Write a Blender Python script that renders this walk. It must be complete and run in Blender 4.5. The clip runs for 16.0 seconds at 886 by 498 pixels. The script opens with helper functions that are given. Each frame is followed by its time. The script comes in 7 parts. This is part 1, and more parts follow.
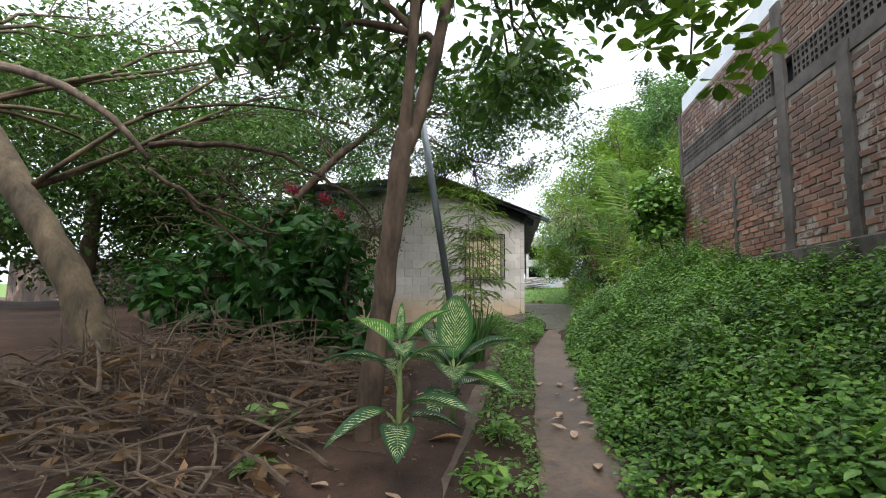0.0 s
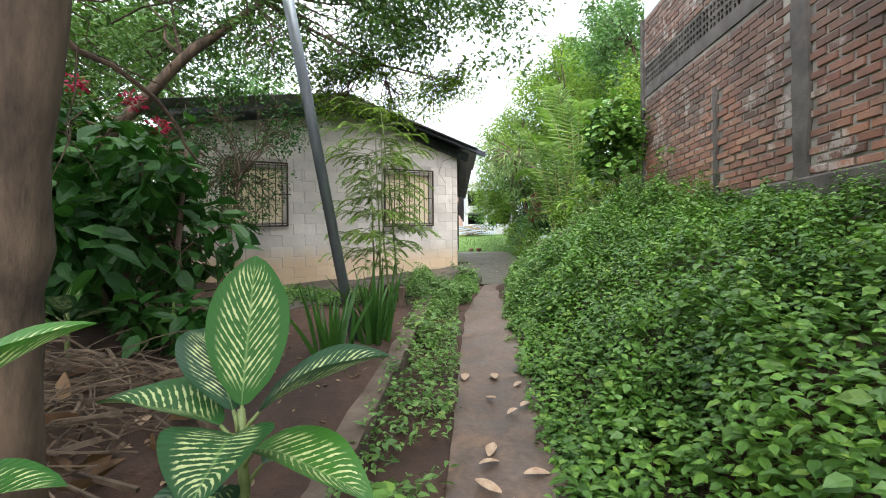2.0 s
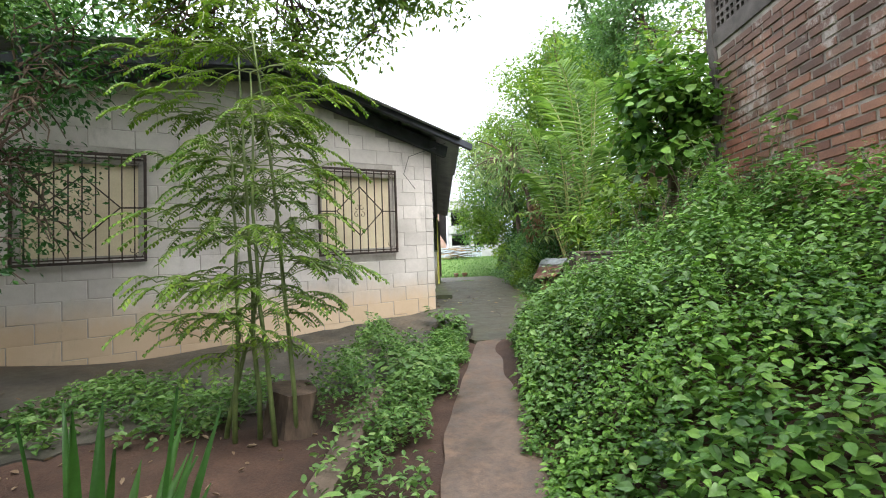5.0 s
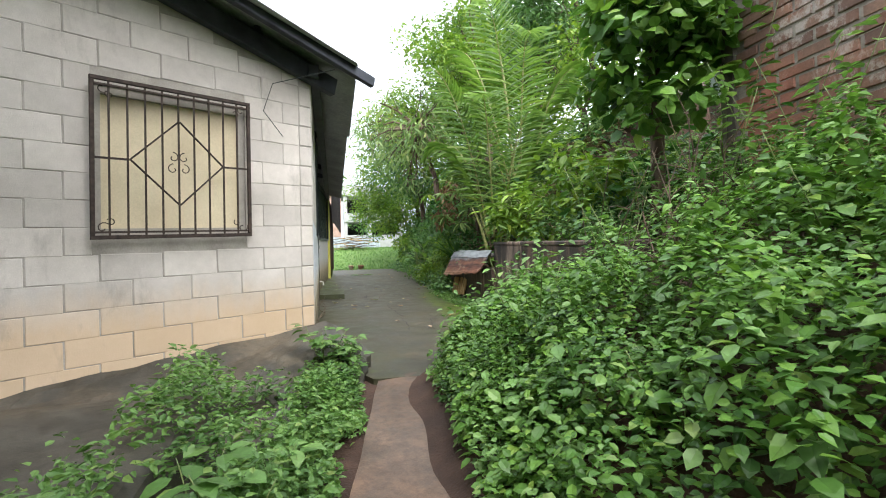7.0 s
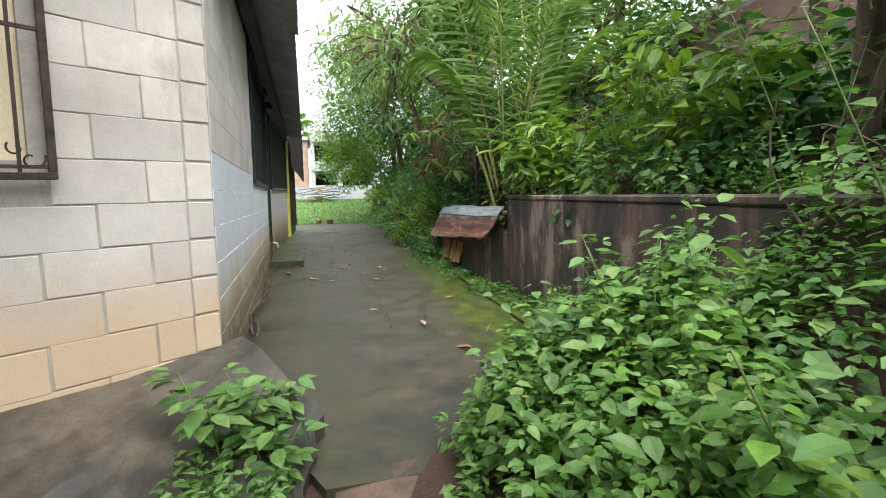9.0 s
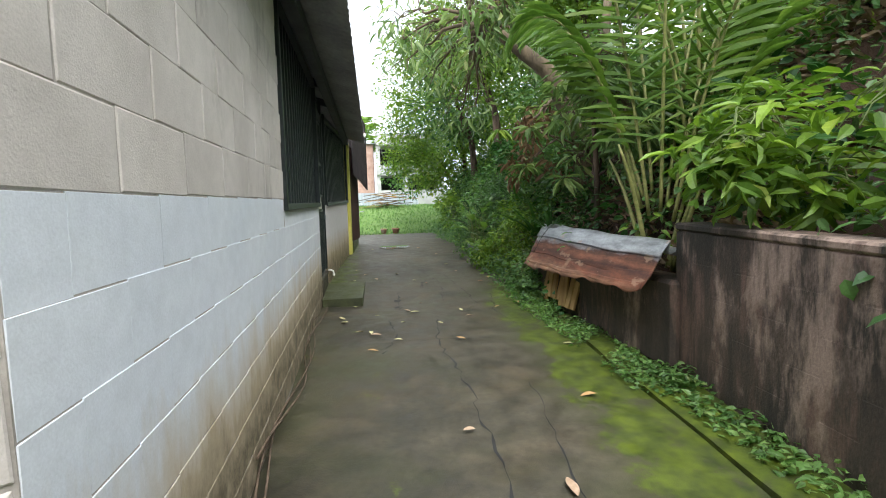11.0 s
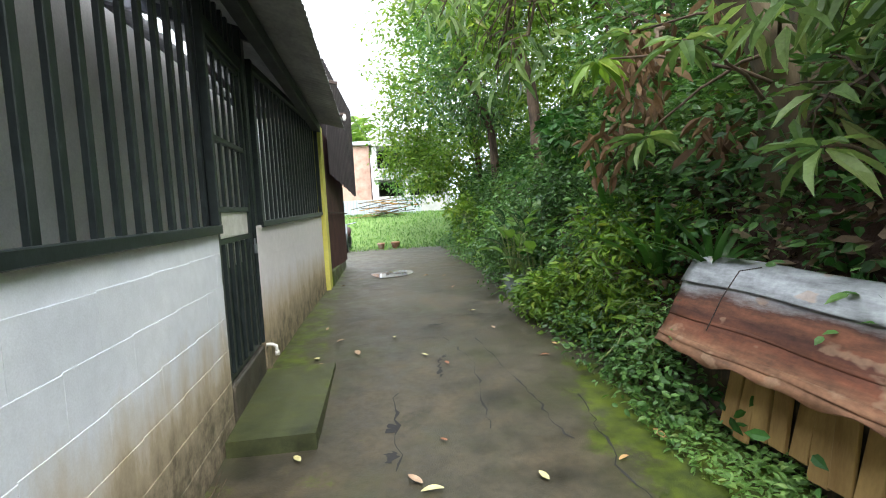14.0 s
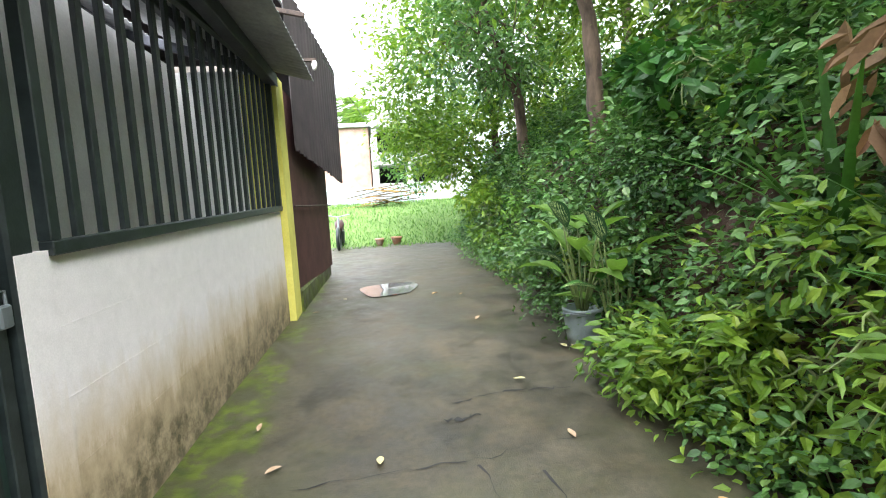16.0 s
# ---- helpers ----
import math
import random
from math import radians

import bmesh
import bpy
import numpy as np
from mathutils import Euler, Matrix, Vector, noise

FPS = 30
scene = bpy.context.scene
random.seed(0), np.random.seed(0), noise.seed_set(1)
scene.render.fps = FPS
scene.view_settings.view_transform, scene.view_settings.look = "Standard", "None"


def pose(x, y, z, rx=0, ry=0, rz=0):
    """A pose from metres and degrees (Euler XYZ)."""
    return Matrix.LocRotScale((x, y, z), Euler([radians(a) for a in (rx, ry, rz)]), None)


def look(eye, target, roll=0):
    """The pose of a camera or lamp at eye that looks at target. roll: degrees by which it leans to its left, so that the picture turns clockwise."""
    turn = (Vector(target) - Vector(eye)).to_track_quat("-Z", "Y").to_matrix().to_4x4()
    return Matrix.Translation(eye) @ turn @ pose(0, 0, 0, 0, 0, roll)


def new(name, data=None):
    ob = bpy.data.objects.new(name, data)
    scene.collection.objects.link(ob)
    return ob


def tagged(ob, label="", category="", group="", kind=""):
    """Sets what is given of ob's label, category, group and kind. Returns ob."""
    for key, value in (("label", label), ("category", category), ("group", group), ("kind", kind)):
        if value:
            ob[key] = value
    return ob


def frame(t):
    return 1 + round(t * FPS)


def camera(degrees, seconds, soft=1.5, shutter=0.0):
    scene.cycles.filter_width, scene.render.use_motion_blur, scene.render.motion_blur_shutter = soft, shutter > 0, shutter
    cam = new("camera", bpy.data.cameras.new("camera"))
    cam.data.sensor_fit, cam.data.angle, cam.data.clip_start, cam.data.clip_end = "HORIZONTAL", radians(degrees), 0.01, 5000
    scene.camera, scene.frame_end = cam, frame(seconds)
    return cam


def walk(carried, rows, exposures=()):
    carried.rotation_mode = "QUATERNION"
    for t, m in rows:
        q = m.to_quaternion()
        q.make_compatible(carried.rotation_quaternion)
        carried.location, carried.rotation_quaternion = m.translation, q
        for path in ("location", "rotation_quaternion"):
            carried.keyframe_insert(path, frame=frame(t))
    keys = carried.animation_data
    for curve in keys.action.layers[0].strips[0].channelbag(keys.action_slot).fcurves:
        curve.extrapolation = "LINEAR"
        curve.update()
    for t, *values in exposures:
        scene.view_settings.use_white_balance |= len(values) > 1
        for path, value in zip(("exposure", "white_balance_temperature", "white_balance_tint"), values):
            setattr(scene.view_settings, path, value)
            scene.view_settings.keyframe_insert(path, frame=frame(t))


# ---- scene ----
cam = camera(87.1, 16.0, soft=1.05)
METRES, EYE, TILT, LEAN, TURN = 17.0, 1.275, 0.0, 0.0, 9.1
ROWS = [
    (0.0, 0.0, 0.0, 0.0, -0.08, 6.44, -0.75),
    (0.5, 0.0146, 0.027, 0.0011, -3.88, 6.14, -1.37),
    (1.0, 0.0221, 0.0593, 0.0034, -7.83, 4.5, -1.75),
    (1.5, 0.0292, 0.0905, 0.0042, -8.2, 1.85, -1.18),
    (2.0, 0.0322, 0.119, 0.004, -7.09, 0.11, 0.48),
    (2.5, 0.0376, 0.1496, 0.0052, -6.28, 0.1, 1.34),
    (3.0, 0.0457, 0.179, 0.0088, -6.81, 0.73, 1.85),
    (3.5, 0.0502, 0.2101, 0.0128, -8.13, 1.67, 2.08),
    (4.0, 0.0561, 0.24, 0.0143, -8.3, 3.51, 2.02),
    (6.5, 0.0882, 0.4035, 0.0195, -16.15, 1.01, 2.15),
    (7.0, 0.0954, 0.4331, 0.0193, -21.49, 1.25, 1.48),
    (7.5, 0.1026, 0.4627, 0.022, -24.85, 0.34, 0.32),
    (8.0, 0.1122, 0.4916, 0.0233, -22.25, -2.41, 0.26),
    (8.5, 0.1187, 0.5236, 0.0245, -22.8, -4.31, 0.68),
    (9.0, 0.1279, 0.5502, 0.0245, -24.72, -4.73, 1.11),
    (9.5, 0.1351, 0.5778, 0.0267, -24.46, -4.51, 0.87),
    (10.0, 0.1385, 0.6049, 0.0318, -20.91, -4.08, 0.43),
    (12.5, 0.1704, 0.7461, 0.0456, -15.44, -4.87, 2.36),
    (13.0, 0.1773, 0.7773, 0.045, -15.83, -4.5, 3.23),
    (13.5, 0.1828, 0.8089, 0.0454, -16.46, -4.17, 3.35),
    (14.0, 0.1903, 0.8399, 0.0487, -16.71, -3.88, 3.28),
    (14.5, 0.2009, 0.8699, 0.0511, -15.52, -4.32, 3.06),
    (15.0, 0.2057, 0.9024, 0.0521, -15.76, -5.65, 3.31),
    (15.5, 0.2147, 0.935, 0.052, -16.05, -6.46, 3.54),
    (16.0, 0.2208, 0.9688, 0.0542, -16.19, -5.42, 3.5),
]
walk(cam, [(t, pose(0, 0, EYE, TILT, LEAN, TURN) @ pose(METRES * x, METRES * y, METRES * z, 90 + pitch, roll, yaw)) for t, x, y, z, yaw, pitch, roll in ROWS],
     exposures=[(0.0, 0.8), (0.6, 1.1), (2.5, 1.4), (4.0, 1.35), (7.0, 1.4), (10.0, 1.25), (13.0, 1.45), (14.5, 1.85), (16.0, 2.3)])

# ---- daylight: bright overcast ----
world = bpy.data.worlds.new("sky")
scene.world = world
world.use_nodes = True
wn, wl = world.node_tree.nodes, world.node_tree.links
sky = wn.new("ShaderNodeTexSky")
sky.sky_type = "NISHITA"
sky.sun_disc = False
sky.sun_elevation, sky.sun_rotation = radians(54.3), radians(164.5)
sky.dust_density, sky.ozone_density = 3.0, 1.0
cloud = wn.new("ShaderNodeTexNoise")
cloud.inputs["Scale"].default_value, cloud.inputs["Detail"].default_value = 2.2, 5.0
veil = wn.new("ShaderNodeValToRGB")
veil.color_ramp.elements[0].position, veil.color_ramp.elements[0].color = 0.3, (10.5, 11.6, 13.2, 1)
veil.color_ramp.elements[1].position, veil.color_ramp.elements[1].color = 0.7, (14.2, 15.0, 16.2, 1)
coord = wn.new("ShaderNodeTexCoord")
wl.new(coord.outputs["Generated"], cloud.inputs["Vector"])
wl.new(cloud.outputs["Fac"], veil.inputs["Fac"])
over = wn.new("ShaderNodeMixRGB")
over.inputs["Fac"].default_value = 0.88
wl.new(sky.outputs["Color"], over.inputs["Color1"])
wl.new(veil.outputs["Color"], over.inputs["Color2"])
wl.new(over.outputs["Color"], wn["Background"].inputs["Color"])
wn["Background"].inputs["Strength"].default_value = 0.09

sun = new("sun", bpy.data.lights.new("sun", "SUN"))
sun.data.energy, sun.data.angle, sun.data.color = 3.0, radians(60), (1.0, 0.98, 0.94)
sun.matrix_world = look((0, 0, 20), (-2.5, 9.0, 20 - 13.0))

rng = np.random.default_rng(7)
rnd = random.Random(11)


# ---- material helpers ----
def mat(name):
    m = bpy.data.materials.new(name)
    m.use_nodes = True
    return m, m.node_tree.nodes, m.node_tree.links, m.node_tree.nodes["Principled BSDF"]


def noise_node(n, l, scale, detail=4.0, rough=0.55, vec=None, stretch=None):
    t = n.new("ShaderNodeTexNoise")
    t.inputs["Scale"].default_value, t.inputs["Detail"].default_value, t.inputs["Roughness"].default_value = scale, detail, rough
    if vec is None:
        vec = n.new("ShaderNodeNewGeometry").outputs["Position"]
    if stretch:
        mp = n.new("ShaderNodeMapping")
        mp.inputs["Scale"].default_value = stretch
        l.new(vec, mp.inputs["Vector"])
        vec = mp.outputs["Vector"]
    l.new(vec, t.inputs["Vector"])
    return t.outputs["Fac"]


def ramp(n, l, fac, stops):
    r = n.new("ShaderNodeValToRGB")
    e = r.color_ramp.elements
    while len(e) < len(stops):
        e.new(0.5)
    for k, (p, c) in enumerate(stops):
        e[k].position = p
        e[k].color = (*c, 1) if len(c) == 3 else c
    l.new(fac, r.inputs["Fac"])
    return r.outputs["Color"]


def grey(v):
    return (v, v, v)


def mix(n, l, fac, a, b, kind="MIX"):
    m = n.new("ShaderNodeMixRGB")
    m.blend_type = kind
    for key, v in (("Fac", fac), ("Color1", a), ("Color2", b)):
        if isinstance(v, (int, float)):
            m.inputs[key].default_value = v
        elif isinstance(v, tuple):
            m.inputs[key].default_value = (*v, 1)
        else:
            l.new(v, m.inputs[key])
    return m.outputs["Color"]


def maths(n, l, op, a, b=0.0, clamp=False):
    m = n.new("ShaderNodeMath")
    m.operation, m.use_clamp = op, clamp
    for k, v in enumerate((a, b)):
        if isinstance(v, (int, float)):
            m.inputs[k].default_value = v
        else:
            l.new(v, m.inputs[k])
    return m.outputs[0]


def bump(n, l, p, height, strength=0.4, distance=0.01):
    b = n.new("ShaderNodeBump")
    b.inputs["Strength"].default_value, b.inputs["Distance"].default_value = strength, distance
    l.new(height, b.inputs["Height"])
    l.new(b.outputs["Normal"], p.inputs["Normal"])


def axes(n, l):
    g = n.new("ShaderNodeNewGeometry")
    x = n.new("ShaderNodeSeparateXYZ")
    l.new(g.outputs["Position"], x.inputs[0])
    return x.outputs[0], x.outputs[1], x.outputs[2]


def band(n, l, v, lo, hi, soft):
    """1 between lo and hi, falling to 0 over soft on either side."""
    a = n.new("ShaderNodeMapRange")
    a.inputs["From Min"].default_value, a.inputs["From Max"].default_value = lo - soft, lo
    b = n.new("ShaderNodeMapRange")
    b.inputs["From Min"].default_value, b.inputs["From Max"].default_value = hi + soft, hi
    l.new(v, a.inputs["Value"])
    l.new(v, b.inputs["Value"])
    return maths(n, l, "MULTIPLY", a.outputs[0], b.outputs[0])


def leaf_mat(name, dark, mid, light, rough=0.42, thin=0.35, spec=0.4):
    """Foliage: each leaf has its own green; light shines through."""
    m, n, l, p = mat(name)
    g = n.new("ShaderNodeNewGeometry")
    dark, mid, light = (tuple(0.78 * c for c in q) for q in (dark, mid, light))
    col = ramp(n, l, g.outputs["Random Per Island"], [(0.0, dark), (0.5, mid), (0.93, light), (1.0, (light[0] * 1.25, light[1] * 0.95, light[2]))])
    f = noise_node(n, l, 1.6, 3)
    col = mix(n, l, 0.4, col, ramp(n, l, f, [(0.34, tuple(0.55 * c for c in dark)), (0.68, light)]), "MIX")
    fine = noise_node(n, l, 55, 3)
    col = mix(n, l, 0.35, col, ramp(n, l, fine, [(0.3, grey(0.55)), (0.7, grey(1.3))]), "MULTIPLY")
    l.new(col, p.inputs["Base Color"])
    p.inputs["Roughness"].default_value = rough
    p.inputs["Specular IOR Level"].default_value = spec
    tr = n.new("ShaderNodeBsdfTranslucent")
    l.new(mix(n, l, 1.0, col, (1.2, 1.25, 0.75), "MULTIPLY"), tr.inputs["Color"])
    ms = n.new("ShaderNodeMixShader")
    ms.inputs[0].default_value = thin
    l.new(p.outputs[0], ms.inputs[1])
    l.new(tr.outputs[0], ms.inputs[2])
    l.new(ms.outputs[0], n["Material Output"].inputs["Surface"])
    return m


def plain(name, a, b, scale=8.0, rough=0.6, metal=0.0, bumps=0.15, stretch=None, fine=90.0):
    m, n, l, p = mat(name)
    f = noise_node(n, l, scale, 6, 0.6, stretch=stretch)
    h = noise_node(n, l, fine, 3, stretch=stretch)
    col = ramp(n, l, f, [(0.3, a), (0.72, b)])
    col = mix(n, l, 0.3, col, ramp(n, l, h, [(0.25, grey(0.6)), (0.75, grey(1.25))]), "MULTIPLY")
    l.new(col, p.inputs["Base Color"])
    p.inputs["Roughness"].default_value, p.inputs["Metallic"].default_value = rough, metal
    bump(n, l, p, mix(n, l, 0.5, f, h), bumps)
    return m


M = {}
M["cover"] = leaf_mat("groundcover_leaf", (0.034, 0.1, 0.022), (0.1, 0.26, 0.044), (0.27, 0.5, 0.085), 0.42, 0.25, 0.3)
M["weed"] = leaf_mat("weed_leaf", (0.07, 0.17, 0.045), (0.16, 0.34, 0.085), (0.31, 0.52, 0.15), 0.42, 0.3)
M["bank"] = leaf_mat("bank_leaf", (0.034, 0.105, 0.03), (0.09, 0.22, 0.06), (0.22, 0.42, 0.12), 0.36, 0.3)
M["lime"] = leaf_mat("lime_leaf", (0.08, 0.19, 0.025), (0.17, 0.34, 0.04), (0.33, 0.5, 0.06), 0.42, 0.32)
M["dark"] = leaf_mat("dark_leaf", (0.014, 0.062, 0.014), (0.032, 0.13, 0.024), (0.075, 0.22, 0.04), 0.42, 0.25, 0.3)
M["canopy"] = leaf_mat("canopy_leaf", (0.03, 0.08, 0.018), (0.065, 0.16, 0.032), (0.16, 0.3, 0.06), 0.38, 0.32)
M["mango"] = leaf_mat("mango_leaf", (0.06, 0.14, 0.045), (0.17, 0.31, 0.1), (0.4, 0.54, 0.2), 0.34, 0.4)
M["palm"] = leaf_mat("palm_leaf", (0.1, 0.22, 0.04), (0.2, 0.38, 0.07), (0.36, 0.54, 0.13), 0.4, 0.4)
M["iris"] = leaf_mat("strap_leaf", (0.035, 0.12, 0.025), (0.07, 0.2, 0.04), (0.12, 0.28, 0.05), 0.35, 0.3)
M["dryleaf"] = leaf_mat("dry_leaf", (0.1, 0.055, 0.03), (0.21, 0.12, 0.068), (0.4, 0.26, 0.15), 0.6, 0.15, 0.2)
M["litter"] = leaf_mat("leaf_litter", (0.13, 0.08, 0.05), (0.32, 0.22, 0.14), (0.56, 0.43, 0.3), 0.7, 0.1, 0.2)
M["fallen"] = leaf_mat("fallen_leaf", (0.35, 0.16, 0.06), (0.52, 0.42, 0.16), (0.62, 0.56, 0.34), 0.55, 0.1, 0.2)
M["flower"] = leaf_mat("flower_petal", (0.35, 0.01, 0.06), (0.5, 0.02, 0.09), (0.62, 0.06, 0.14), 0.5, 0.3)
M["bark"] = plain("bark", (0.025, 0.017, 0.012), (0.17, 0.115, 0.08), 9.0, 0.95, 0, 1.0, (1, 1, 0.3), 60)
M["bark_pale"] = plain("pale_bark", (0.04, 0.03, 0.018), (0.19, 0.14, 0.085), 5.0, 0.9, 0, 1.0, (1, 1, 0.3), 40)
M["twig"] = plain("dry_twig", (0.035, 0.024, 0.017), (0.2, 0.14, 0.095), 9.0, 0.85, 0, 0.3)
M["stem"] = plain("green_stem", (0.09, 0.13, 0.04), (0.2, 0.25, 0.08), 12.0, 0.55, 0, 0.1)
M["cane"] = plain("palm_cane", (0.16, 0.19, 0.05), (0.36, 0.34, 0.13), 6.0, 0.5, 0, 0.2, (1, 1, 4))
M["kerb_soil"] = plain("kerb_soil", (0.06, 0.04, 0.03), (0.16, 0.12, 0.09), 3.2, 0.95, 0, 0.6, None, 60)
M["mortar"] = plain("mortar", (0.27, 0.245, 0.22), (0.5, 0.46, 0.42), 4.0, 0.95, 0, 0.5)
M["cement_trim"] = plain("cement_trim", (0.26, 0.235, 0.21), (0.45, 0.41, 0.37), 5.0, 0.9, 0, 0.3)
M["bars"] = plain("black_steel", (0.009, 0.014, 0.015), (0.026, 0.036, 0.037), 14.0, 0.4, 0.1, 0.12)
M["gate_green"] = plain("dark_green_sheet", (0.012, 0.03, 0.026), (0.03, 0.06, 0.052), 6.0, 0.5, 0.1, 0.12)
M["rusty"] = plain("rusted_steel", (0.018, 0.012, 0.01), (0.075, 0.05, 0.04), 22.0, 0.7, 0.3, 0.3)
M["beam"] = plain("grey_steel_beam", (0.03, 0.034, 0.046), (0.07, 0.076, 0.095), 6.0, 0.55, 0.3, 0.15)
M["pipe"] = plain("galvanised_pipe", (0.16, 0.185, 0.21), (0.33, 0.36, 0.39), 5.0, 0.45, 0.6, 0.12, (1, 1, 0.3))
M["pvc"] = plain("white_pvc", (0.55, 0.53, 0.48), (0.8, 0.79, 0.75), 9.0, 0.4, 0, 0.05)
M["board"] = plain("cream_board", (0.6, 0.5, 0.34), (0.74, 0.64, 0.46), 2.5, 0.7, 0, 0.08)
M["yellow"] = plain("yellow_paint", (0.55, 0.5, 0.09), (0.72, 0.68, 0.18), 3.0, 0.6, 0, 0.15)
M["brown_sheet"] = plain("brown_painted_sheet", (0.05, 0.024, 0.026), (0.105, 0.052, 0.05), 4.0, 0.5, 0.2, 0.2)
M["dark_sheet"] = plain("dark_sheet", (0.03, 0.025, 0.03), (0.07, 0.055, 0.06), 3.0, 0.6, 0.2, 0.2)
M["inner"] = plain("white_inner_wall", (0.62, 0.62, 0.64), (0.82, 0.82, 0.82), 1.5, 0.75, 0, 0.08)
M["brickfar"] = plain("far_brick", (0.33, 0.2, 0.16), (0.52, 0.36, 0.3), 3.0, 0.9, 0, 0.3)
M["greyfar"] = plain("far_render", (0.3, 0.3, 0.3), (0.5, 0.5, 0.49), 1.2, 0.9, 0, 0.2)
# near-black for cracks and for sheets that paint shade inside openings
M["gap_dark"] = plain("painted_gap_dark", (0.01, 0.01, 0.012), (0.03, 0.03, 0.03), 2.0, 0.8)
M["zinc"] = plain("zinc_sheet", (0.36, 0.4, 0.46), (0.6, 0.64, 0.69), 2.0, 0.45, 0.5, 0.1)
M["cover_white"] = plain("white_render", (0.6, 0.64, 0.7), (0.78, 0.8, 0.83), 1.0, 0.8, 0, 0.1)


# ---- mesh helpers ----
def tri_mesh(name, verts, tris, material, smooth=False):
    me = bpy.data.meshes.new(name)
    v = np.ascontiguousarray(verts, dtype=np.float32)
    t = np.ascontiguousarray(tris, dtype=np.int32)
    me.vertices.add(len(v))
    me.vertices.foreach_set("co", v.ravel())
    me.loops.add(t.size)
    me.loops.foreach_set("vertex_index", t.ravel())
    me.polygons.add(len(t))
    me.polygons.foreach_set("loop_start", np.arange(0, t.size, 3, dtype=np.int32))
    me.polygons.foreach_set("use_smooth", np.full(len(t), smooth))
    me.update(calc_edges=True)
    me.materials.append(material)
    return me


def part(name, bm, material, parent=None, label="", smooth=False):
    me = bpy.data.meshes.new(name)
    bmesh.ops.recalc_face_normals(bm, faces=bm.faces)
    for f in bm.faces:
        f.smooth = smooth
    bm.to_mesh(me)
    bm.free()
    me.materials.append(material)
    ob = new(name, me)
    ob.parent = parent
    return tagged(ob, label) if label else ob


def stuff_part(name, verts, tris, material, parent=None, smooth=False):
    ob = new(name, tri_mesh(name, verts, tris, material, smooth))
    ob.parent = parent
    return ob


def empty(name, label, category, group="", kind=""):
    return tagged(new(name), label, category, group, kind)


def box(bm, lo, hi, m=None, bevel=0.0):
    c = [(a + b) / 2 for a, b in zip(lo, hi)]
    s = [abs(b - a) for a, b in zip(lo, hi)]
    mm = Matrix.Translation(c) @ Matrix.Diagonal((*s, 1))
    r = bmesh.ops.create_cube(bm, size=1, matrix=(m @ mm) if m else mm)
    if bevel:
        vs = set(r["verts"])
        bmesh.ops.bevel(bm, geom=[e for e in bm.edges if e.verts[0] in vs and e.verts[1] in vs], offset=bevel, segments=1, affect="EDGES")
    return bm


def tube(bm, pts, radii, seg=8, wob=0.0, cap=True):
    """A swept tube through pts; radii for each point."""
    pts = [Vector(p) for p in pts]
    if isinstance(radii, (int, float)):
        radii = [radii] * len(pts)
    rings = []
    side = None
    for k, p in enumerate(pts):
        d = (pts[min(k + 1, len(pts) - 1)] - pts[max(k - 1, 0)]).normalized()
        if side is None:
            side = d.orthogonal().normalized()
        side = (side - d * side.dot(d)).normalized()
        up = d.cross(side)
        ring = []
        for j in range(seg):
            a = 2 * math.pi * j / seg
            r = radii[k] * (1 + (rnd.uniform(-wob, wob) if wob else 0))
            ring.append(bm.verts.new(p + (side * math.cos(a) + up * math.sin(a)) * r))
        rings.append(ring)
    for a, b in zip(rings, rings[1:]):
        for j in range(seg):
            bm.faces.new((a[j], a[(j + 1) % seg], b[(j + 1) % seg], b[j]))
    if cap:
        bm.faces.new(rings[0][::-1])
        bm.faces.new(rings[-1])
    return bm


def curve_pts(a, b, bend, n=7, jitter=0.0):
    a, b, bend = Vector(a), Vector(b), Vector(bend)
    out = []
    for k in range(n):
        t = k / (n - 1)
        p = a.lerp(b, t) + bend * (4 * t * (1 - t))
        if jitter and 0 < k < n - 1:
            p += Vector((rnd.uniform(-jitter, jitter), rnd.uniform(-jitter, jitter), rnd.uniform(-jitter, jitter)))
        out.append(p)
    return out


# leaf templates: x along the leaf, y across, z out of it
OVATE = (np.array([[0, 0, 0], [.36, 0, -.02], [.72, 0, -.06], [1, 0, -.17], [.22, -.4, .05], [.58, -.43, .02], [.22, .4, .05], [.58, .43, .02]]),
         np.array([[0, 4, 1], [4, 5, 1], [5, 2, 1], [5, 3, 2], [0, 1, 6], [6, 1, 7], [7, 1, 2], [7, 2, 3]]))
RHOMB = (np.array([[0, 0, 0], [.42, -.45, .05], [1, 0, -.1], [.42, .45, .05]]), np.array([[0, 1, 2], [0, 2, 3]]))
LANCE = (np.array([[0, 0, 0], [.3, -.5, .06], [.7, -.34, -.02], [1, 0, -.22], [.3, .5, .06], [.7, .34, -.02], [.5, 0, -.04]]),
         np.array([[0, 1, 6], [1, 2, 6], [2, 3, 6], [0, 6, 4], [4, 6, 5], [5, 6, 3]]))
ROUND = (np.array([[0, 0, 0], [.25, -.3, .03], [.6, -.5, .02], [.9, -.33, -.05], [1, 0, -.1], [.9, .33, -.05], [.6, .5, .02], [.25, .3, .03], [.55, 0, -.03]]),
         np.array([[k, (k + 1) % 8, 8] for k in range(8)]))
CURL = (np.array([[0, 0, 0], [.3, -.42, .2], [.7, -.36, .22], [1, 0, .16], [.3, .42, .16], [.7, .34, .24], [.5, 0, .0]]),
        np.array([[0, 1, 6], [1, 2, 6], [2, 3, 6], [0, 6, 4], [4, 6, 5], [5, 6, 3]]))


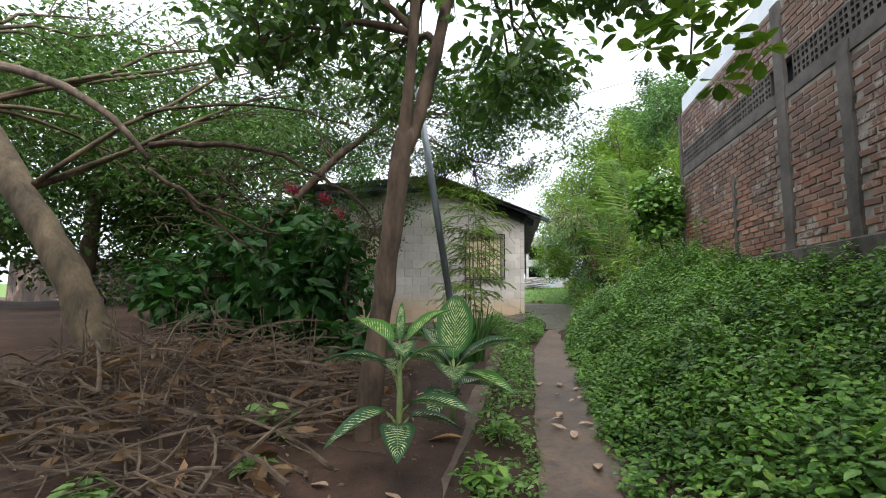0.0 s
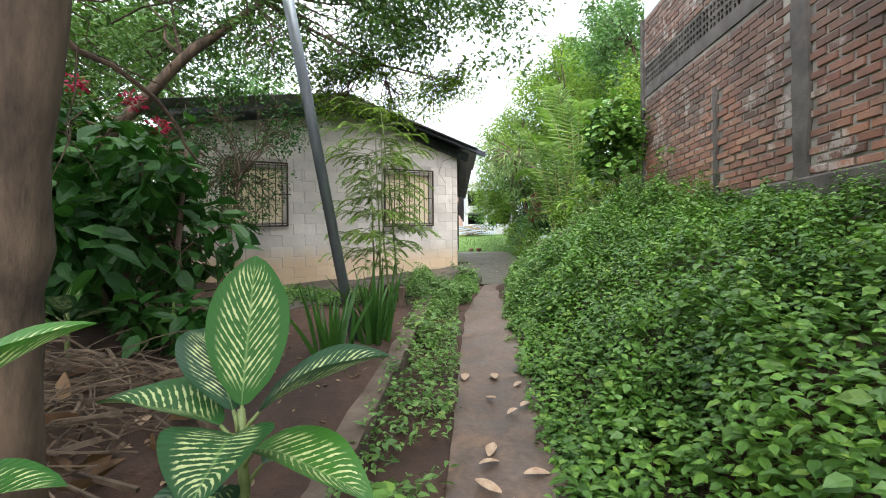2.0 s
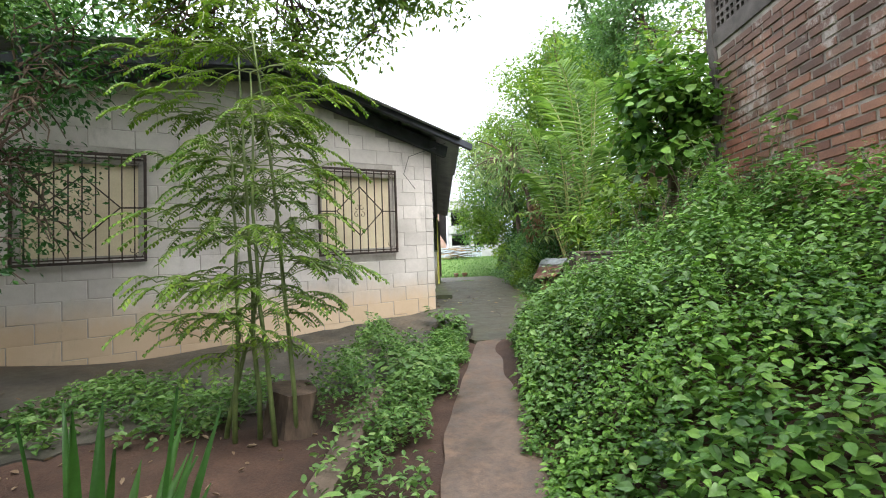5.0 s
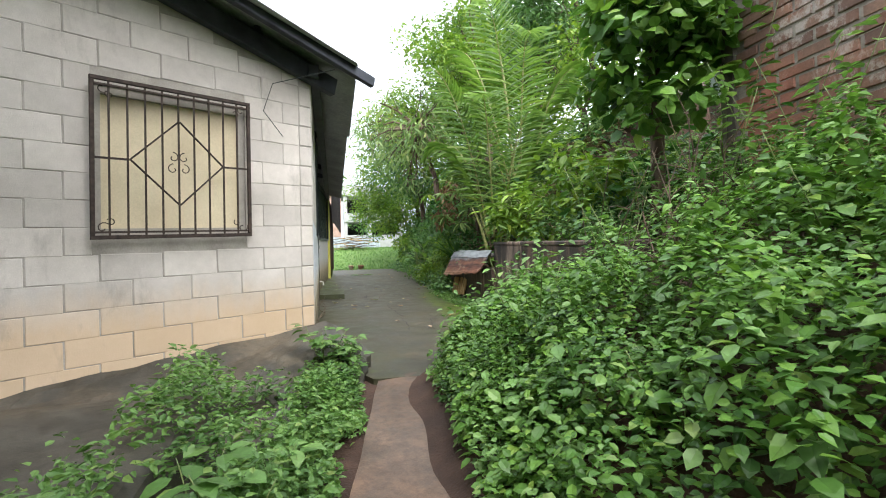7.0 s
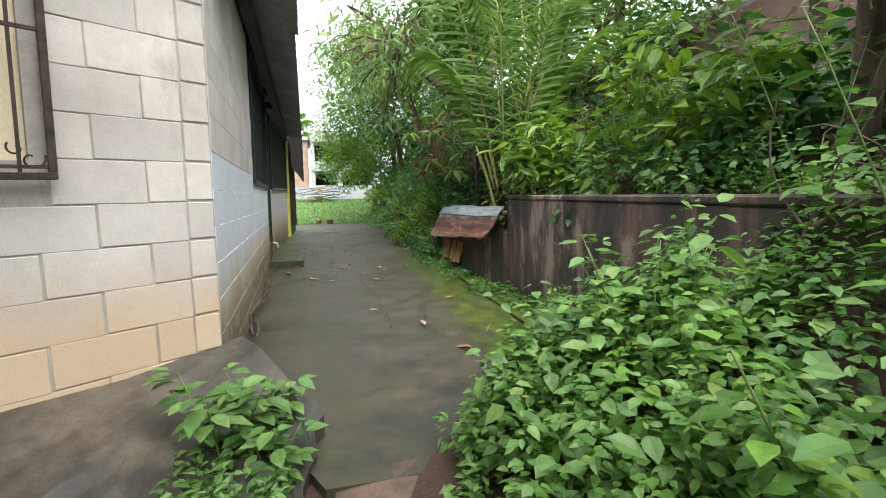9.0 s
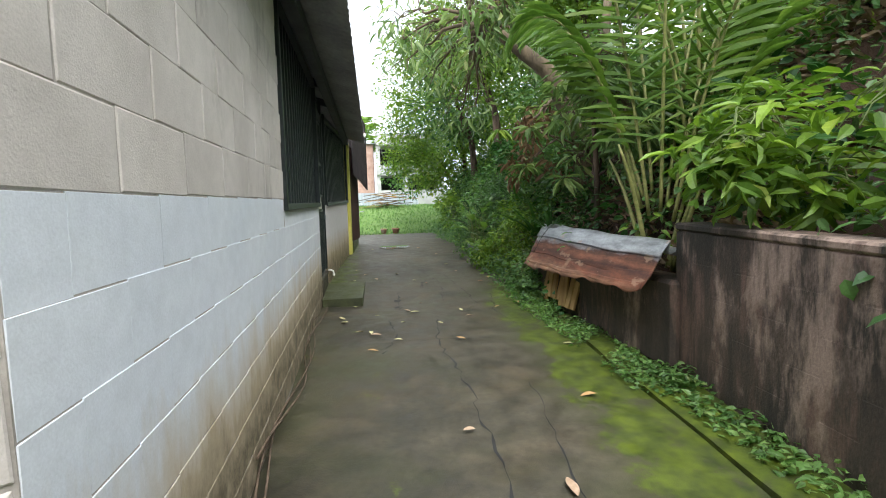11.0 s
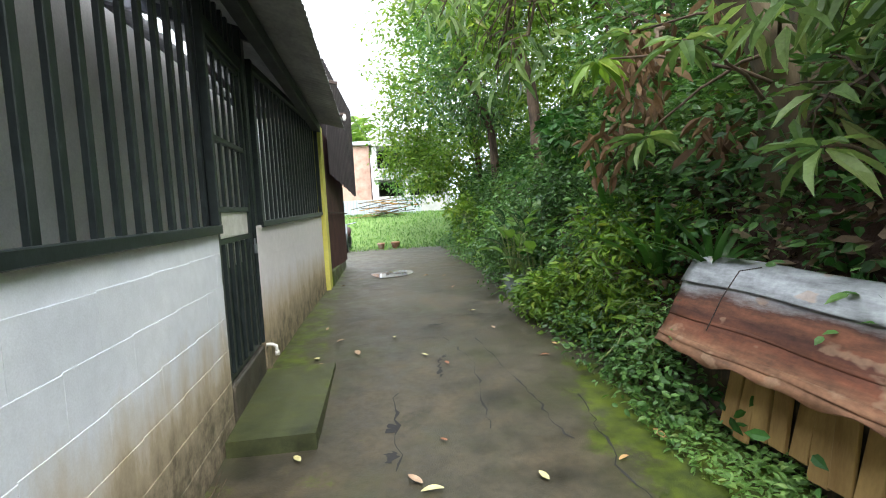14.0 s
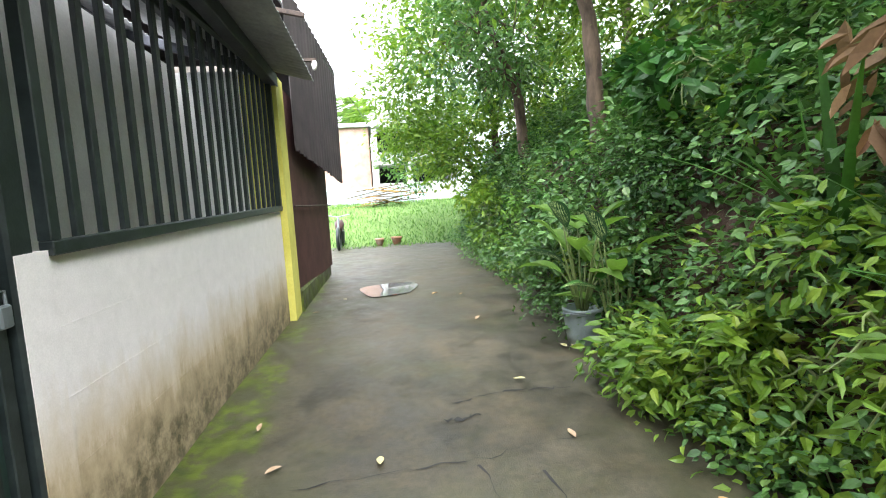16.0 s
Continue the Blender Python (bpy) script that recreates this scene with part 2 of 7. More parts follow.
def unit(v):
    return v / np.maximum(np.linalg.norm(v, axis=1, keepdims=True), 1e-6)


def leaf_geo(pos, along, normal, length, width, kind=OVATE):
    """All leaves as one array of vertices and triangles."""
    tv, tt = kind
    d = unit(along)
    s = unit(np.cross(normal, d))
    n = np.cross(d, s)
    L = np.asarray(length, float).reshape(-1, 1, 1)
    W = np.asarray(width, float).reshape(-1, 1, 1)
    v = pos[:, None, :] + L * tv[None, :, 0:1] * d[:, None, :] + L * W * tv[None, :, 1:2] * s[:, None, :] + L * tv[None, :, 2:3] * n[:, None, :]
    t = tt[None] + (np.arange(len(pos)) * len(tv))[:, None, None]
    return v.reshape(-1, 3), t.reshape(-1, 3)


def join_geo(*geos):
    vs, ts, o = [], [], 0
    for v, t in geos:
        vs.append(v)
        ts.append(t + o)
        o += len(v)
    return np.concatenate(vs), np.concatenate(ts)


def rand_dirs(n, up=0.0, spread=1.0):
    v = rng.normal(size=(n, 3)) * spread
    v[:, 2] += up
    return unit(v)


def drooping(n, droop=-0.35):
    a = rng.uniform(0, 2 * np.pi, n)
    return np.stack([np.cos(a), np.sin(a), rng.normal(droop, 0.35, n)], 1)


# ---- the lie of the land ----
GY = np.array([-5, 0, 5.3, 11.16, 13.5, 17.2, 19.55, 22.3, 26, 42.0])
GZ = np.array([-0.42, -0.1, 0.235, 0.64, 0.745, 0.835, 1.01, 1.137, 1.19, 1.3])


def level(y):
    """Height of the trodden path and the drive."""
    return np.interp(y, GY, GZ)


def path_mid(y):
    return np.interp(y, [-3, 0, 3.1, 4.3, 6.5, 8.5, 9.7, 11.4], [0.2, 0.3, 0.41, 0.43, 0.5, 0.57, 0.74, 1.0])


def drive_right(y):
    return np.interp(y, [11.3, 12.0, 12.8, 14.7, 16.3, 17.6, 20.5, 25, 30], [1.36, 2.1, 2.3, 2.42, 2.54, 2.6, 2.66, 3.0, 3.1])


def side_x(y):
    return 0.18 - 0.036 * (y - 12.22)


def smooth(a, b, v):
    t = np.clip((v - a) / (b - a), 0, 1)
    return t * t * (3 - 2 * t)


def wob(x, y, s=1.0):
    return np.sin(1.7 * x * s + 0.6 * y * s) * np.cos(1.3 * y * s - 0.4 * x * s) + 0.5 * np.sin(3.9 * x * s - 2.7 * y * s + 1.3)


def land(x, y):
    """Ground height anywhere."""
    g = level(y)
    z = g - 0.03
    # soil yard on the left, a little above the path
    yard = smooth(-0.2, -0.42, x) * (1 - smooth(10.6, 11.6, y))
    z = z + yard * (0.2 + 0.025 * wob(x, y, 1.5))
    z = z + smooth(-2, -7, x) * 0.5 * (1 - smooth(9, 12, y))
    # grown-over bank beside the path, up to the brick wall
    bank = 0.5 * np.clip(x - 0.85, 0, 2.75) + 0.05 * wob(x, y, 1.3) * smooth(0.9, 1.6, x)
    near = 1 - smooth(10.6, 12.0, y)
    z = z + near * bank
    # behind the retaining wall and along the drive
    edge = np.interp(y, [11, 14.6, 15.2, 18, 24, 32], [2.62, 2.98, 2.85, 2.72, 2.9, 3.2])
    d = x - edge
    steep = (np.clip(d, 0, 0.6) * 2.6 + np.clip(d - 0.6, 0, 1.5) * 0.9 + np.clip(d - 2.1, 0, 5) * 0.5) * (1 - smooth(29.5, 34, y))
    walled = np.where(d > 0, 0.85 + np.clip(d, 0, 6) * 0.55, 0.0)
    back = np.where(y < 14.7, walled, steep)
    z = z + (1 - near) * back * (1 - smooth(60, 80, np.abs(x) + np.abs(y)))
    # grassy rise at the far end
    z = z + smooth(28.5, 37, y) * 1.15 * (1 - smooth(45, 70, y))
    return z


# ---- ground, path, drive ----
def spread(lo, hi, step, far):
    inner = np.arange(lo, hi + 1e-6, step)
    a = lo - np.geomspace(step, far, 22)[::-1]
    b = hi + np.geomspace(step, far, 22)
    return np.concatenate([a, inner, b])


def grid_obj(name, xs, ys, f, material, smooth_shade=True):
    X, Y = np.meshgrid(xs, ys)
    v = np.stack([X.ravel(), Y.ravel(), f(X, Y).ravel()], 1)
    nx = len(xs)
    i, j = np.meshgrid(np.arange(nx - 1), np.arange(len(ys) - 1))
    a = (j * nx + i).ravel()
    t = np.concatenate([np.stack([a, a + 1, a + nx + 1], 1), np.stack([a, a + nx + 1, a + nx], 1)])
    return new(name, tri_mesh(name, v, t, material, smooth_shade))


def soil_material():
    m, n, l, p = mat("yard_soil")
    big = noise_node(n, l, 0.9, 5)
    mid = noise_node(n, l, 7, 5)
    fine = noise_node(n, l, 70, 4)
    col = ramp(n, l, big, [(0.3, (0.03, 0.016, 0.011)), (0.55, (0.062, 0.032, 0.021)), (0.8, (0.095, 0.054, 0.037))])
    col = mix(n, l, 0.6, col, ramp(n, l, mid, [(0.3, grey(0.55)), (0.7, grey(1.35))]), "MULTIPLY")
    col = mix(n, l, 0.45, col, ramp(n, l, fine, [(0.3, grey(0.5)), (0.7, grey(1.4))]), "MULTIPLY")
    x, y, z = axes(n, l)
    far = band(n, l, y, 28.6, 60.0, 1.0)
    col = mix(n, l, far, col, ramp(n, l, fine, [(0.3, (0.07, 0.13, 0.03)), (0.7, (0.16, 0.26, 0.06))]))
    l.new(col, p.inputs["Base Color"])
    p.inputs["Roughness"].default_value = 0.95
    bump(n, l, p, mix(n, l, 0.5, mid, fine), 0.6, 0.03)
    return m


ground = grid_obj("ground", spread(-9, 9, 0.12, 260), spread(-3, 36, 0.13, 320), land, soil_material())
tagged(ground, "brown bare soil rising gently between house and bank", "ground", kind="structure")


def concrete_material(name, base_a, base_b, moss=True, tone=0.72):
    m, n, l, p = mat(name)
    big = noise_node(n, l, 0.8, 6, 0.6)
    mid = noise_node(n, l, 5, 6, 0.65)
    fine = noise_node(n, l, 120, 4)
    col = ramp(n, l, big, [(0.3, base_a), (0.55, tuple((a + b) / 2 for a, b in zip(base_a, base_b))), (0.72, base_b)])
    mud = ramp(n, l, noise_node(n, l, 1.7, 5, 0.65), [(0.48, grey(0)), (0.68, grey(1))])
    col = mix(n, l, maths(n, l, "MULTIPLY", mud, 0.5), col, tuple(c * k for c, k in zip(base_b, (1.15, 0.98, 0.8))))
    wet = ramp(n, l, noise_node(n, l, 2.3, 6, 0.6), [(0.56, grey(0)), (0.66, grey(1))])
    col = mix(n, l, maths(n, l, "MULTIPLY", wet, 0.65), col, tuple(0.6 * c for c in base_a))
    col = mix(n, l, 0.75, col, ramp(n, l, mid, [(0.28, grey(0.35)), (0.72, grey(1.4))]), "MULTIPLY")
    col = mix(n, l, 0.5, col, ramp(n, l, noise_node(n, l, 22, 5, 0.7), [(0.35, grey(0.45)), (0.6, grey(1.2))]), "MULTIPLY")
    col = mix(n, l, 0.35, col, ramp(n, l, fine, [(0.3, grey(0.65)), (0.7, grey(1.3))]), "MULTIPLY")
    rough = ramp(n, l, mid, [(0.3, grey(0.42)), (0.7, grey(0.72))])
    if moss:
        x, y, z = axes(n, l)
        mo = noise_node(n, l, 3.4, 7, 0.75)
        lean = maths(n, l, "ADD", x, maths(n, l, "MULTIPLY", y, 0.036))
        left = band(n, l, lean, 0.5, 1.22, 0.28)
        lean2 = maths(n, l, "SUBTRACT", x, maths(n, l, "MULTIPLY", y, 0.06))
        right = maths(n, l, "MULTIPLY", band(n, l, lean2, 1.25, 2.6, 0.5), band(n, l, y, 12.6, 17.6, 1.4))
        wallside = maths(n, l, "MULTIPLY", band(n, l, lean, 0.62, 1.02, 0.16), band(n, l, y, 18.6, 24.5, 0.8))
        edge = maths(n, l, "MAXIMUM", maths(n, l, "MAXIMUM", maths(n, l, "MULTIPLY", left, 0.48), maths(n, l, "MULTIPLY", right, 1.3)), maths(n, l, "MULTIPLY", wallside, 0.9))
        f = ramp(n, l, maths(n, l, "ADD", mo, maths(n, l, "MULTIPLY", edge, 0.31)), [(0.74, grey(0)), (0.84, grey(1))])
        film = ramp(n, l, maths(n, l, "ADD", noise_node(n, l, 1.1, 6, 0.7), maths(n, l, "MULTIPLY", edge, 0.2)), [(0.5, grey(0)), (0.72, grey(0.55))])
        col = mix(n, l, film, col, (0.075, 0.085, 0.03))
        green = ramp(n, l, noise_node(n, l, 9, 4), [(0.3, (0.035, 0.06, 0.007)), (0.7, (0.17, 0.23, 0.012))])
        col = mix(n, l, maths(n, l, "MULTIPLY", f, 0.86), col, green)
    l.new(mix(n, l, 1.0, col, (tone, tone * 1.01, tone * 0.94), "MULTIPLY"), p.inputs["Base Color"])
    l.new(rough, p.inputs["Roughness"])
    bump(n, l, p, mix(n, l, 0.4, mid, fine), 0.4, 0.012)
    return m


M["drive"] = concrete_material("wet_concrete", (0.06, 0.052, 0.034), (0.145, 0.123, 0.09), tone=0.6)
M["path"] = concrete_material("muddy_concrete", (0.1, 0.062, 0.046), (0.26, 0.175, 0.14), moss=False)
M["apron"] = concrete_material("apron_concrete", (0.045, 0.042, 0.037), (0.16, 0.14, 0.12), moss=False)
M["mossy"] = concrete_material("mossy_concrete", (0.05, 0.06, 0.025), (0.1, 0.12, 0.045))


def strip(name, ys, left, right, top, thick, material, label, category, cells=10, rough=0.0, parent=None, kind="structure"):
    """A slab between two edge lines, with its own thickness."""
    bm = bmesh.new()
    rows = []
    for y in ys:
        xa, xb = left(y), right(y)
        row = []
        for k in range(cells + 1):
            x = xa + (xb - xa) * k / cells
            jx = rough * float(wob(x * 3, y * 3, 1.6)) if k in (0, cells) else 0.0
            row.append(bm.verts.new((x + jx, y, top(x, y))))
        rows.append(row)
    for a, b in zip(rows, rows[1:]):
        for k in range(cells):
            bm.faces.new((a[k], a[k + 1], b[k + 1], b[k]))
    border = [e for e in bm.edges if e.is_boundary]
    r = bmesh.ops.extrude_edge_only(bm, edges=border)
    for v in [g for g in r["geom"] if isinstance(g, bmesh.types.BMVert)]:
        v.co.z -= thick
    ob = part(name, bm, material, parent, smooth=False)
    return tagged(ob, label, category, kind=kind) if kind else ob


strip("path", np.arange(-3, 11.4, 0.12), lambda y: path_mid(y) - 0.28, lambda y: path_mid(y) + 0.32,
      lambda x, y: float(level(y)) + 0.012 * float(wob(x * 2, y * 2, 1.4)), 0.12, M["path"], "narrow worn concrete path stained with brown mud", "path", 8, 0.01)
strip("driveway", np.arange(11.3, 29.6, 0.15), lambda y: float(side_x(y)) + 0.004 if y > 12.1 else float(np.interp(y, [11.2, 11.8, 12.1], [0.72, 0.45, 0.2])), lambda y: float(drive_right(y)),
      lambda x, y: float(level(y)) + 0.012 + 0.006 * float(wob(x, y, 2)), 0.14, M["drive"], "damp dark concrete driveway with moss and cracks", "driveway", 16)
strip("moss_strip", np.arange(11.9, 17.4, 0.12), lambda y: float(drive_right(y)) + 0.025, lambda y: float(drive_right(y)) + 0.75,
      lambda x, y: float(level(y)) + 0.02 + 0.05 * max(0.0, x - float(drive_right(y))) + 0.012 * float(wob(x * 2, y * 2, 1.7)), 0.12, M["mossy"], "mossy concrete gutter strip beside the driveway", "gutter", 8)


# ---- house ----
def frame_of(origin, along, rise=0.0):
    """Axes of a wall seen from outside: x along it, y out of it, z up."""
    a = Vector((along[0], along[1], 0)).normalized()
    o = Vector((0, 0, 1)).cross(a)
    m = Matrix.Identity(4)
    m.col[0], m.col[1], m.col[3] = (*a[:2], rise, 0), (*o[:2], 0, 0), (*origin, 1)
    return m


FRONT = frame_of((0.18, 12.22, 0), (0.83, 0.56), 0.04)          # negative x runs away from the corner
SIDE = frame_of((0.18, 12.22, 0), (0.036, -1.0), -0.028)  # negative x runs along the drive
SIDE2 = frame_of((-0.04, 18.42, 0), (-0.037, -1.0), -0.042)
FRONT.col[1] = (*(-Vector(FRONT.col[1][:3])), 0)


def turned(fm):
    """The same axes as a plain rotation."""
    m = fm.copy()
    if m.determinant() < 0:
        m.col[0] = (*(-Vector(m.col[0][:3])), 0)
    return m

COURSE, BLOCK = 0.192, 0.4


def gable(u):
    """Top of the front wall, u metres from the corner."""
    return 3.36 + (4.08 - 3.36) * u / 2.44 if u < 2.44 else 4.08 - (u - 2.44) * 0.17


def block_material(name, painted=False):
    m, n, l, p = mat(name)
    oi = n.new("ShaderNodeObjectInfo")
    x, y, z = axes(n, l)
    big = noise_node(n, l, 1.3, 5)
    mid = noise_node(n, l, 14, 5, 0.65)
    fine = noise_node(n, l, 160, 3)
    if painted:
        col = ramp(n, l, big, [(0.3, (0.62, 0.66, 0.73)), (0.7, (0.74, 0.77, 0.82))])
        pink = band(n, l, y, 18.3, 30.0, 0.3)
        col = mix(n, l, maths(n, l, "MULTIPLY", pink, 0.8), col, (0.76, 0.7, 0.71))
    else:
        col = ramp(n, l, big, [(0.25, (0.46, 0.42, 0.385)), (0.6, (0.63, 0.58, 0.545)), (0.8, (0.68, 0.635, 0.6))])
        col = mix(n, l, 0.5, col, ramp(n, l, oi.outputs["Random"], [(0.0, grey(0.74)), (1.0, grey(1.12))]), "MULTIPLY")
    col = mix(n, l, 0.3, col, ramp(n, l, mid, [(0.3, grey(0.75)), (0.7, grey(1.15))]), "MULTIPLY")
    col = mix(n, l, 0.25, col, ramp(n, l, fine, [(0.3, grey(0.7)), (0.7, grey(1.15))]), "MULTIPLY")
    # rising damp and splashed earth along the foot
    foot = maths(n, l, "SUBTRACT", z, maths(n, l, "MULTIPLY", y, 0.03))
    streak = noise_node(n, l, 6.0, 5, 0.7, stretch=(1, 1, 0.35))
    h = maths(n, l, "ADD", foot, maths(n, l, "MULTIPLY", streak, -0.55 if painted else -0.3))
    if painted:
        ochre = ramp(n, l, h, [(0.5, grey(1)), (0.85, grey(0))])
        black = ramp(n, l, h, [(0.3, grey(1)), (0.58, grey(0))])
        col = mix(n, l, maths(n, l, "MULTIPLY", ochre, 0.75), col, (0.4, 0.28, 0.11))
        blotch = ramp(n, l, noise_node(n, l, 9.0, 6, 0.75), [(0.35, grey(0.25)), (0.6, grey(1))])
        col = mix(n, l, maths(n, l, "MULTIPLY", maths(n, l, "MULTIPLY", black, blotch), 0.9), col, (0.06, 0.05, 0.03))
    else:
        ochre = ramp(n, l, h, [(0.66, grey(1)), (0.98, grey(0))])
        col = mix(n, l, maths(n, l, "MULTIPLY", ochre, 0.62), col, (0.6, 0.4, 0.21))
        smut = ramp(n, l, noise_node(n, l, 2.2, 6, 0.7, stretch=(1, 1, 0.4)), [(0.56, grey(0)), (0.72, grey(1))])
        col = mix(n, l, maths(n, l, "MULTIPLY", smut, 0.5), col, (0.14, 0.125, 0.11))
    l.new(col, p.inputs["Base Color"])
    p.inputs["Roughness"].default_value = 0.55 if painted else 0.92
    bump(n, l, p, mix(n, l, 0.5, mid, fine), 0.25 if painted else 0.5, 0.006)
    return m


M["block"] = block_material("bare_block")
M["paint"] = block_material("painted_block", True)


def wall_piece(name, fm, u0, u1, z0, top, thick, material, parent, out=0.0):
    """Upright prism along a wall from u0 to u1 (metres from its start), from z0 to top(u)."""
    bm = bmesh.new()
    n = 6
    us = [u0 + (u1 - u0) * k / n for k in range(n + 1)]
    loops = []
    for u in us:
        t = top(u) if callable(top) else top
        zb = z0(u) if callable(z0) else z0
        loops.append([bm.verts.new(fm @ Vector(c)) for c in ((-u, out, zb), (-u, out, t), (-u, out - thick, t), (-u, out - thick, zb))])
    for a, b in zip(loops, loops[1:]):
        for k in range(4):
            bm.faces.new((a[k], a[(k + 1) % 4], b[(k + 1) % 4], b[k]))
    bm.faces.new(loops[0])
    bm.faces.new(loops[-1][::-1])
    return part(name, bm, material, parent)


BLOCKS = {}


def block_mesh(w, h, material, proud=0.007, lip=0.004):
    if material.name == "painted_block":
        proud, lip = 0.0038, 0.0008
    key = (round(w, 2), round(h, 2), material.name)
    if key not in BLOCKS:
        w, h = key[0] / 2, key[1] / 2
        bm = bmesh.new()
        a = [bm.verts.new((x, 0, z)) for x, z in ((-w, -h), (w, -h), (w, h), (-w, h))]
        b = [bm.verts.new((x, proud * 0.6, z)) for x, z in ((-w, -h), (w, -h), (w, h), (-w, h))]
        c = [bm.verts.new((x, proud, z)) for x, z in ((-w + lip, -h + lip), (w - lip, -h + lip), (w - lip, h - lip), (-w + lip, h - lip))]
        for p, q in ((a, b), (b, c)):
            for k in range(4):
                bm.faces.new((p[k], p[(k + 1) % 4], q[(k + 1) % 4], q[k]))
        bm.faces.new(c)
        bmesh.ops.recalc_face_normals(bm, faces=bm.faces)
        me = bpy.data.meshes.new("block")
        bm.to_mesh(me)
        bm.free()
        me.materials.append(material)
        BLOCKS[key] = me
    return BLOCKS[key]


def lay_blocks(fm, parent, u0, u1, z0, z1, joint, holes, material, gap=0.0065, top=None):
    """Blocks in running bond, trimmed round the holes (u0, u1, z0, z1)."""
    tip = 0.0 if material.name == "painted_block" else 1.0
    k0 = math.floor((z0 - joint) / COURSE)
    k1 = math.ceil((z1 - joint) / COURSE)
    for k in range(k0, k1):
        za, zb = max(z0, joint + k * COURSE), min(z1, joint + (k + 1) * COURSE)
        if zb - za < 0.05:
            continue
        u = u0 - (BLOCK / 2 if k % 2 else 0) - 0.03
        while u < u1:
            spans = [(max(u, u0), min(u + BLOCK, u1))]
            for ha, hb, hz, hy in holes:
                if zb > hz + 0.03 and za < hy - 0.03:
                    spans = [q for a, b in spans for q in ((a, min(b, ha)), (max(a, hb), b)) if q[1] - q[0] > 0.03]
            for a, b in spans:
                zt = zb
                if top:
                    zt = min(zb, min(top(a), top(b)))
                if b - a < 0.04 or zt - za < 0.05:
                    continue
                ob = new("block", block_mesh(b - a - gap, zt - za - gap, material))
                ob.parent = parent
                at = fm @ Vector((-(a + b) / 2, -0.002, (za + zt) / 2))
                rot = turned(fm).to_3x3().to_4x4()
                ob.matrix_basis = Matrix.Translation(at) @ rot @ pose(0, 0, 0, tip * rnd.uniform(-0.4, 0.4), 0, tip * rnd.uniform(-0.5, 0.5))
            u += BLOCK


WIN_A, WIN_B = (0.653, 1.742, 1.9, 2.985), (3.62, 4.66, 1.95, 3.0)

wall_front = empty("wall_front", "bare grey-beige concrete block gable wall, stained ochre at the foot", "wall", kind="structure")
wall_side = empty("wall_side", "block wall painted white below, damp-stained along the foot", "wall", kind="structure")
porch_wall = empty("wall_porch", "whitewashed inner porch wall behind the bars", "wall", kind="structure")

for a, b in ((0.0, 0.653), (1.742, 3.62), (4.66, 5.2)):
    wall_piece("mortar", FRONT, a, b, 0.3, gable, 0.14, M["mortar"], wall_front)
for a, b, c, d in (WIN_A, WIN_B):
    wall_piece("mortar", FRONT, a, b, 0.3, c, 0.14, M["mortar"], wall_front)
    wall_piece("mortar", FRONT, a, b, d, gable, 0.14, M["mortar"], wall_front)
lay_blocks(FRONT, wall_front, 0.13, 5.2, 0.8, 4.1, 1.958, [WIN_A, WIN_B], M["block"], top=gable)
# narrow quoin of smaller pieces at the corner
for k in range(12):
    z = 1.958 + (k - 5) * COURSE
    ob = new("corner_block", block_mesh(0.115, COURSE - 0.012, M["block"], 0.008))
    ob.parent = wall_front
    ob.matrix_basis = Matrix.Translation(FRONT @ Vector((-0.066, -0.002, z + COURSE / 2))) @ turned(FRONT).to_3x3().to_4x4()

# side wall
SPAN1, SPAN2 = 2.6, 5.27     # full-height stretch, then sill-height stretch up to the door
SILL = 1.935
wall_piece("mortar", SIDE, 0.0, SPAN1, 0.3, lambda u: 3.42, 0.14, M["mortar"], wall_side)
wall_piece("mortar", SIDE, SPAN1, SPAN2, 0.3, SILL, 0.14, M["paint"], wall_side)
lay_blocks(SIDE, wall_side, 0.004, SPAN1, 2.015, 3.42, 2.015, [], M["block"])
lay_blocks(SIDE, wall_side, 0.004, SPAN2, 0.72, 2.015, 2.015, [(SPAN1, 9, SILL, 4)], M["paint"], gap=0.0014)
wall_piece("wall_panel", SIDE2, 0.14, 3.2, 0.4, 2.1, 0.14, M["paint"], wall_side)
for k in range(1, 4):
    wall_piece("joint", SIDE2, 0.14, 3.2, 2.1 - 0.25 * k, 2.1 - 0.25 * k + 0.003, 0.004, M["paint"], wall_side, 0.0015)
wall_piece("door_post", SIDE2, 0.0, 0.14, 0.7, 2.12, 0.12, M["paint"], wall_side, 0.01)

# inner wall and floor of the porch
bm = bmesh.new()
box(bm, (-1.0, 14.0, 0.6), (-0.85, 22.0, 3.68))
part("inner_wall", bm, M["inner"], porch_wall)
bm = bmesh.new()
box(bm, (-0.85, 14.6, 0.9), (0.0, 14.7, 3.6))
box(bm, (-0.85, 21.7, 0.9), (0.06, 21.8, 3.6))
part("end_wall", bm, M["inner"], porch_wall)
bm = bmesh.new()
box(bm, (-0.85, 14.7, 0.6), (-0.18, 21.7, 1.1))
tagged(part("porch_floor", bm, M["apron"]), "plain grey concrete porch floor behind the bars", "floor", kind="structure")
# closing walls at the back of the house
bm = bmesh.new()
box(bm, (-5.0, 21.85, 0.4), (-0.1, 22.0, 3.7))
tagged(part("wall_back", bm, M["mortar"]), "plain block back wall of the house", "wall", kind="structure")
bm = bmesh.new()
box(bm, (-4.5, 9.35, 0.4), (-4.36, 21.85, 3.4))
tagged(part("wall_west", bm, M["mortar"]), "plain block far side wall of the house", "wall", kind="structure")


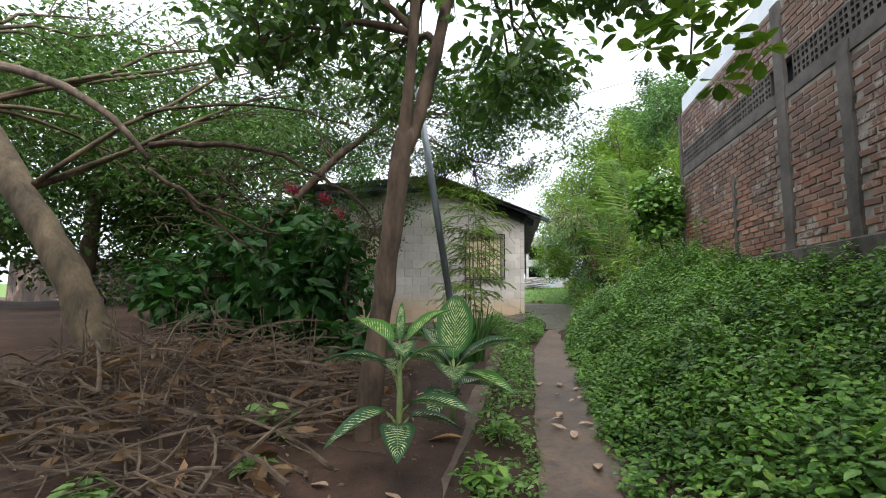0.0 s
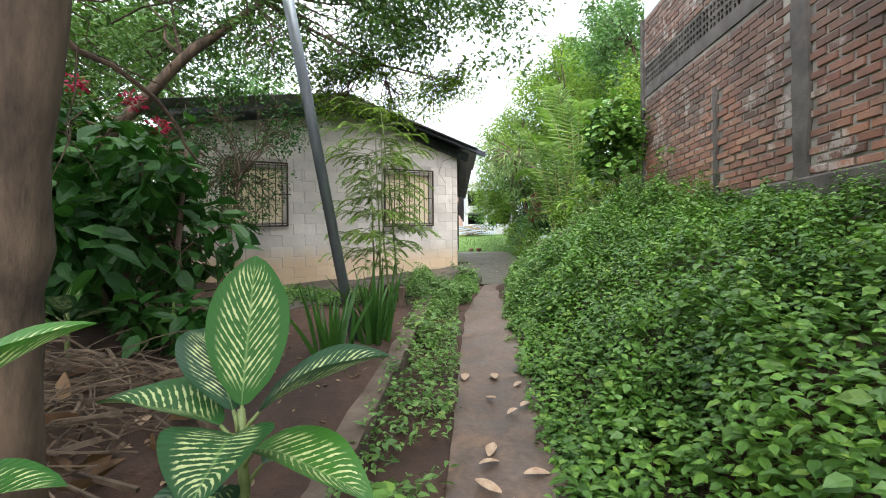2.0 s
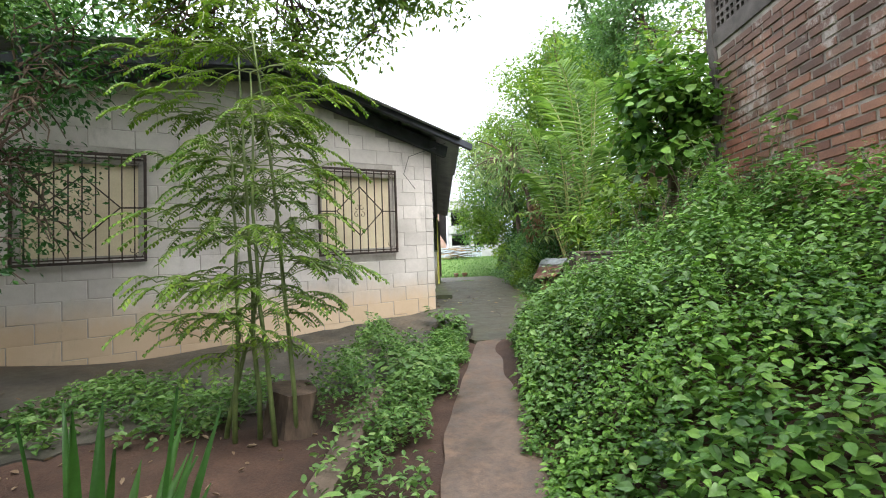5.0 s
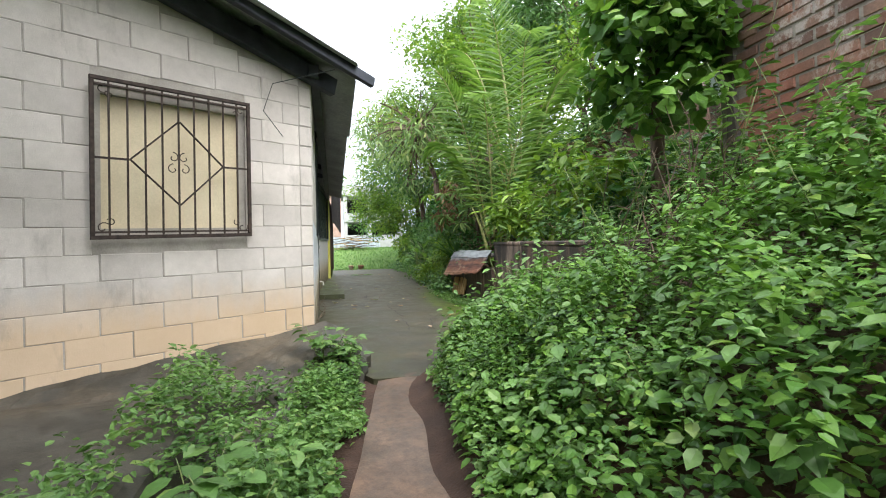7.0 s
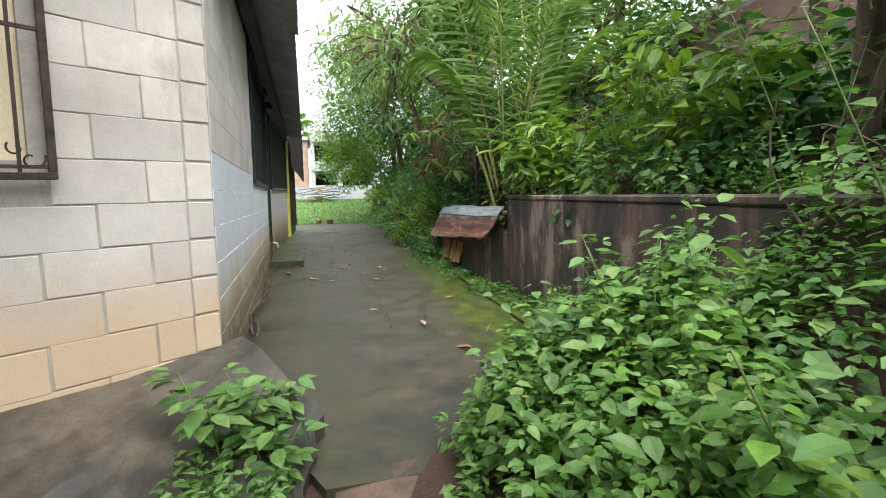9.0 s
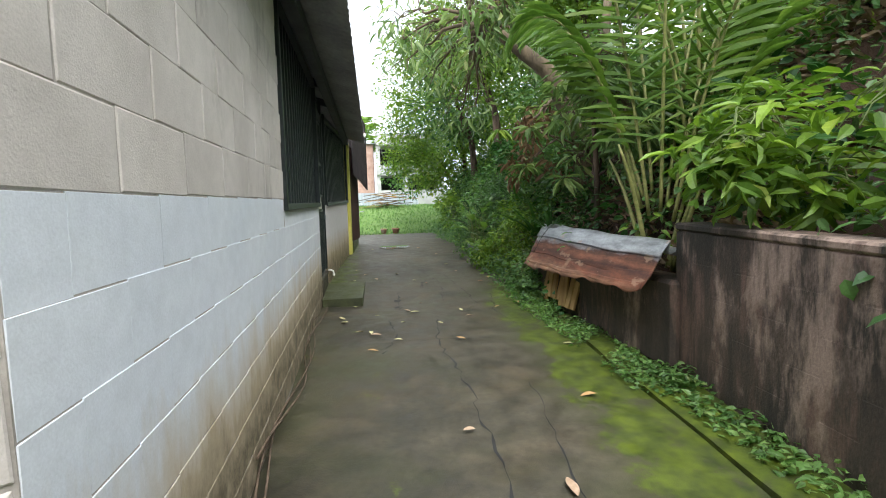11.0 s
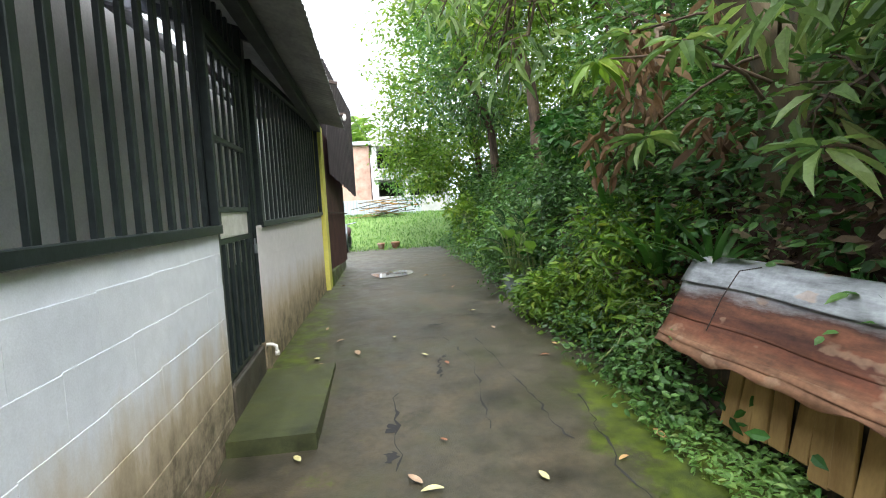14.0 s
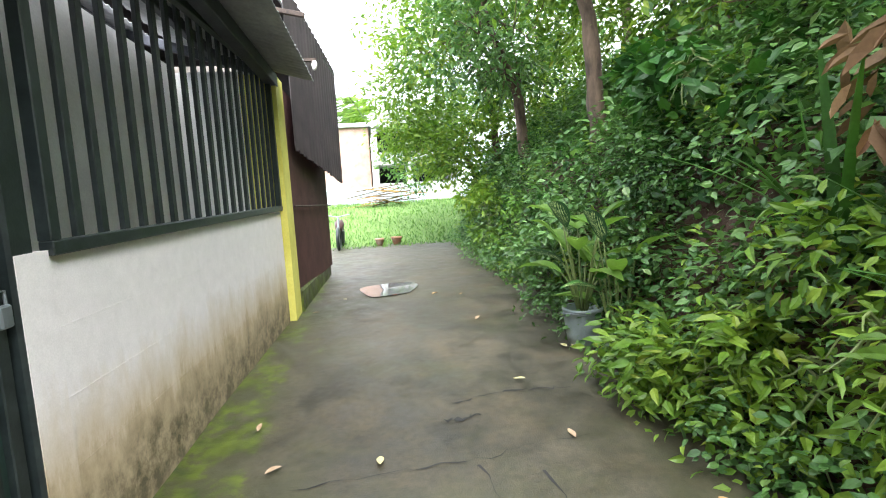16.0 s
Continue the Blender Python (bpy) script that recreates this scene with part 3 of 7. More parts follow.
def corrugated(bm, p0, along, down, n_along, width_down, pitch=0.076, depth=0.016, thick=0.004, per=6, rows=6, jag=0.0):
    """Sheet whose ridges run down the slope."""
    along, down = Vector(along), Vector(down)
    nrm = along.cross(down).normalized()
    if nrm.z < 0:
        nrm = -nrm
    count = int(n_along / pitch * per)
    grid = []
    for k in range(count + 1):
        s = n_along * k / count
        h = depth * math.sin(2 * math.pi * s / pitch)
        e = jag * rnd.uniform(0, 1)
        grid.append([bm.verts.new(Vector(p0) + along * s + down * ((width_down + e) * r / rows) + nrm * h) for r in range(rows + 1)])
    for a, b in zip(grid, grid[1:]):
        for r in range(rows):
            bm.faces.new((a[r], b[r], b[r + 1], a[r + 1]))
    return bm


def roof_material():
    m, n, l, p = mat("weathered_roof_sheet")
    f = noise_node(n, l, 2.0, 6, 0.6)
    h = noise_node(n, l, 30, 4)
    col = ramp(n, l, f, [(0.3, (0.24, 0.25, 0.27)), (0.7, (0.42, 0.43, 0.45))])
    col = mix(n, l, 0.4, col, ramp(n, l, h, [(0.3, grey(0.6)), (0.7, grey(1.2))]), "MULTIPLY")
    l.new(col, p.inputs["Base Color"])
    p.inputs["Roughness"].default_value, p.inputs["Metallic"].default_value = 0.6, 0.3
    return m


M["roof"] = roof_material()
house_roof = empty("house_roof", "dark weathered corrugated metal gable roof on steel beams", "roof", kind="structure")
EAVE_Z, RIDGE_Z = 3.5, 4.16


def roof_sheet(name, x_eave, x_ridge, y_cut_eave, y_cut_ridge, y_end, z_eave, z_ridge, jag):
    """Corrugated slope between eave and ridge; the front edge is cut along the oblique gable."""
    bm = bmesh.new()
    pitch, per = 0.09, 4
    y_min = min(y_cut_eave, y_cut_ridge)
    cols = int((y_end - y_min) / pitch * per)
    rows = 10
    grid = []
    for k in range(cols + 1):
        col = []
        for r in range(rows + 1):
            f = r / rows
            cut = y_cut_eave + (y_cut_ridge - y_cut_eave) * f
            y = cut + (y_end - cut) * k / cols
            drift = -0.012 * (y - 12.2)
            e = -jag * rnd.uniform(0, 1) if r == 0 else 0
            x = x_eave + (x_ridge - x_eave) * f + drift + (e if x_eave > x_ridge else -e) * -1
            col.append(bm.verts.new((x, y, z_eave + (z_ridge - z_eave) * f + 0.011 * math.sin(2 * math.pi * k / per))))
        grid.append(col)
    for a, b in zip(grid, grid[1:]):
        for r in range(rows):
            bm.faces.new((a[r], b[r], b[r + 1], a[r + 1]))
    ob = part(name, bm, M["roof"], house_roof, smooth=True)
    so = ob.modifiers.new("thickness", "SOLIDIFY")
    so.thickness = 0.006
    return ob


roof_sheet("roof_slope", 0.63, -1.78, 12.02, 10.32, 14.7, EAVE_Z, RIDGE_Z, 0.01)
# open strip between the next two slopes, added to light the inner porch wall
roof_sheet("porch_slope", 0.6, -0.66, 14.68, 14.68, 21.75, EAVE_Z, 3.86, 0.01)
roof_sheet("upper_slope", -0.86, -1.78, 14.7, 14.7, 21.75, 3.93, RIDGE_Z + 0.02, 0.0)
roof_sheet("roof_slope", -4.75, -1.78, 8.5, 10.32, 21.75, 3.5, RIDGE_Z, 0.0)


def beam(name, a, b, w, h, material, parent):
    a, b = Vector(a), Vector(b)
    d = (b - a)
    m = Matrix.Translation((a + b) / 2) @ d.to_track_quat("Y", "Z").to_matrix().to_4x4()
    bm = bmesh.new()
    box(bm, (-w / 2, -d.length / 2, -h / 2), (w / 2, d.length / 2, h / 2), m, 0.006)
    return part(name, bm, material, parent)


# steel beams under the gable edge and along the eave
beam("gable_beam", FRONT @ Vector((0.25, 0.04, 3.35)), FRONT @ Vector((-2.44, 0.04, 4.13)), 0.08, 0.17, M["beam"], house_roof)
beam("gable_beam", FRONT @ Vector((-2.44, 0.04, 4.13)), FRONT @ Vector((-5.4, 0.04, 3.62)), 0.08, 0.17, M["beam"], house_roof)
beam("barge_beam", FRONT @ Vector((0.52, 0.33, 3.38)), FRONT @ Vector((-2.3, 0.33, 4.17)), 0.06, 0.1, M["beam"], house_roof)
beam("barge_beam", FRONT @ Vector((-2.3, 0.33, 4.17)), FRONT @ Vector((-5.4, 0.33, 3.66)), 0.06, 0.1, M["beam"], house_roof)
beam("eave_beam", (0.22, 12.1, 3.44), (0.1, 21.7, 3.5), 0.1, 0.12, M["beam"], house_roof)
beam("purlin", (-0.25, 11.9, 3.7), (-0.36, 21.7, 3.68), 0.06, 0.1, M["beam"], house_roof)
beam("purlin", (-1.1, 11.4, 3.9), (-1.2, 21.7, 3.9), 0.06, 0.1, M["beam"], house_roof)
for y in (14.9, 17.4, 18.45, 21.6):
    beam("rafter", (0.16 - 0.012 * (y - 12), y, 3.56), (-1.6, y, 4.06), 0.05, 0.09, M["beam"], house_roof)


# ---- barred windows of the front wall ----
def scroll(bm, m, cx, cz, r, turn, flip=1):
    pts = []
    for k in range(14):
        a = turn + flip * k * 0.42
        q = r * (1 - k / 17)
        pts.append(m @ Vector((cx + q * math.cos(a), 0.06, cz + q * math.sin(a))))
    tube(bm, pts, 0.004, 5)


def barred_window(name, hole, label):
    u0, u1, z0, z1 = hole
    w = empty(name, label, "window", kind="structure")
    m = FRONT
    bm = bmesh.new()
    box(bm, (-u1 + 0.01, -0.07, z0 + 0.01), (-u0 - 0.01, -0.045, z1 - 0.01), m)
    part("cream_board", bm, M["board"], w, "cream painted board closing the opening")
    bm = bmesh.new()
    for lo, hi in (((-u1, -0.1, z0), (-u1 + 0.055, -0.01, z1)), ((-u0 - 0.055, -0.1, z0), (-u0, -0.01, z1)),
                   ((-u1 + 0.055, -0.1, z1 - 0.06), (-u0 - 0.055, -0.01, z1)), ((-u1 + 0.055, -0.1, z0), (-u0 - 0.055, -0.01, z0 + 0.05))):
        box(bm, lo, hi, m)
    part("reveal", bm, M["cement_trim"], w)
    g0, g1, h0, h1 = u0 - 0.02, u1 + 0.02, z0 - 0.03, z1 + 0.04
    for nm, lo, hi in (("frame_rail", (-g1, 0.05, h0), (-g0, 0.075, h0 + 0.028)), ("frame_rail", (-g1, 0.05, h1 - 0.028), (-g0, 0.075, h1)),
                       ("frame_stile", (-g1, 0.05, h0 + 0.028), (-g1 + 0.028, 0.075, h1 - 0.028)), ("frame_stile", (-g0 - 0.028, 0.05, h0 + 0.028), (-g0, 0.075, h1 - 0.028))):
        bm = bmesh.new()
        box(bm, lo, hi, m, 0.003)
        part(nm, bm, M["rusty"], w)
    bm = bmesh.new()
    zm = (h0 + h1) / 2
    for z in (h0 + 0.05, h1 - 0.055):
        box(bm, (-g1 + 0.03, 0.056, z - 0.007), (-g0 - 0.03, 0.068, z + 0.007), m)
    part("cross_rail", bm, M["rusty"], w)
    mid, half = -(g0 + g1) / 2, (g1 - g0) * 0.29
    n = 9
    for k in range(1, n + 1):
        x = -g1 + (g1 - g0) * k / (n + 1)
        bm = bmesh.new()
        box(bm, (x - 0.006, 0.056, h0 + 0.028), (x + 0.006, 0.068, h1 - 0.028), m)
        part("bar", bm, M["rusty"], w)
    for s in (-1, 1):
        bm = bmesh.new()
        box(bm, (min(mid + s * half, mid + s * (g1 - g0) / 2), 0.055, zm - 0.007), (max(mid + s * half, mid + s * (g1 - g0) / 2), 0.069, zm + 0.007), m)
        part("side_bar", bm, M["rusty"], w)
    pts = [(mid, zm + half), (mid + half, zm), (mid, zm - half), (mid - half, zm)]
    for (xa, za), (xb, zb) in zip(pts, pts[1:] + pts[:1]):
        beam("diamond_bar", m @ Vector((xa, 0.078, za)), m @ Vector((xb, 0.078, zb)), 0.022, 0.012, M["rusty"], w)
    bm = bmesh.new()
    for sx in (-1, 1):
        for sz in (-1, 1):
            scroll(bm, m, mid + sx * 0.04, zm + sz * 0.045, 0.042, math.pi / 2, sx * sz)
            scroll(bm, m, mid + sx * ((g1 - g0) / 2 - 0.075), zm + sz * ((h1 - h0) / 2 - 0.08), 0.045, 0.4, sx * sz)
            scroll(bm, m, mid + sx * ((g1 - g0) / 2 - 0.12), zm + sz * ((h1 - h0) / 2 - 0.12), 0.03, 2.4, -sx * sz)
    part("scrollwork", bm, M["rusty"], w, "thin curled iron scrolls")
    return w


barred_window("window_1", WIN_A, "boarded window behind a rusty iron grille with a diamond")
barred_window("window_2", WIN_B, "boarded window behind an iron grille, half hidden by twigs")

# apron of concrete along the front wall, sloping away from it
bm = bmesh.new()
rows = []
for k in range(71):
    u = -0.12 + 4.9 * k / 70
    zb = 1.06 - 0.085 * u
    row = []
    for j in range(25):
        o = -0.01 + (min(2.3, 0.8 + 1.0 * max(u, 0)) + 0.05 * math.sin(11 * u) + 0.04 * math.sin(29 * u + 1)) * j / 24
        q = FRONT @ Vector((-u, o, 0))
        row.append(bm.verts.new((q.x, q.y, max(float(land(q.x, q.y)) + 0.012, zb - 0.055 - 0.27 * o * (1 + 0.1 * u) + 0.012 * float(wob(q.x * 3, q.y * 3)) + 0.009 * float(wob(q.x, q.y, 8.0)) - 0.05 * (j / 24) ** 10))))
    rows.append(row)
for a, b in zip(rows, rows[1:]):
    for j in range(24):
        bm.faces.new((a[j], a[j + 1], b[j + 1], b[j]))
r = bmesh.ops.extrude_edge_only(bm, edges=[e for e in bm.edges if e.is_boundary])
for v in [q for q in r["geom"] if isinstance(q, bmesh.types.BMVert)]:
    v.co.z -= 0.45
tagged(part("apron", bm, M["apron"]), "cracked grey concrete apron sloping from the house wall", "pavement", kind="structure")


# ---- bars, gate and step along the drive ----
def bar_screen(name, fm, u0, u1, z0, z1, n, label, rails):
    w = empty(name, label, "window grille", kind="structure")
    for k in range(n):
        u = u0 + (u1 - u0) * (k + 0.5) / n
        bm = bmesh.new()
        box(bm, (-u - 0.021, -0.05, z0), (-u + 0.021, -0.025, z1), fm, 0.003)
        part("bar", bm, M["bars"], w)
    for z, h in rails:
        bm = bmesh.new()
        box(bm, (-u1, -0.02, z), (-u0, 0.03, z + h), fm, 0.004)
        part("rail", bm, M["bars"], w)
    for u in (u0, u1 - 0.05):
        bm = bmesh.new()
        box(bm, (-u - 0.05, -0.022, z0 + 0.05), (-u, 0.026, z1), fm, 0.004)
        part("stile", bm, M["bars"], w)
    return w


bar_screen("window_3", SIDE, SPAN1, SPAN2, SILL, 3.44, 17, "tall black steel bars on a white block sill", [(SILL, 0.05), (3.38, 0.06)])
bar_screen("window_4", SIDE2, 0.14, 3.2, 2.1, 3.44, 20, "black steel bars over a pinkish white wall", [(2.1, 0.05), (3.36, 0.06)])

gate = empty("door_1", "closed black barred metal gate with a white plate", "door", kind="structure")
G0, G1, GB, GT = 5.3, 6.17, 1.02, 3.12
for lo, hi in (((-G1, -0.06, GB), (-G1 + 0.05, -0.01, GT)), ((-G0 - 0.05, -0.06, GB), (-G0, -0.01, GT))):
    bm = bmesh.new()
    box(bm, lo, hi, SIDE, 0.004)
    part("gate_stile", bm, M["bars"], gate)
for z in (GB, 1.86, 2.06, 2.5, GT - 0.05):
    bm = bmesh.new()
    box(bm, (-G1 + 0.05, -0.055, z), (-G0 - 0.05, -0.015, z + 0.035), SIDE, 0.003)
    part("gate_rail", bm, M["bars"], gate)
for k in range(5):
    u = G0 + 0.05 + (G1 - G0 - 0.1) * (k + 0.5) / 5
    bm = bmesh.new()
    box(bm, (-u - 0.022, -0.03, GB + 0.035), (-u + 0.022, -0.005, 1.86), SIDE, 0.003)
    part("bar", bm, M["bars"], gate)
    bm = bmesh.new()
    box(bm, (-u - 0.018, -0.045, 2.095), (-u + 0.018, -0.025, GT - 0.05), SIDE, 0.003)
    part("bar", bm, M["bars"], gate)
bm = bmesh.new()
box(bm, (-G1 + 0.05, -0.04, GB + 0.035), (-G0 - 0.05, -0.033, 1.7), SIDE)
part("kick_panel", bm, M["gate_green"], gate, "dark sheet steel behind the lower bars")
bm = bmesh.new()
box(bm, (-G1 + 0.05, -0.05, 1.895), (-G0 - 0.05, -0.03, 2.06), SIDE, 0.003)
part("plate", bm, M["pvc"], gate, "white painted lock plate")
bm = bmesh.new()
box(bm, (-G1 + 0.01, 0.0, 1.74), (-G1 + 0.06, 0.022, 1.81), SIDE, 0.006)
tube(bm, [SIDE @ Vector((-G1 + 0.02, 0.01, 1.81)), SIDE @ Vector((-G1 + 0.022, 0.01, 1.85)), SIDE @ Vector((-G1 + 0.048, 0.01, 1.85)), SIDE @ Vector((-G1 + 0.05, 0.01, 1.81))], 0.005, 6)
part("padlock", bm, M["pipe"], gate, "small grey padlock")
bm = bmesh.new()
box(bm, (-G1 - 0.02, -0.07, GT), (-G0 + 0.02, 0.0, GT + 0.1), SIDE, 0.004)
part("lintel", bm, M["bars"], gate)
for k in range(7):
    u = G0 + (G1 - G0) * (k + 0.5) / 7
    bm = bmesh.new()
    box(bm, (-u - 0.018, -0.05, GT + 0.1), (-u + 0.018, -0.025, 3.44), SIDE)
    part("bar", bm, M["bars"], gate)
bm = bmesh.new()
box(bm, (-G1, -0.16, 0.7), (-G0, 0.01, GB - 0.01), SIDE, 0.01)
part("threshold", bm, M["apron"], gate)
bm = bmesh.new()
box(bm, (-6.3, -0.06, GB), (-6.19, 0.01, 3.44), SIDE, 0.01)
part("gate_post", bm, M["bars"], gate)

step = strip("step", [17.22, 17.25, 17.5, 17.8, 18.1, 18.38, 18.41], lambda y: float(side_x(y)) + 0.016, lambda y: 0.5, lambda x, y: 0.945 + 0.03 * (y - 17.2), 0.16, M["mossy"],
             "low mossy concrete step below the gate", "step", 4)

drain = empty("drain_pipe", "short white plastic drain elbow by the gate", "pipe")
bm = bmesh.new()
tube(bm, [SIDE @ Vector((-6.22, -0.05, 1.0)), SIDE @ Vector((-6.22, 0.06, 0.995)), SIDE @ Vector((-6.22, 0.085, 0.98)), SIDE @ Vector((-6.22, 0.09, 0.93))], 0.014, 10)
part("pipe", bm, M["pvc"], drain, smooth=True)
bm = bmesh.new()
tube(bm, [SIDE @ Vector((-6.22, 0.09, 0.94)), SIDE @ Vector((-6.22, 0.09, 0.905))], 0.018, 10)
part("socket", bm, M["pvc"], drain, smooth=True)

# yellow pillar, brown shutter and hanging sheets beyond the porch
pillar = strip("pillar", [21.64, 21.66, 21.93, 21.95], lambda y: -0.2, lambda y: 0.14, lambda x, y: 3.55, 2.6, M["yellow"], "weathered yellow painted pillar", "pillar", 2)
shed = empty("shed", "brown sheet-metal shed with hanging dark roof sheets", "shed")
bm = bmesh.new()
corrugated(bm, (0.12, 21.98, 3.5), Vector((0.03, 1, 0)).normalized(), (0, 0, -1), 2.55, 2.15, 0.12, 0.008, per=4, rows=2)
part("shutter", bm, M["brown_sheet"], shed)
bm = bmesh.new()
box(bm, (-0.1, 21.96, 0.9), (0.16, 24.6, 1.38), None, 0.02)
part("plinth", bm, M["mossy"], shed)
bm = bmesh.new()
corrugated(bm, (0.2, 22.05, 4.65), Vector((0.1, 1, -0.1)).normalized(), Vector((0.0, 0, -1)), 2.5, 1.75, 0.15, 0.012, per=4, rows=3, jag=0.03)
ob = part("hanging_sheet", bm, M["dark_sheet"], shed)
ob.modifiers.new("thickness", "SOLIDIFY").thickness = 0.006
beam("sheet_frame", (0.0, 22.05, 4.66), (0.3, 24.5, 4.42), 0.05, 0.06, M["rusty"], shed)
beam("sheet_frame", (0.1, 22.02, 4.3), (0.42, 22.03, 4.24), 0.04, 0.05, M["rusty"], shed)
beam("shutter_rail", (0.15, 22.0, 2.28), (0.25, 24.5, 2.3), 0.02, 0.02, M["rusty"], shed)
bm = bmesh.new()
box(bm, (-2.2, 22.05, 4.55), (0.1, 24.5, 4.6))
box(bm, (-2.2, 22.05, 0.9), (-2.1, 24.5, 4.55))
box(bm, (-2.1, 24.4, 0.9), (0.1, 24.5, 4.55))
part("shed_body", bm, M["dark_sheet"], shed)

# ---- brick wall above the bank ----
BX, BY0, BY1, BZ0, BZ1 = 3.62, 2.2, 10.85, 2.0, 5.5


def brick_material():
    m, n, l, p = mat("brick")
    oi = n.new("ShaderNodeObjectInfo")
    g = n.new("ShaderNodeNewGeometry")
    pick = maths(n, l, "FRACT", maths(n, l, "ADD", oi.outputs["Random"], g.outputs["Random Per Island"]))
    x, y, z = axes(n, l)
    col = ramp(n, l, pick, [(0.0, (0.12, 0.06, 0.045)), (0.35, (0.27, 0.12, 0.08)), (0.7, (0.38, 0.17, 0.105)), (1.0, (0.44, 0.25, 0.17))])
    big = noise_node(n, l, 0.9, 6, 0.65)
    grime = ramp(n, l, maths(n, l, "ADD", big, maths(n, l, "MULTIPLY", z, 0.09)), [(0.62, grey(0)), (0.82, grey(1))])
    col = mix(n, l, maths(n, l, "MULTIPLY", grime, 0.7), col, (0.1, 0.07, 0.058))
    wash = ramp(n, l, noise_node(n, l, 2.6, 7, 0.78, stretch=(1, 1, 0.7)), [(0.55, grey(0)), (0.62, grey(1))])
    col = mix(n, l, maths(n, l, "MULTIPLY", wash, 0.62), col, (0.5, 0.45, 0.41))
    red = ramp(n, l, noise_node(n, l, 0.8, 4), [(0.5, grey(0)), (0.64, grey(1))])
    col = mix(n, l, maths(n, l, "MULTIPLY", maths(n, l, "MULTIPLY", red, band(n, l, z, 1.8, 2.9, 0.5)), 0.6), col, (0.36, 0.13, 0.085))
    fine = noise_node(n, l, 60, 4)
    col = mix(n, l, 0.4, col, ramp(n, l, fine, [(0.3, grey(0.6)), (0.7, grey(1.25))]), "MULTIPLY")
    l.new(col, p.inputs["Base Color"])
    p.inputs["Roughness"].default_value = 0.92
    bump(n, l, p, fine, 0.5, 0.006)
    return m


M["brick"] = brick_material()
M["grout"] = plain("lime_mortar", (0.1, 0.082, 0.07), (0.42, 0.37, 0.32), 2.0, 0.95, 0, 0.6)
M["cement"] = plain("cement_column", (0.05, 0.042, 0.036), (0.14, 0.118, 0.105), 3.5, 0.92, 0, 0.7)
brick_wall = empty("wall_brick", "tall weathered red brick wall with cement columns and a vent-block band", "wall", kind="structure")
bm = bmesh.new()
box(bm, (BX, BY0, BZ0 - 0.6), (BX + 0.16, BY1, 4.25))
box(bm, (BX, BY0, 4.62), (BX + 0.16, BY1, BZ1))
part("mortar", bm, M["grout"], brick_wall)
bm = bmesh.new()
box(bm, (BX - 0.07, BY0, BZ0 - 0.7), (BX - 0.002, BY1 + 0.05, BZ0 + 0.02), None, 0.02)
part("footing", bm, M["cement"], brick_wall, "rough grey cement footing")
COLS = [(10.73, 0.12, BZ1), (8.33, 0.1, 3.45), (6.8, 0.24, BZ1), (5.56, 0.22, 4.2), (3.9, 0.24, BZ1)]
for y, w, top in COLS:
    bm = bmesh.new()
    n = 14
    rings = []
    for k in range(n + 1):
        z = BZ0 - 0.1 + (top - BZ0 + 0.1) * k / n
        o = [rnd.uniform(-0.02, 0.02) for _ in range(2)]
        rings.append([bm.verts.new((BX - d, yy, z)) for d, yy in ((-0.01, y - w / 2 + o[0]), (0.035, y - w / 2 + 0.015 + o[0]), (0.04, y + w / 2 - 0.015 + o[1]), (-0.01, y + w / 2 + o[1]))])
    for a, b in zip(rings, rings[1:]):
        for k in range(4):
            bm.faces.new((a[k], a[(k + 1) % 4], b[(k + 1) % 4], b[k]))
    bm.faces.new(rings[0]), bm.faces.new(rings[-1][::-1])
    part("column", bm, M["cement"], brick_wall, "rough cement column")
bm = bmesh.new()
box(bm, (BX - 0.022, BY0, 4.06), (BX - 0.001, BY1, 4.24), None, 0.005)
part("tie_beam", bm, M["cement"], brick_wall)
# pierced vent blocks; a near-black sheet behind paints the shade in their holes
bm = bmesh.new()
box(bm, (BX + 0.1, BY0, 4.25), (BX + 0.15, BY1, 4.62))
part("vent_shade_sheet", bm, M["gap_dark"], brick_wall)
for row in range(2):
    zc = 4.345 + row * 0.18
    for k in range(int((BY1 - BY0) / 0.18)):
        yc = BY0 + 0.09 + k * 0.18
        if any(abs(yc - c) < w / 2 + 0.07 for c, w, t in COLS if t > 4.3):
            continue
        bm = bmesh.new()
        for lo, hi in (((-0.088, -0.09), (-0.066, 0.09)), ((0.066, -0.09), (0.088, 0.09)), ((-0.066, 0.068), (0.066, 0.09)), ((-0.066, -0.09), (0.066, -0.068)),
                       ((-0.012, -0.068), (0.012, 0.068)), ((-0.066, -0.012), (-0.012, 0.012)), ((0.012, -0.012), (0.066, 0.012))):
            box(bm, (BX, yc + lo[0], zc + lo[1]), (BX + 0.08, yc + hi[0], zc + hi[1]))
        part("vent_block", bm, M["cement"], brick_wall)
# white upper storey set back above the wall
bm = bmesh.new()
box(bm, (BX + 0.2, 3.0, 3.0), (9.0, BY1 + 0.35, 6.1), None, 0.02)
tagged(part("neighbour_house", bm, M["cover_white"]), "plain white rendered upper wall of the neighbouring house", "house")

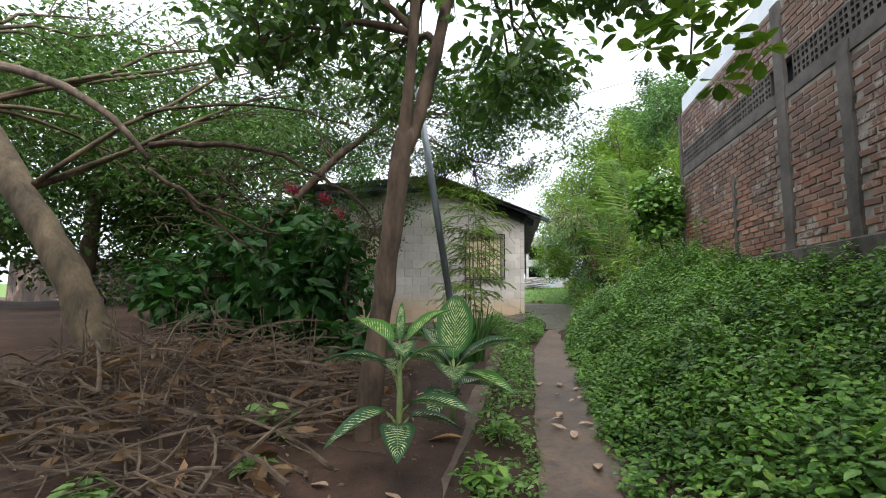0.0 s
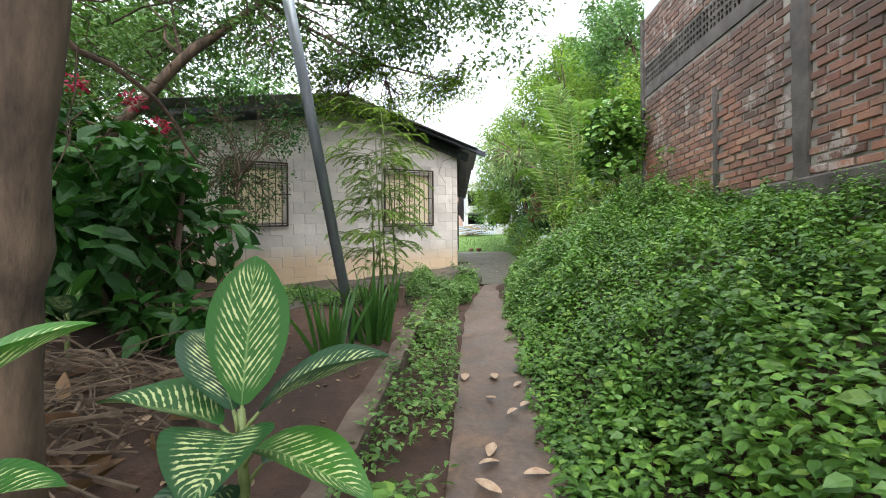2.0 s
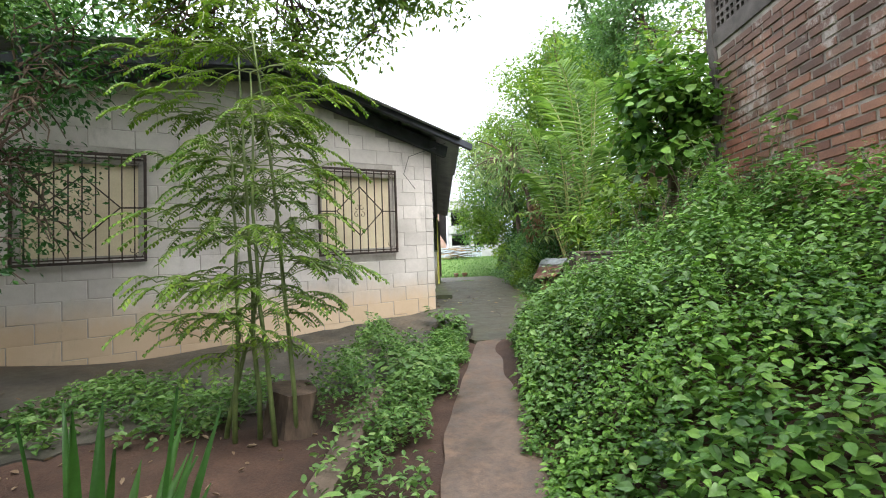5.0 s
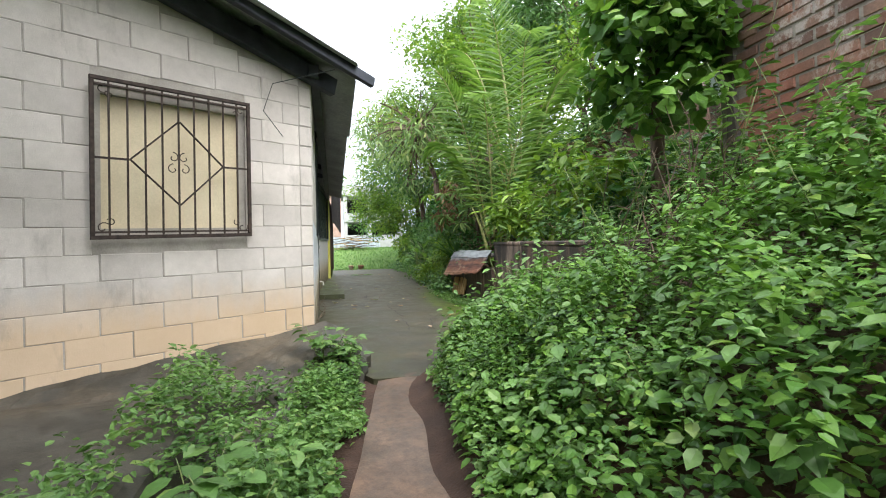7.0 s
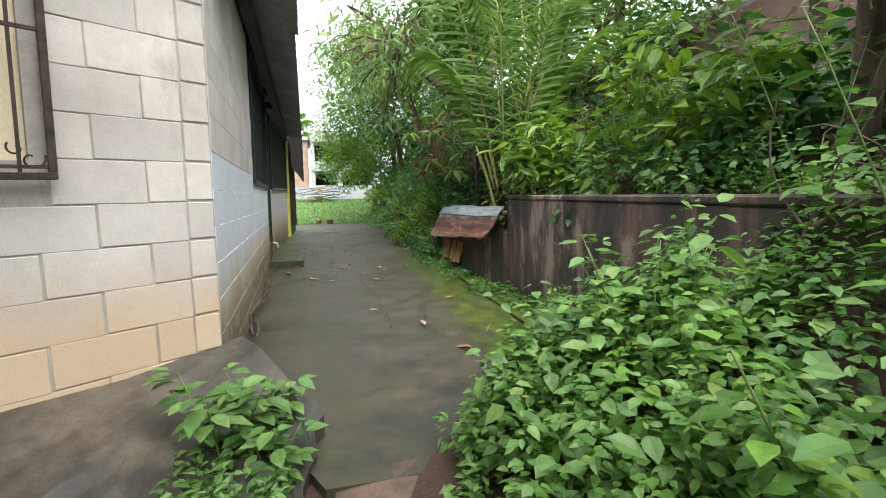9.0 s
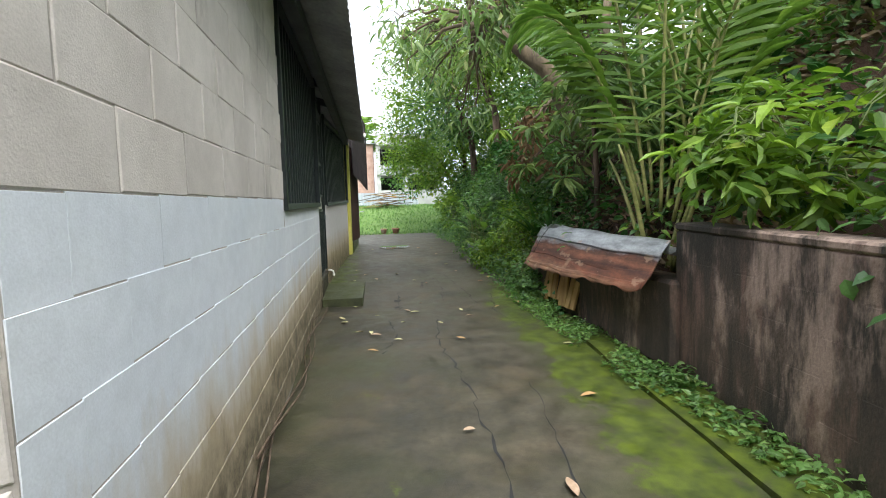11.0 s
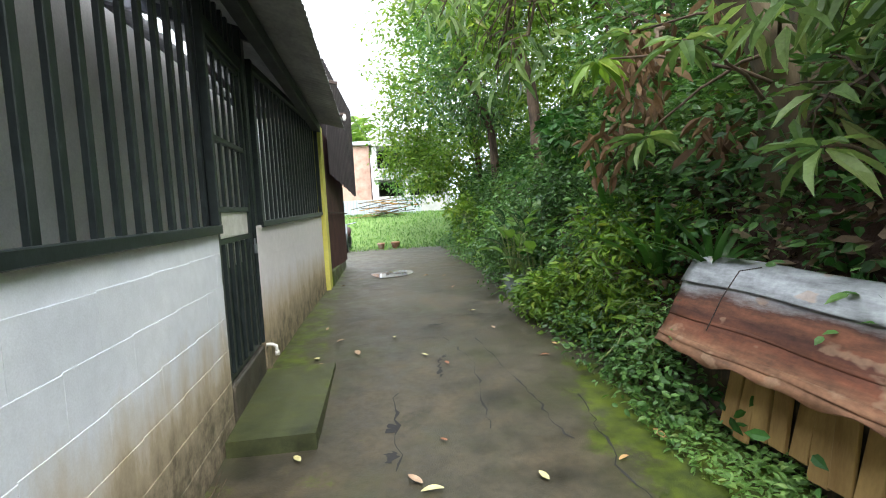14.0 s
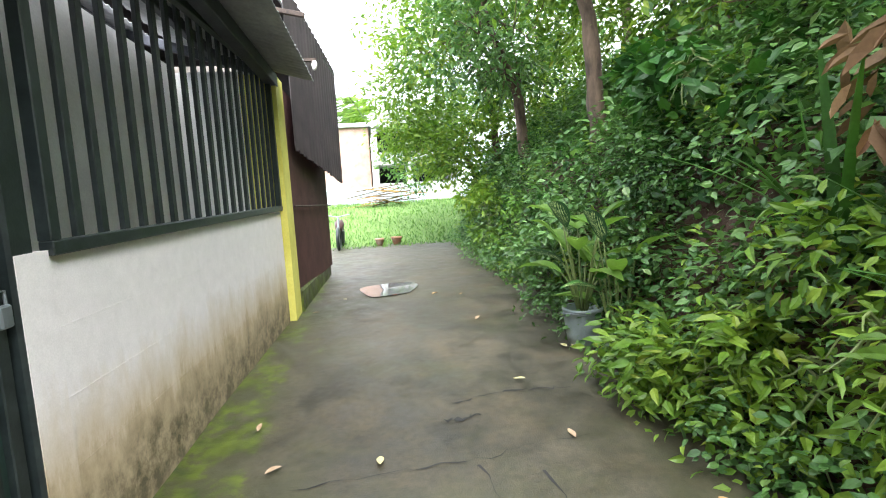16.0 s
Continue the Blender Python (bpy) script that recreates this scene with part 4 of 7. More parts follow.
# ---- retaining wall of stained blocks ----
def stained_block():
    m, n, l, p = mat("stained_block")
    big = noise_node(n, l, 1.3, 5)
    streak = noise_node(n, l, 4.2, 6, 0.72, stretch=(1, 1, 0.22))
    blot = noise_node(n, l, 2.1, 6, 0.65, stretch=(1, 1, 0.5))
    fine = noise_node(n, l, 70, 4)
    col = ramp(n, l, big, [(0.3, (0.028, 0.023, 0.019)), (0.7, (0.085, 0.06, 0.046))])
    col = mix(n, l, maths(n, l, "MULTIPLY", ramp(n, l, streak, [(0.5, grey(0)), (0.62, grey(1))]), 0.7), col, (0.2, 0.12, 0.09))
    pale = maths(n, l, "MULTIPLY", ramp(n, l, blot, [(0.55, grey(0)), (0.63, grey(1))]), ramp(n, l, streak, [(0.42, grey(0)), (0.56, grey(1))]))
    col = mix(n, l, maths(n, l, "MULTIPLY", pale, 0.8), col, (0.36, 0.26, 0.21))
    col = mix(n, l, maths(n, l, "MULTIPLY", ramp(n, l, streak, [(0.32, grey(1)), (0.47, grey(0))]), 0.85), col, (0.018, 0.017, 0.015))
    col = mix(n, l, 0.4, col, ramp(n, l, fine, [(0.3, grey(0.6)), (0.7, grey(1.3))]), "MULTIPLY")
    l.new(col, p.inputs["Base Color"])
    p.inputs["Roughness"].default_value = 0.8
    bump(n, l, p, mix(n, l, 0.5, streak, fine), 0.6, 0.012)
    return m


M["stained"] = stained_block()
RETAIN = frame_of((2.78, 14.45, 0), (-0.095, -1.0), -0.035)
RETAIN.col[1] = (*(-Vector(RETAIN.col[1][:3])), 0)
retain = empty("wall_retaining", "low dark block retaining wall streaked with damp", "wall", kind="structure")
bm = bmesh.new()
for q in ((0.0, 4.0),):
    box(bm, (q[0], -0.2, 0.3), (q[1], 0, 1.8), RETAIN, 0.012)
    box(bm, (q[0] - 0.01, -0.21, 1.8), (q[1], 0.012, 1.85), RETAIN, 0.012)
part("core", bm, M["stained"], retain)
for k in range(6):
    za = 0.64 + k * COURSE
    u = 0.0 if k % 2 else -0.2
    while u < 3.98:
        a, b = max(u, 0.0), min(u + 0.4, 4.0)
        if b - a > 0.05:
            ob = new("block", block_mesh(b - a - 0.002, COURSE - 0.002, M["stained"], 0.002, 0.002))
            ob.parent = retain
            ob.matrix_basis = Matrix.Translation(RETAIN @ Vector(((a + b) / 2, 0.0, za + COURSE / 2))) @ pose(0, 0, 0, 0, 0, 90 - 5.4)
        u += 0.4

# low kerb that holds the soil yard
strip("kerb", np.arange(1.0, 9.2, 0.3), lambda y: float(np.interp(y, [1, 4.5, 9.2], [-0.62, -0.46, -0.32])), lambda y: float(np.interp(y, [1, 4.5, 9.2], [-0.47, -0.31, -0.17])),
      lambda x, y: float(level(y)) + 0.165 + 0.012 * float(wob(x * 4, y * 4)), 0.3, M["kerb_soil"], "old soil-stained concrete kerb edging the yard", "kerb", 3, 0.012)


# ---- foliage that nobody could count ----
def scatter(name, label, category, geos, material, kind="stuff"):
    v, t = join_geo(*geos)
    return tagged(new(name, tri_mesh(name, v, t, material)), label, category, kind=kind)


def cover_height(x, y):
    h = 0.1 + 0.25 * smooth(0.75, 1.5, x) + 0.06 * wob(x, y, 2.2) + 0.07 * wob(x, y, 4.3) * smooth(0.8, 1.3, x)
    h = h + 0.34 * np.exp(-((x - 1.8) ** 2 / 0.35 + (y - 8.4) ** 2 / 1.2)) + 0.16 * np.exp(-((x - 2.4) ** 2 / 0.3 + (y - 6.0) ** 2 / 0.5)) + 0.14 * np.exp(-((x - 1.5) ** 2 / 0.2 + (y - 5.0) ** 2 / 0.4))
    h = h + 0.36 * np.exp(-((x - 2.7) ** 2 / 0.4 + (y - 9.2) ** 2 / 0.7)) + 0.3 * np.exp(-((x - 3.3) ** 2 / 0.15 + (y - 10.3) ** 2 / 0.9))
    h = h + 0.12 * wob(x * 1.3, y * 1.3 + 1, 2.0) * smooth(7.0, 8.5, y) * smooth(1.0, 1.6, x)
    return np.maximum(h, 0.06)


def hollow(x, y):
    """Sparse, shaded places in the cover."""
    d = 0.97 * np.exp(-((x - 2.65) ** 2 / 0.2 + (y - 10.3) ** 2 / 0.3)) + 0.55 * np.exp(-((x - 2.2) ** 2 / 0.1 + (y - 4.2) ** 2 / 0.3))
    return d + 0.55 * smooth(0.55, 1.15, wob(x * 1.9 + 3, y * 1.9, 2.6)) + 0.4 * smooth(0.5, 1.1, wob(x * 4.1, y * 4.1 + 2, 2.9))


def cover_leaves(n, y0, y1, size, kind, right=3.55, rise=0.0, sprig=8):
    """Leafy shoot tips: each has a ring of leaves round it and a few lower down its stem."""
    m = n // sprig
    y = rng.uniform(y0, y1, m)
    lo = np.where(y < 11.3, path_mid(y) + 0.26, drive_right(y) - 0.02) + 0.05 * wob(y * 2, y, 2.5)
    hi = np.where(y < 11.0, right, 2.75)
    x = lo + (hi - lo) * rng.uniform(0, 1, m) ** 1.1
    keep = rng.uniform(0, 1, m) > hollow(x, y)
    x, y = x[keep], y[keep]
    m = len(x)
    h = cover_height(x, y) * (1 - rng.uniform(0, 1, m) ** 2 * 0.8) + rng.normal(0, 0.035, m) + rise * rng.uniform(0, 1, m) ** 2
    tip = np.stack([x, y, land(x, y) + np.maximum(h, 0.03)], 1)
    q = np.repeat(tip, sprig, 0)
    k = len(q)
    a = np.tile(np.arange(sprig) * 2.4, m) + np.repeat(rng.uniform(0, 6.28, m), sprig)
    down = np.tile(np.arange(sprig) / sprig, m) ** 1.4
    q = q + np.stack([np.cos(a) * 0.25 * size, np.sin(a) * 0.25 * size, -down * (1.6 * size + 0.05)], 1)
    along = np.stack([np.cos(a), np.sin(a), rng.normal(0.05, 0.3, k) - 0.45 * down], 1)
    nrm = rand_dirs(k, 1.7, 0.45)
    nrm[:, 0] -= 0.25
    L = size * np.repeat(rng.uniform(0.65, 1.35, m), sprig) * (0.6 + 0.6 * down) * rng.uniform(0.85, 1.15, k)
    return leaf_geo(q, along, nrm, L, rng.uniform(0.58, 0.8, k), kind)


scatter("groundcover", "dense low bright green creeping groundcover on the bank", "groundcover",
        [cover_leaves(30000, 1.2, 5.0, 0.07, OVATE), cover_leaves(24000, 4.6, 7.8, 0.06, OVATE), cover_leaves(36000, 7.5, 11.6, 0.05, OVATE), cover_leaves(8000, 3.0, 11.6, 0.075, LANCE, rise=0.08), cover_leaves(3000, -2.5, 1.2, 0.08, RHOMB), cover_leaves(4500, 11.0, 12.6, 0.045, OVATE)], M["cover"])


scatter("bank_weeds", "pale larger-leaved weeds rising through the groundcover", "weeds",
        [cover_leaves(5200, 7.4, 12.2, 0.06, OVATE, 3.45, 0.2), cover_leaves(1500, 2.0, 7.4, 0.09, LANCE, 3.4, 0.06), cover_leaves(3600, 8.0, 12.2, 0.065, LANCE, 3.2, 0.16), cover_leaves(1800, 8.6, 11.4, 0.072, OVATE, 3.5, 0.3, 6)], M["weed"])


def weed_patch(n, x0, x1, y0, y1, h0, size, kind=LANCE, width=0.5):
    y = rng.uniform(y0, y1, n)
    x = rng.uniform(x0, x1, n)
    keep = wob(x * 1.3, y * 1.3, 2.1) > -0.55
    x, y = x[keep], y[keep]
    n = len(x)
    z = land(x, y) + h0 * (0.15 + 0.85 * rng.uniform(0, 1, n)) * (0.6 + 0.4 * np.abs(wob(x, y, 2.5)))
    return leaf_geo(np.stack([x, y, z], 1), drooping(n, 0.1), rand_dirs(n, 1.2, 0.6), rng.uniform(0.6, 1.3, n) * size, np.full(n, width), kind)


scatter("path_weeds", "pale green small weeds along the path edge", "weeds",
        [weed_patch(1500, -0.34, 0.16, 1.5, 5.4, 0.17, 0.055), weed_patch(2200, -0.34, 0.2, 5.2, 8.4, 0.3, 0.05), weed_patch(7500, -0.6, 0.2, 8.2, 11.0, 0.36, 0.046), weed_patch(3200, 0.1, 0.4, 9.2, 11.0, 0.3, 0.046), weed_patch(900, 0.3, 0.5, 10.2, 11.2, 0.24, 0.046), weed_patch(2300, 0.15, 0.55, 11.0, 11.75, 0.3, 0.045), weed_patch(3600, 2.33, 2.78, 14.1, 17.3, 0.16, 0.045), weed_patch(2200, -2.6, -1.0, 8.2, 9.2, 0.14, 0.05),
         weed_patch(1400, -2.6, -1.1, 8.0, 9.4, 0.12, 0.06), weed_patch(1500, 2.5, 2.85, 12.0, 17.2, 0.14, 0.06), weed_patch(900, 2.45, 2.7, 12.2, 14.4, 0.16, 0.05), weed_patch(1800, 1.15, 1.6, 9.6, 11.5, 0.2, 0.05), weed_patch(1600, 1.06, 1.42, 9.4, 11.2, 0.14, 0.05), weed_patch(500, 0.42, 0.56, 10.4, 11.2, 0.1, 0.045)], M["weed"])


def clumps(centres, radii, per, size, width, kind, flat=0.75, droop=-0.3, shell=0.55):
    """Leaves in clumps: denser towards the outside of each."""
    out = []
    for c, r, n in zip(centres, radii, per):
        d = rand_dirs(n)
        q = np.asarray(c) + d * (r * rng.uniform(shell, 1.05, (n, 1)) ** 0.8) * np.array([1, 1, flat])
        along = d * 0.7 + drooping(n, droop)
        nrm = d * 0.7 + rand_dirs(n, 0.8, 0.5)
        out.append(leaf_geo(q, along, nrm, rng.uniform(0.6, 1.3, n) * size, rng.uniform(0.8, 1.2, n) * width, kind))
    return out


def slope_clumps(n, y0, y1, d0, d1, r0, r1, per, size, width, kind, lift=0.08):
    cs, rs, ps = [], [], []
    for _ in range(n):
        y = rnd.uniform(y0, y1)
        edge = float(np.interp(y, [11, 14.6, 15.2, 18, 24, 32], [2.62, 2.98, 2.7, 2.62, 2.8, 3.1]))
        x = edge + rnd.uniform(d0, d1)
        r = rnd.uniform(r0, r1)
        cs.append((x, y, float(land(x, y)) + lift + rnd.uniform(-0.05, 0.12)))
        rs.append(r)
        ps.append(int(per * (r / r1) ** 2 * rnd.uniform(0.7, 1.2)))
    return clumps(cs, rs, ps, size, width, kind, 0.8)


scatter("bank_shrubs", "mixed green shrubs and creepers covering the steep bank", "shrubs",
        slope_clumps(230, 16.8, 29.5, -0.1, 0.75, 0.2, 0.42, 230, 0.055, 0.62, OVATE) + slope_clumps(230, 15.0, 31, 0.6, 4.5, 0.35, 0.65, 190, 0.105, 0.6, RHOMB)
        + slope_clumps(90, 11.4, 15.5, 0.2, 3.0, 0.25, 0.5, 130, 0.085, 0.6, OVATE) + slope_clumps(120, 15.4, 20.5, 0.3, 2.2, 0.22, 0.45, 150, 0.075, 0.55, OVATE, 0.15) + slope_clumps(60, 17.4, 22.0, 0.0, 0.8, 0.18, 0.34, 170, 0.05, 0.6, OVATE, 0.1), M["bank"])
scatter("bank_bright_shrubs", "lime green young shrubs among the bank foliage", "shrubs",
        slope_clumps(80, 17.4, 29.5, -0.1, 1.1, 0.16, 0.34, 130, 0.07, 0.45, LANCE) + slope_clumps(24, 11.6, 15.2, 0.2, 2.2, 0.2, 0.4, 90, 0.11, 0.4, LANCE, 0.3)
        + slope_clumps(20, 19, 30, 1.2, 3.0, 0.3, 0.5, 120, 0.1, 0.55, RHOMB, 0.3), M["lime"])
scatter("mango_seedlings", "long-leaved young mango shoots crowding behind the wall", "shrubs",
        slope_clumps(14, 15.4, 18.2, 0.8, 1.8, 0.2, 0.36, 46, 0.18, 0.24, LANCE, 0.3) + slope_clumps(20, 12.2, 15.4, 0.5, 2.2, 0.22, 0.4, 60, 0.13, 0.32, LANCE, 0.4), M["mango"])
scatter("bank_dark_shrubs", "dark glossy broad-leaved undergrowth on the bank", "shrubs",
        slope_clumps(90, 15.2, 29, 0.1, 1.2, 0.2, 0.42, 110, 0.09, 0.5, OVATE, 0.12) + slope_clumps(26, 11.3, 15, 0.2, 2.4, 0.25, 0.45, 70, 0.14, 0.45, OVATE, 0.3), M["dark"])
n = 9000
y = rng.uniform(14.2, 19.0, n)
x = np.interp(y, [11, 14.6, 15.2, 18, 24], [2.75, 3.05, 2.95, 2.85, 3.0]) + rng.uniform(0.1, 2.9, n)
scatter("leaf_litter", "pale brown dead leaves lying thick on the bank", "dead leaves",
        [leaf_geo(np.stack([x, y, land(x, y) + rng.uniform(0.01, 0.08, n)], 1), drooping(n, 0.0), rand_dirs(n, 1.0, 0.7), rng.uniform(0.07, 0.17, n), np.full(n, 0.45), CURL)], M["litter"])
n = 34000
y = rng.uniform(16.6, 30.0, n)
x = np.interp(y, [15.2, 18, 24, 32], [2.95, 2.72, 2.9, 3.2]) + rng.uniform(-0.1, 3.2, n)
scatter("bank_creeper", "small-leaved green creeper carpeting the bank soil", "creeper",
        [leaf_geo(np.stack([x, y, land(x, y) + rng.uniform(0.01, 0.16, n)], 1), drooping(n, 0.0), rand_dirs(n, 1.2, 0.6), rng.uniform(0.05, 0.11, n), rng.uniform(0.5, 0.75, n), OVATE)], M["bank"])
n = 11000
y = rng.uniform(28.6, 38, n)
x = rng.uniform(-4, 5, n)
scatter("far_grass", "short bright grass on the rise beyond the driveway", "grass",
        [leaf_geo(np.stack([x, y, land(x, y)], 1), rand_dirs(n, 1.6, 0.5), rand_dirs(n), rng.uniform(0.05, 0.14, n), np.full(n, 0.3), RHOMB)], M["weed"])
n = 900
x, y = rng.uniform(-4.5, -0.5, n), rng.uniform(1.5, 9.0, n)
scatter("soil_litter", "scattered brown leaf scraps on the soil", "dead leaves",
        [leaf_geo(np.stack([x, y, land(x, y) + 0.008], 1), drooping(n, 0.0), rand_dirs(n, 2.0, 0.5), rng.uniform(0.015, 0.06, n), np.full(n, 0.5), CURL)], M["litter"])


# ---- trees ----
def tree(name, label, trunks, crown_centres, crown_radii, per, size, width, kind, leaf, bark, limbs=0, flat=0.7, droop=-0.35, shell=0.25, limb_r=0.035):
    t = empty(name, label, "tree")
    for pts, radii in trunks:
        bm = bmesh.new()
        q = np.linspace(0, len(pts) - 1, 26)
        idx = np.arange(len(pts))
        fine = [Vector([float(np.interp(s, idx, [p[a] for p in pts])) + rnd.uniform(-0.06, 0.06) * radii[0] for a in range(3)]) for s in q]
        tube(bm, fine, [float(np.interp(s, idx, radii)) * rnd.uniform(0.93, 1.08) for s in q], 14, 0.05)
        part("trunk", bm, bark, t, smooth=True)
    if limbs:
        top = [Vector(p) for pts, _ in trunks for p in pts[len(pts) // 2:]]
        for k, c in enumerate(crown_centres):
            if k >= limbs:
                break
            c = Vector(c)
            a = min(top, key=lambda q: (q - c).length)
            bm = bmesh.new()
            pts = curve_pts(a, c, (0, 0, 0.12), 7, 0.06)
            tube(bm, pts, [limb_r * (1 - 0.75 * j / 6) for j in range(7)], 6)
            part("limb", bm, bark, t, smooth=True)
            bm = bmesh.new()
            for _ in range(7):
                b = c + Vector(rand_dirs(1)[0]) * crown_radii[k] * 0.9
                tube(bm, curve_pts(pts[rnd.randint(3, 6)], b, (0, 0, 0.05), 5, 0.03), [0.009, 0.008, 0.006, 0.005, 0.003], 4)
            tagged(part("twig_spray", bm, bark, t), kind="stuff")
    if crown_centres:
        v, q = join_geo(*clumps(crown_centres, crown_radii, [int(per * (r / max(crown_radii)) ** 2) for r in crown_radii], size, width, kind, flat, droop, shell))
        tagged(stuff_part("crown", v, q, leaf, t), kind="stuff")
    return t


def blobs(n, centre, extent, r0, r1):
    cs, rs = [], []
    for _ in range(n):
        d = rand_dirs(1)[0] * rnd.uniform(0.35, 1.0) ** 0.6
        cs.append(tuple(np.array(centre) + d * np.array(extent)))
        rs.append(rnd.uniform(r0, r1))
    return cs, rs


# tree beside the path, forking at head height
cs, rs = blobs(30, (-0.75, 4.3, 4.2), (2.3, 1.9, 0.8), 0.45, 0.8)
tree("shade_tree", "slender brown tree forking above a scarred trunk, broad leaves", [
    ([(-1.1, 3.4, 0.2), (-1.07, 3.36, 0.42), (-1.0, 3.3, 1.0), (-0.92, 3.25, 1.6), (-0.86, 3.26, 2.2), (-0.83, 3.3, 2.55)], [0.12, 0.09, 0.078, 0.074, 0.078, 0.07]),
    ([(-0.84, 3.28, 2.45), (-0.8, 3.25, 2.8), (-0.77, 3.25, 3.3), (-0.74, 3.28, 4.4)], [0.055, 0.042, 0.04, 0.03]),
    ([(-0.83, 3.32, 2.4), (-0.72, 3.4, 2.8), (-0.62, 3.45, 3.3), (-0.4, 3.6, 4.5)], [0.062, 0.055, 0.05, 0.035])],
    cs, rs, 210, 0.16, 0.5, OVATE, M["canopy"], M["bark"], 20)

# leaning tree at the left with long bare limbs
cs, rs = blobs(40, (-5.6, 6.6, 4.5), (3.2, 2.4, 1.4), 0.6, 1.1)
lean = tree("leaning_tree", "pale-barked leaning tree with bare dark limbs", [
    ([(-3.98, 4.15, 0.3), (-4.1, 4.15, 0.75), (-4.58, 4.15, 1.5), (-5.34, 4.2, 2.4), (-6.3, 4.3, 3.5), (-7.3, 4.6, 4.7)], [0.21, 0.175, 0.16, 0.15, 0.13, 0.1])],
    cs, rs, 430, 0.1, 0.45, RHOMB, M["canopy"], M["bark_pale"], 16)
BARE = [((-6.85, 4.45, 4.2), (-3.9, 4.3, 2.75), (0.25, 0, 0.2), 0.07), ((-3.9, 4.3, 2.9), (-2.1, 4.7, 2.62), (0.0, 0.1, 0.18), 0.04), ((-2.1, 4.7, 2.62), (-1.55, 5.2, 1.95), (0.1, 0, 0.05), 0.022),
         ((-3.9, 4.3, 2.65), (-2.6, 4.8, 2.0), (0, 0, -0.1), 0.025), ((-4.1, 4.4, 3.3), (-1.9, 5.0, 3.3), (0, 0, 0.18), 0.02), ((-3.7, 4.5, 2.5), (-3.0, 5.0, 1.8), (0, 0, -0.05), 0.028),
         ((-3.3, 4.6, 2.7), (-2.9, 5.0, 2.0), (0.1, 0, 0), 0.014), ((-3.0, 4.7, 2.7), (-2.3, 5.2, 3.1), (0, 0, 0.1), 0.012), ((-2.8, 4.8, 2.75), (-1.7, 5.4, 2.4), (0, 0, 0.12), 0.01)]
for a, b, bend, r in BARE:
    bm = bmesh.new()
    tube(bm, curve_pts(a, b, bend, 9, 0.03), [r * (1 - 0.6 * k / 8) for k in range(9)], 7)
    part("limb", bm, M["bark"], lean, "bare dark limb", True)
bm = bmesh.new()
for _ in range(90):
    a = Vector((rnd.uniform(-4.2, -1.7), rnd.uniform(4.3, 5.4), rnd.uniform(2.0, 3.6)))
    b = a + Vector((rnd.uniform(-0.9, 1.0), rnd.uniform(-0.3, 0.5), rnd.uniform(-0.6, 0.4)))
    tube(bm, curve_pts(a, b, (0, 0, 0.07), 6, 0.03), [0.006, 0.006, 0.005, 0.004, 0.003, 0.002], 4)
tagged(part("twig_spray", bm, M["bark"], lean), kind="stuff")

# fine-leaved tree arching over the front of the house
cs, rs = blobs(74, (-2.3, 8.7, 4.95), (3.1, 1.2, 1.15), 0.35, 0.62)
cb, rb = blobs(46, (-0.1, 8.3, 4.75), (1.5, 0.9, 1.0), 0.3, 0.5)
cs, rs = cs + cb, rs + rb
tree("feathery_tree", "fine-leaved dark tree arching over the house front", [
    ([(-5.0, 7.9, 0.4), (-4.95, 7.9, 1.4), (-4.6, 8.0, 2.6), (-3.4, 8.1, 3.9), (-2.4, 8.4, 4.8)], [0.13, 0.1, 0.09, 0.07, 0.04])],
    cs, rs, 440, 0.09, 0.42, RHOMB, M["canopy"], M["bark"], 34, limb_r=0.025)
cs, rs = blobs(46, (-2.85, 8.4, 2.65), (1.35, 0.5, 1.0), 0.22, 0.4)
tree("twiggy_shrub", "dark twiggy small-leaved shrub before the window", [([(-3.1, 8.3, 0.4), (-3.0, 8.35, 1.2), (-2.8, 8.4, 2.3)], [0.04, 0.03, 0.015])],
     cs, rs, 260, 0.055, 0.5, RHOMB, M["dark"], M["bark"], 34, limb_r=0.01)

# bright fine sprays drooping over the edge of the roof
cs, rs = blobs(26, (-0.75, 8.75, 3.65), (1.5, 0.45, 0.38), 0.2, 0.34)
tree("drooping_branch", "bright fine-leaved branches drooping over the roof edge", [([(-2.6, 8.5, 4.9), (-1.9, 8.6, 4.5), (-0.9, 8.7, 4.0), (0.2, 8.8, 3.75)], [0.03, 0.025, 0.018, 0.008])],
     cs, rs, 330, 0.06, 0.45, RHOMB, M["lime"], M["bark"], 20, limb_r=0.01)

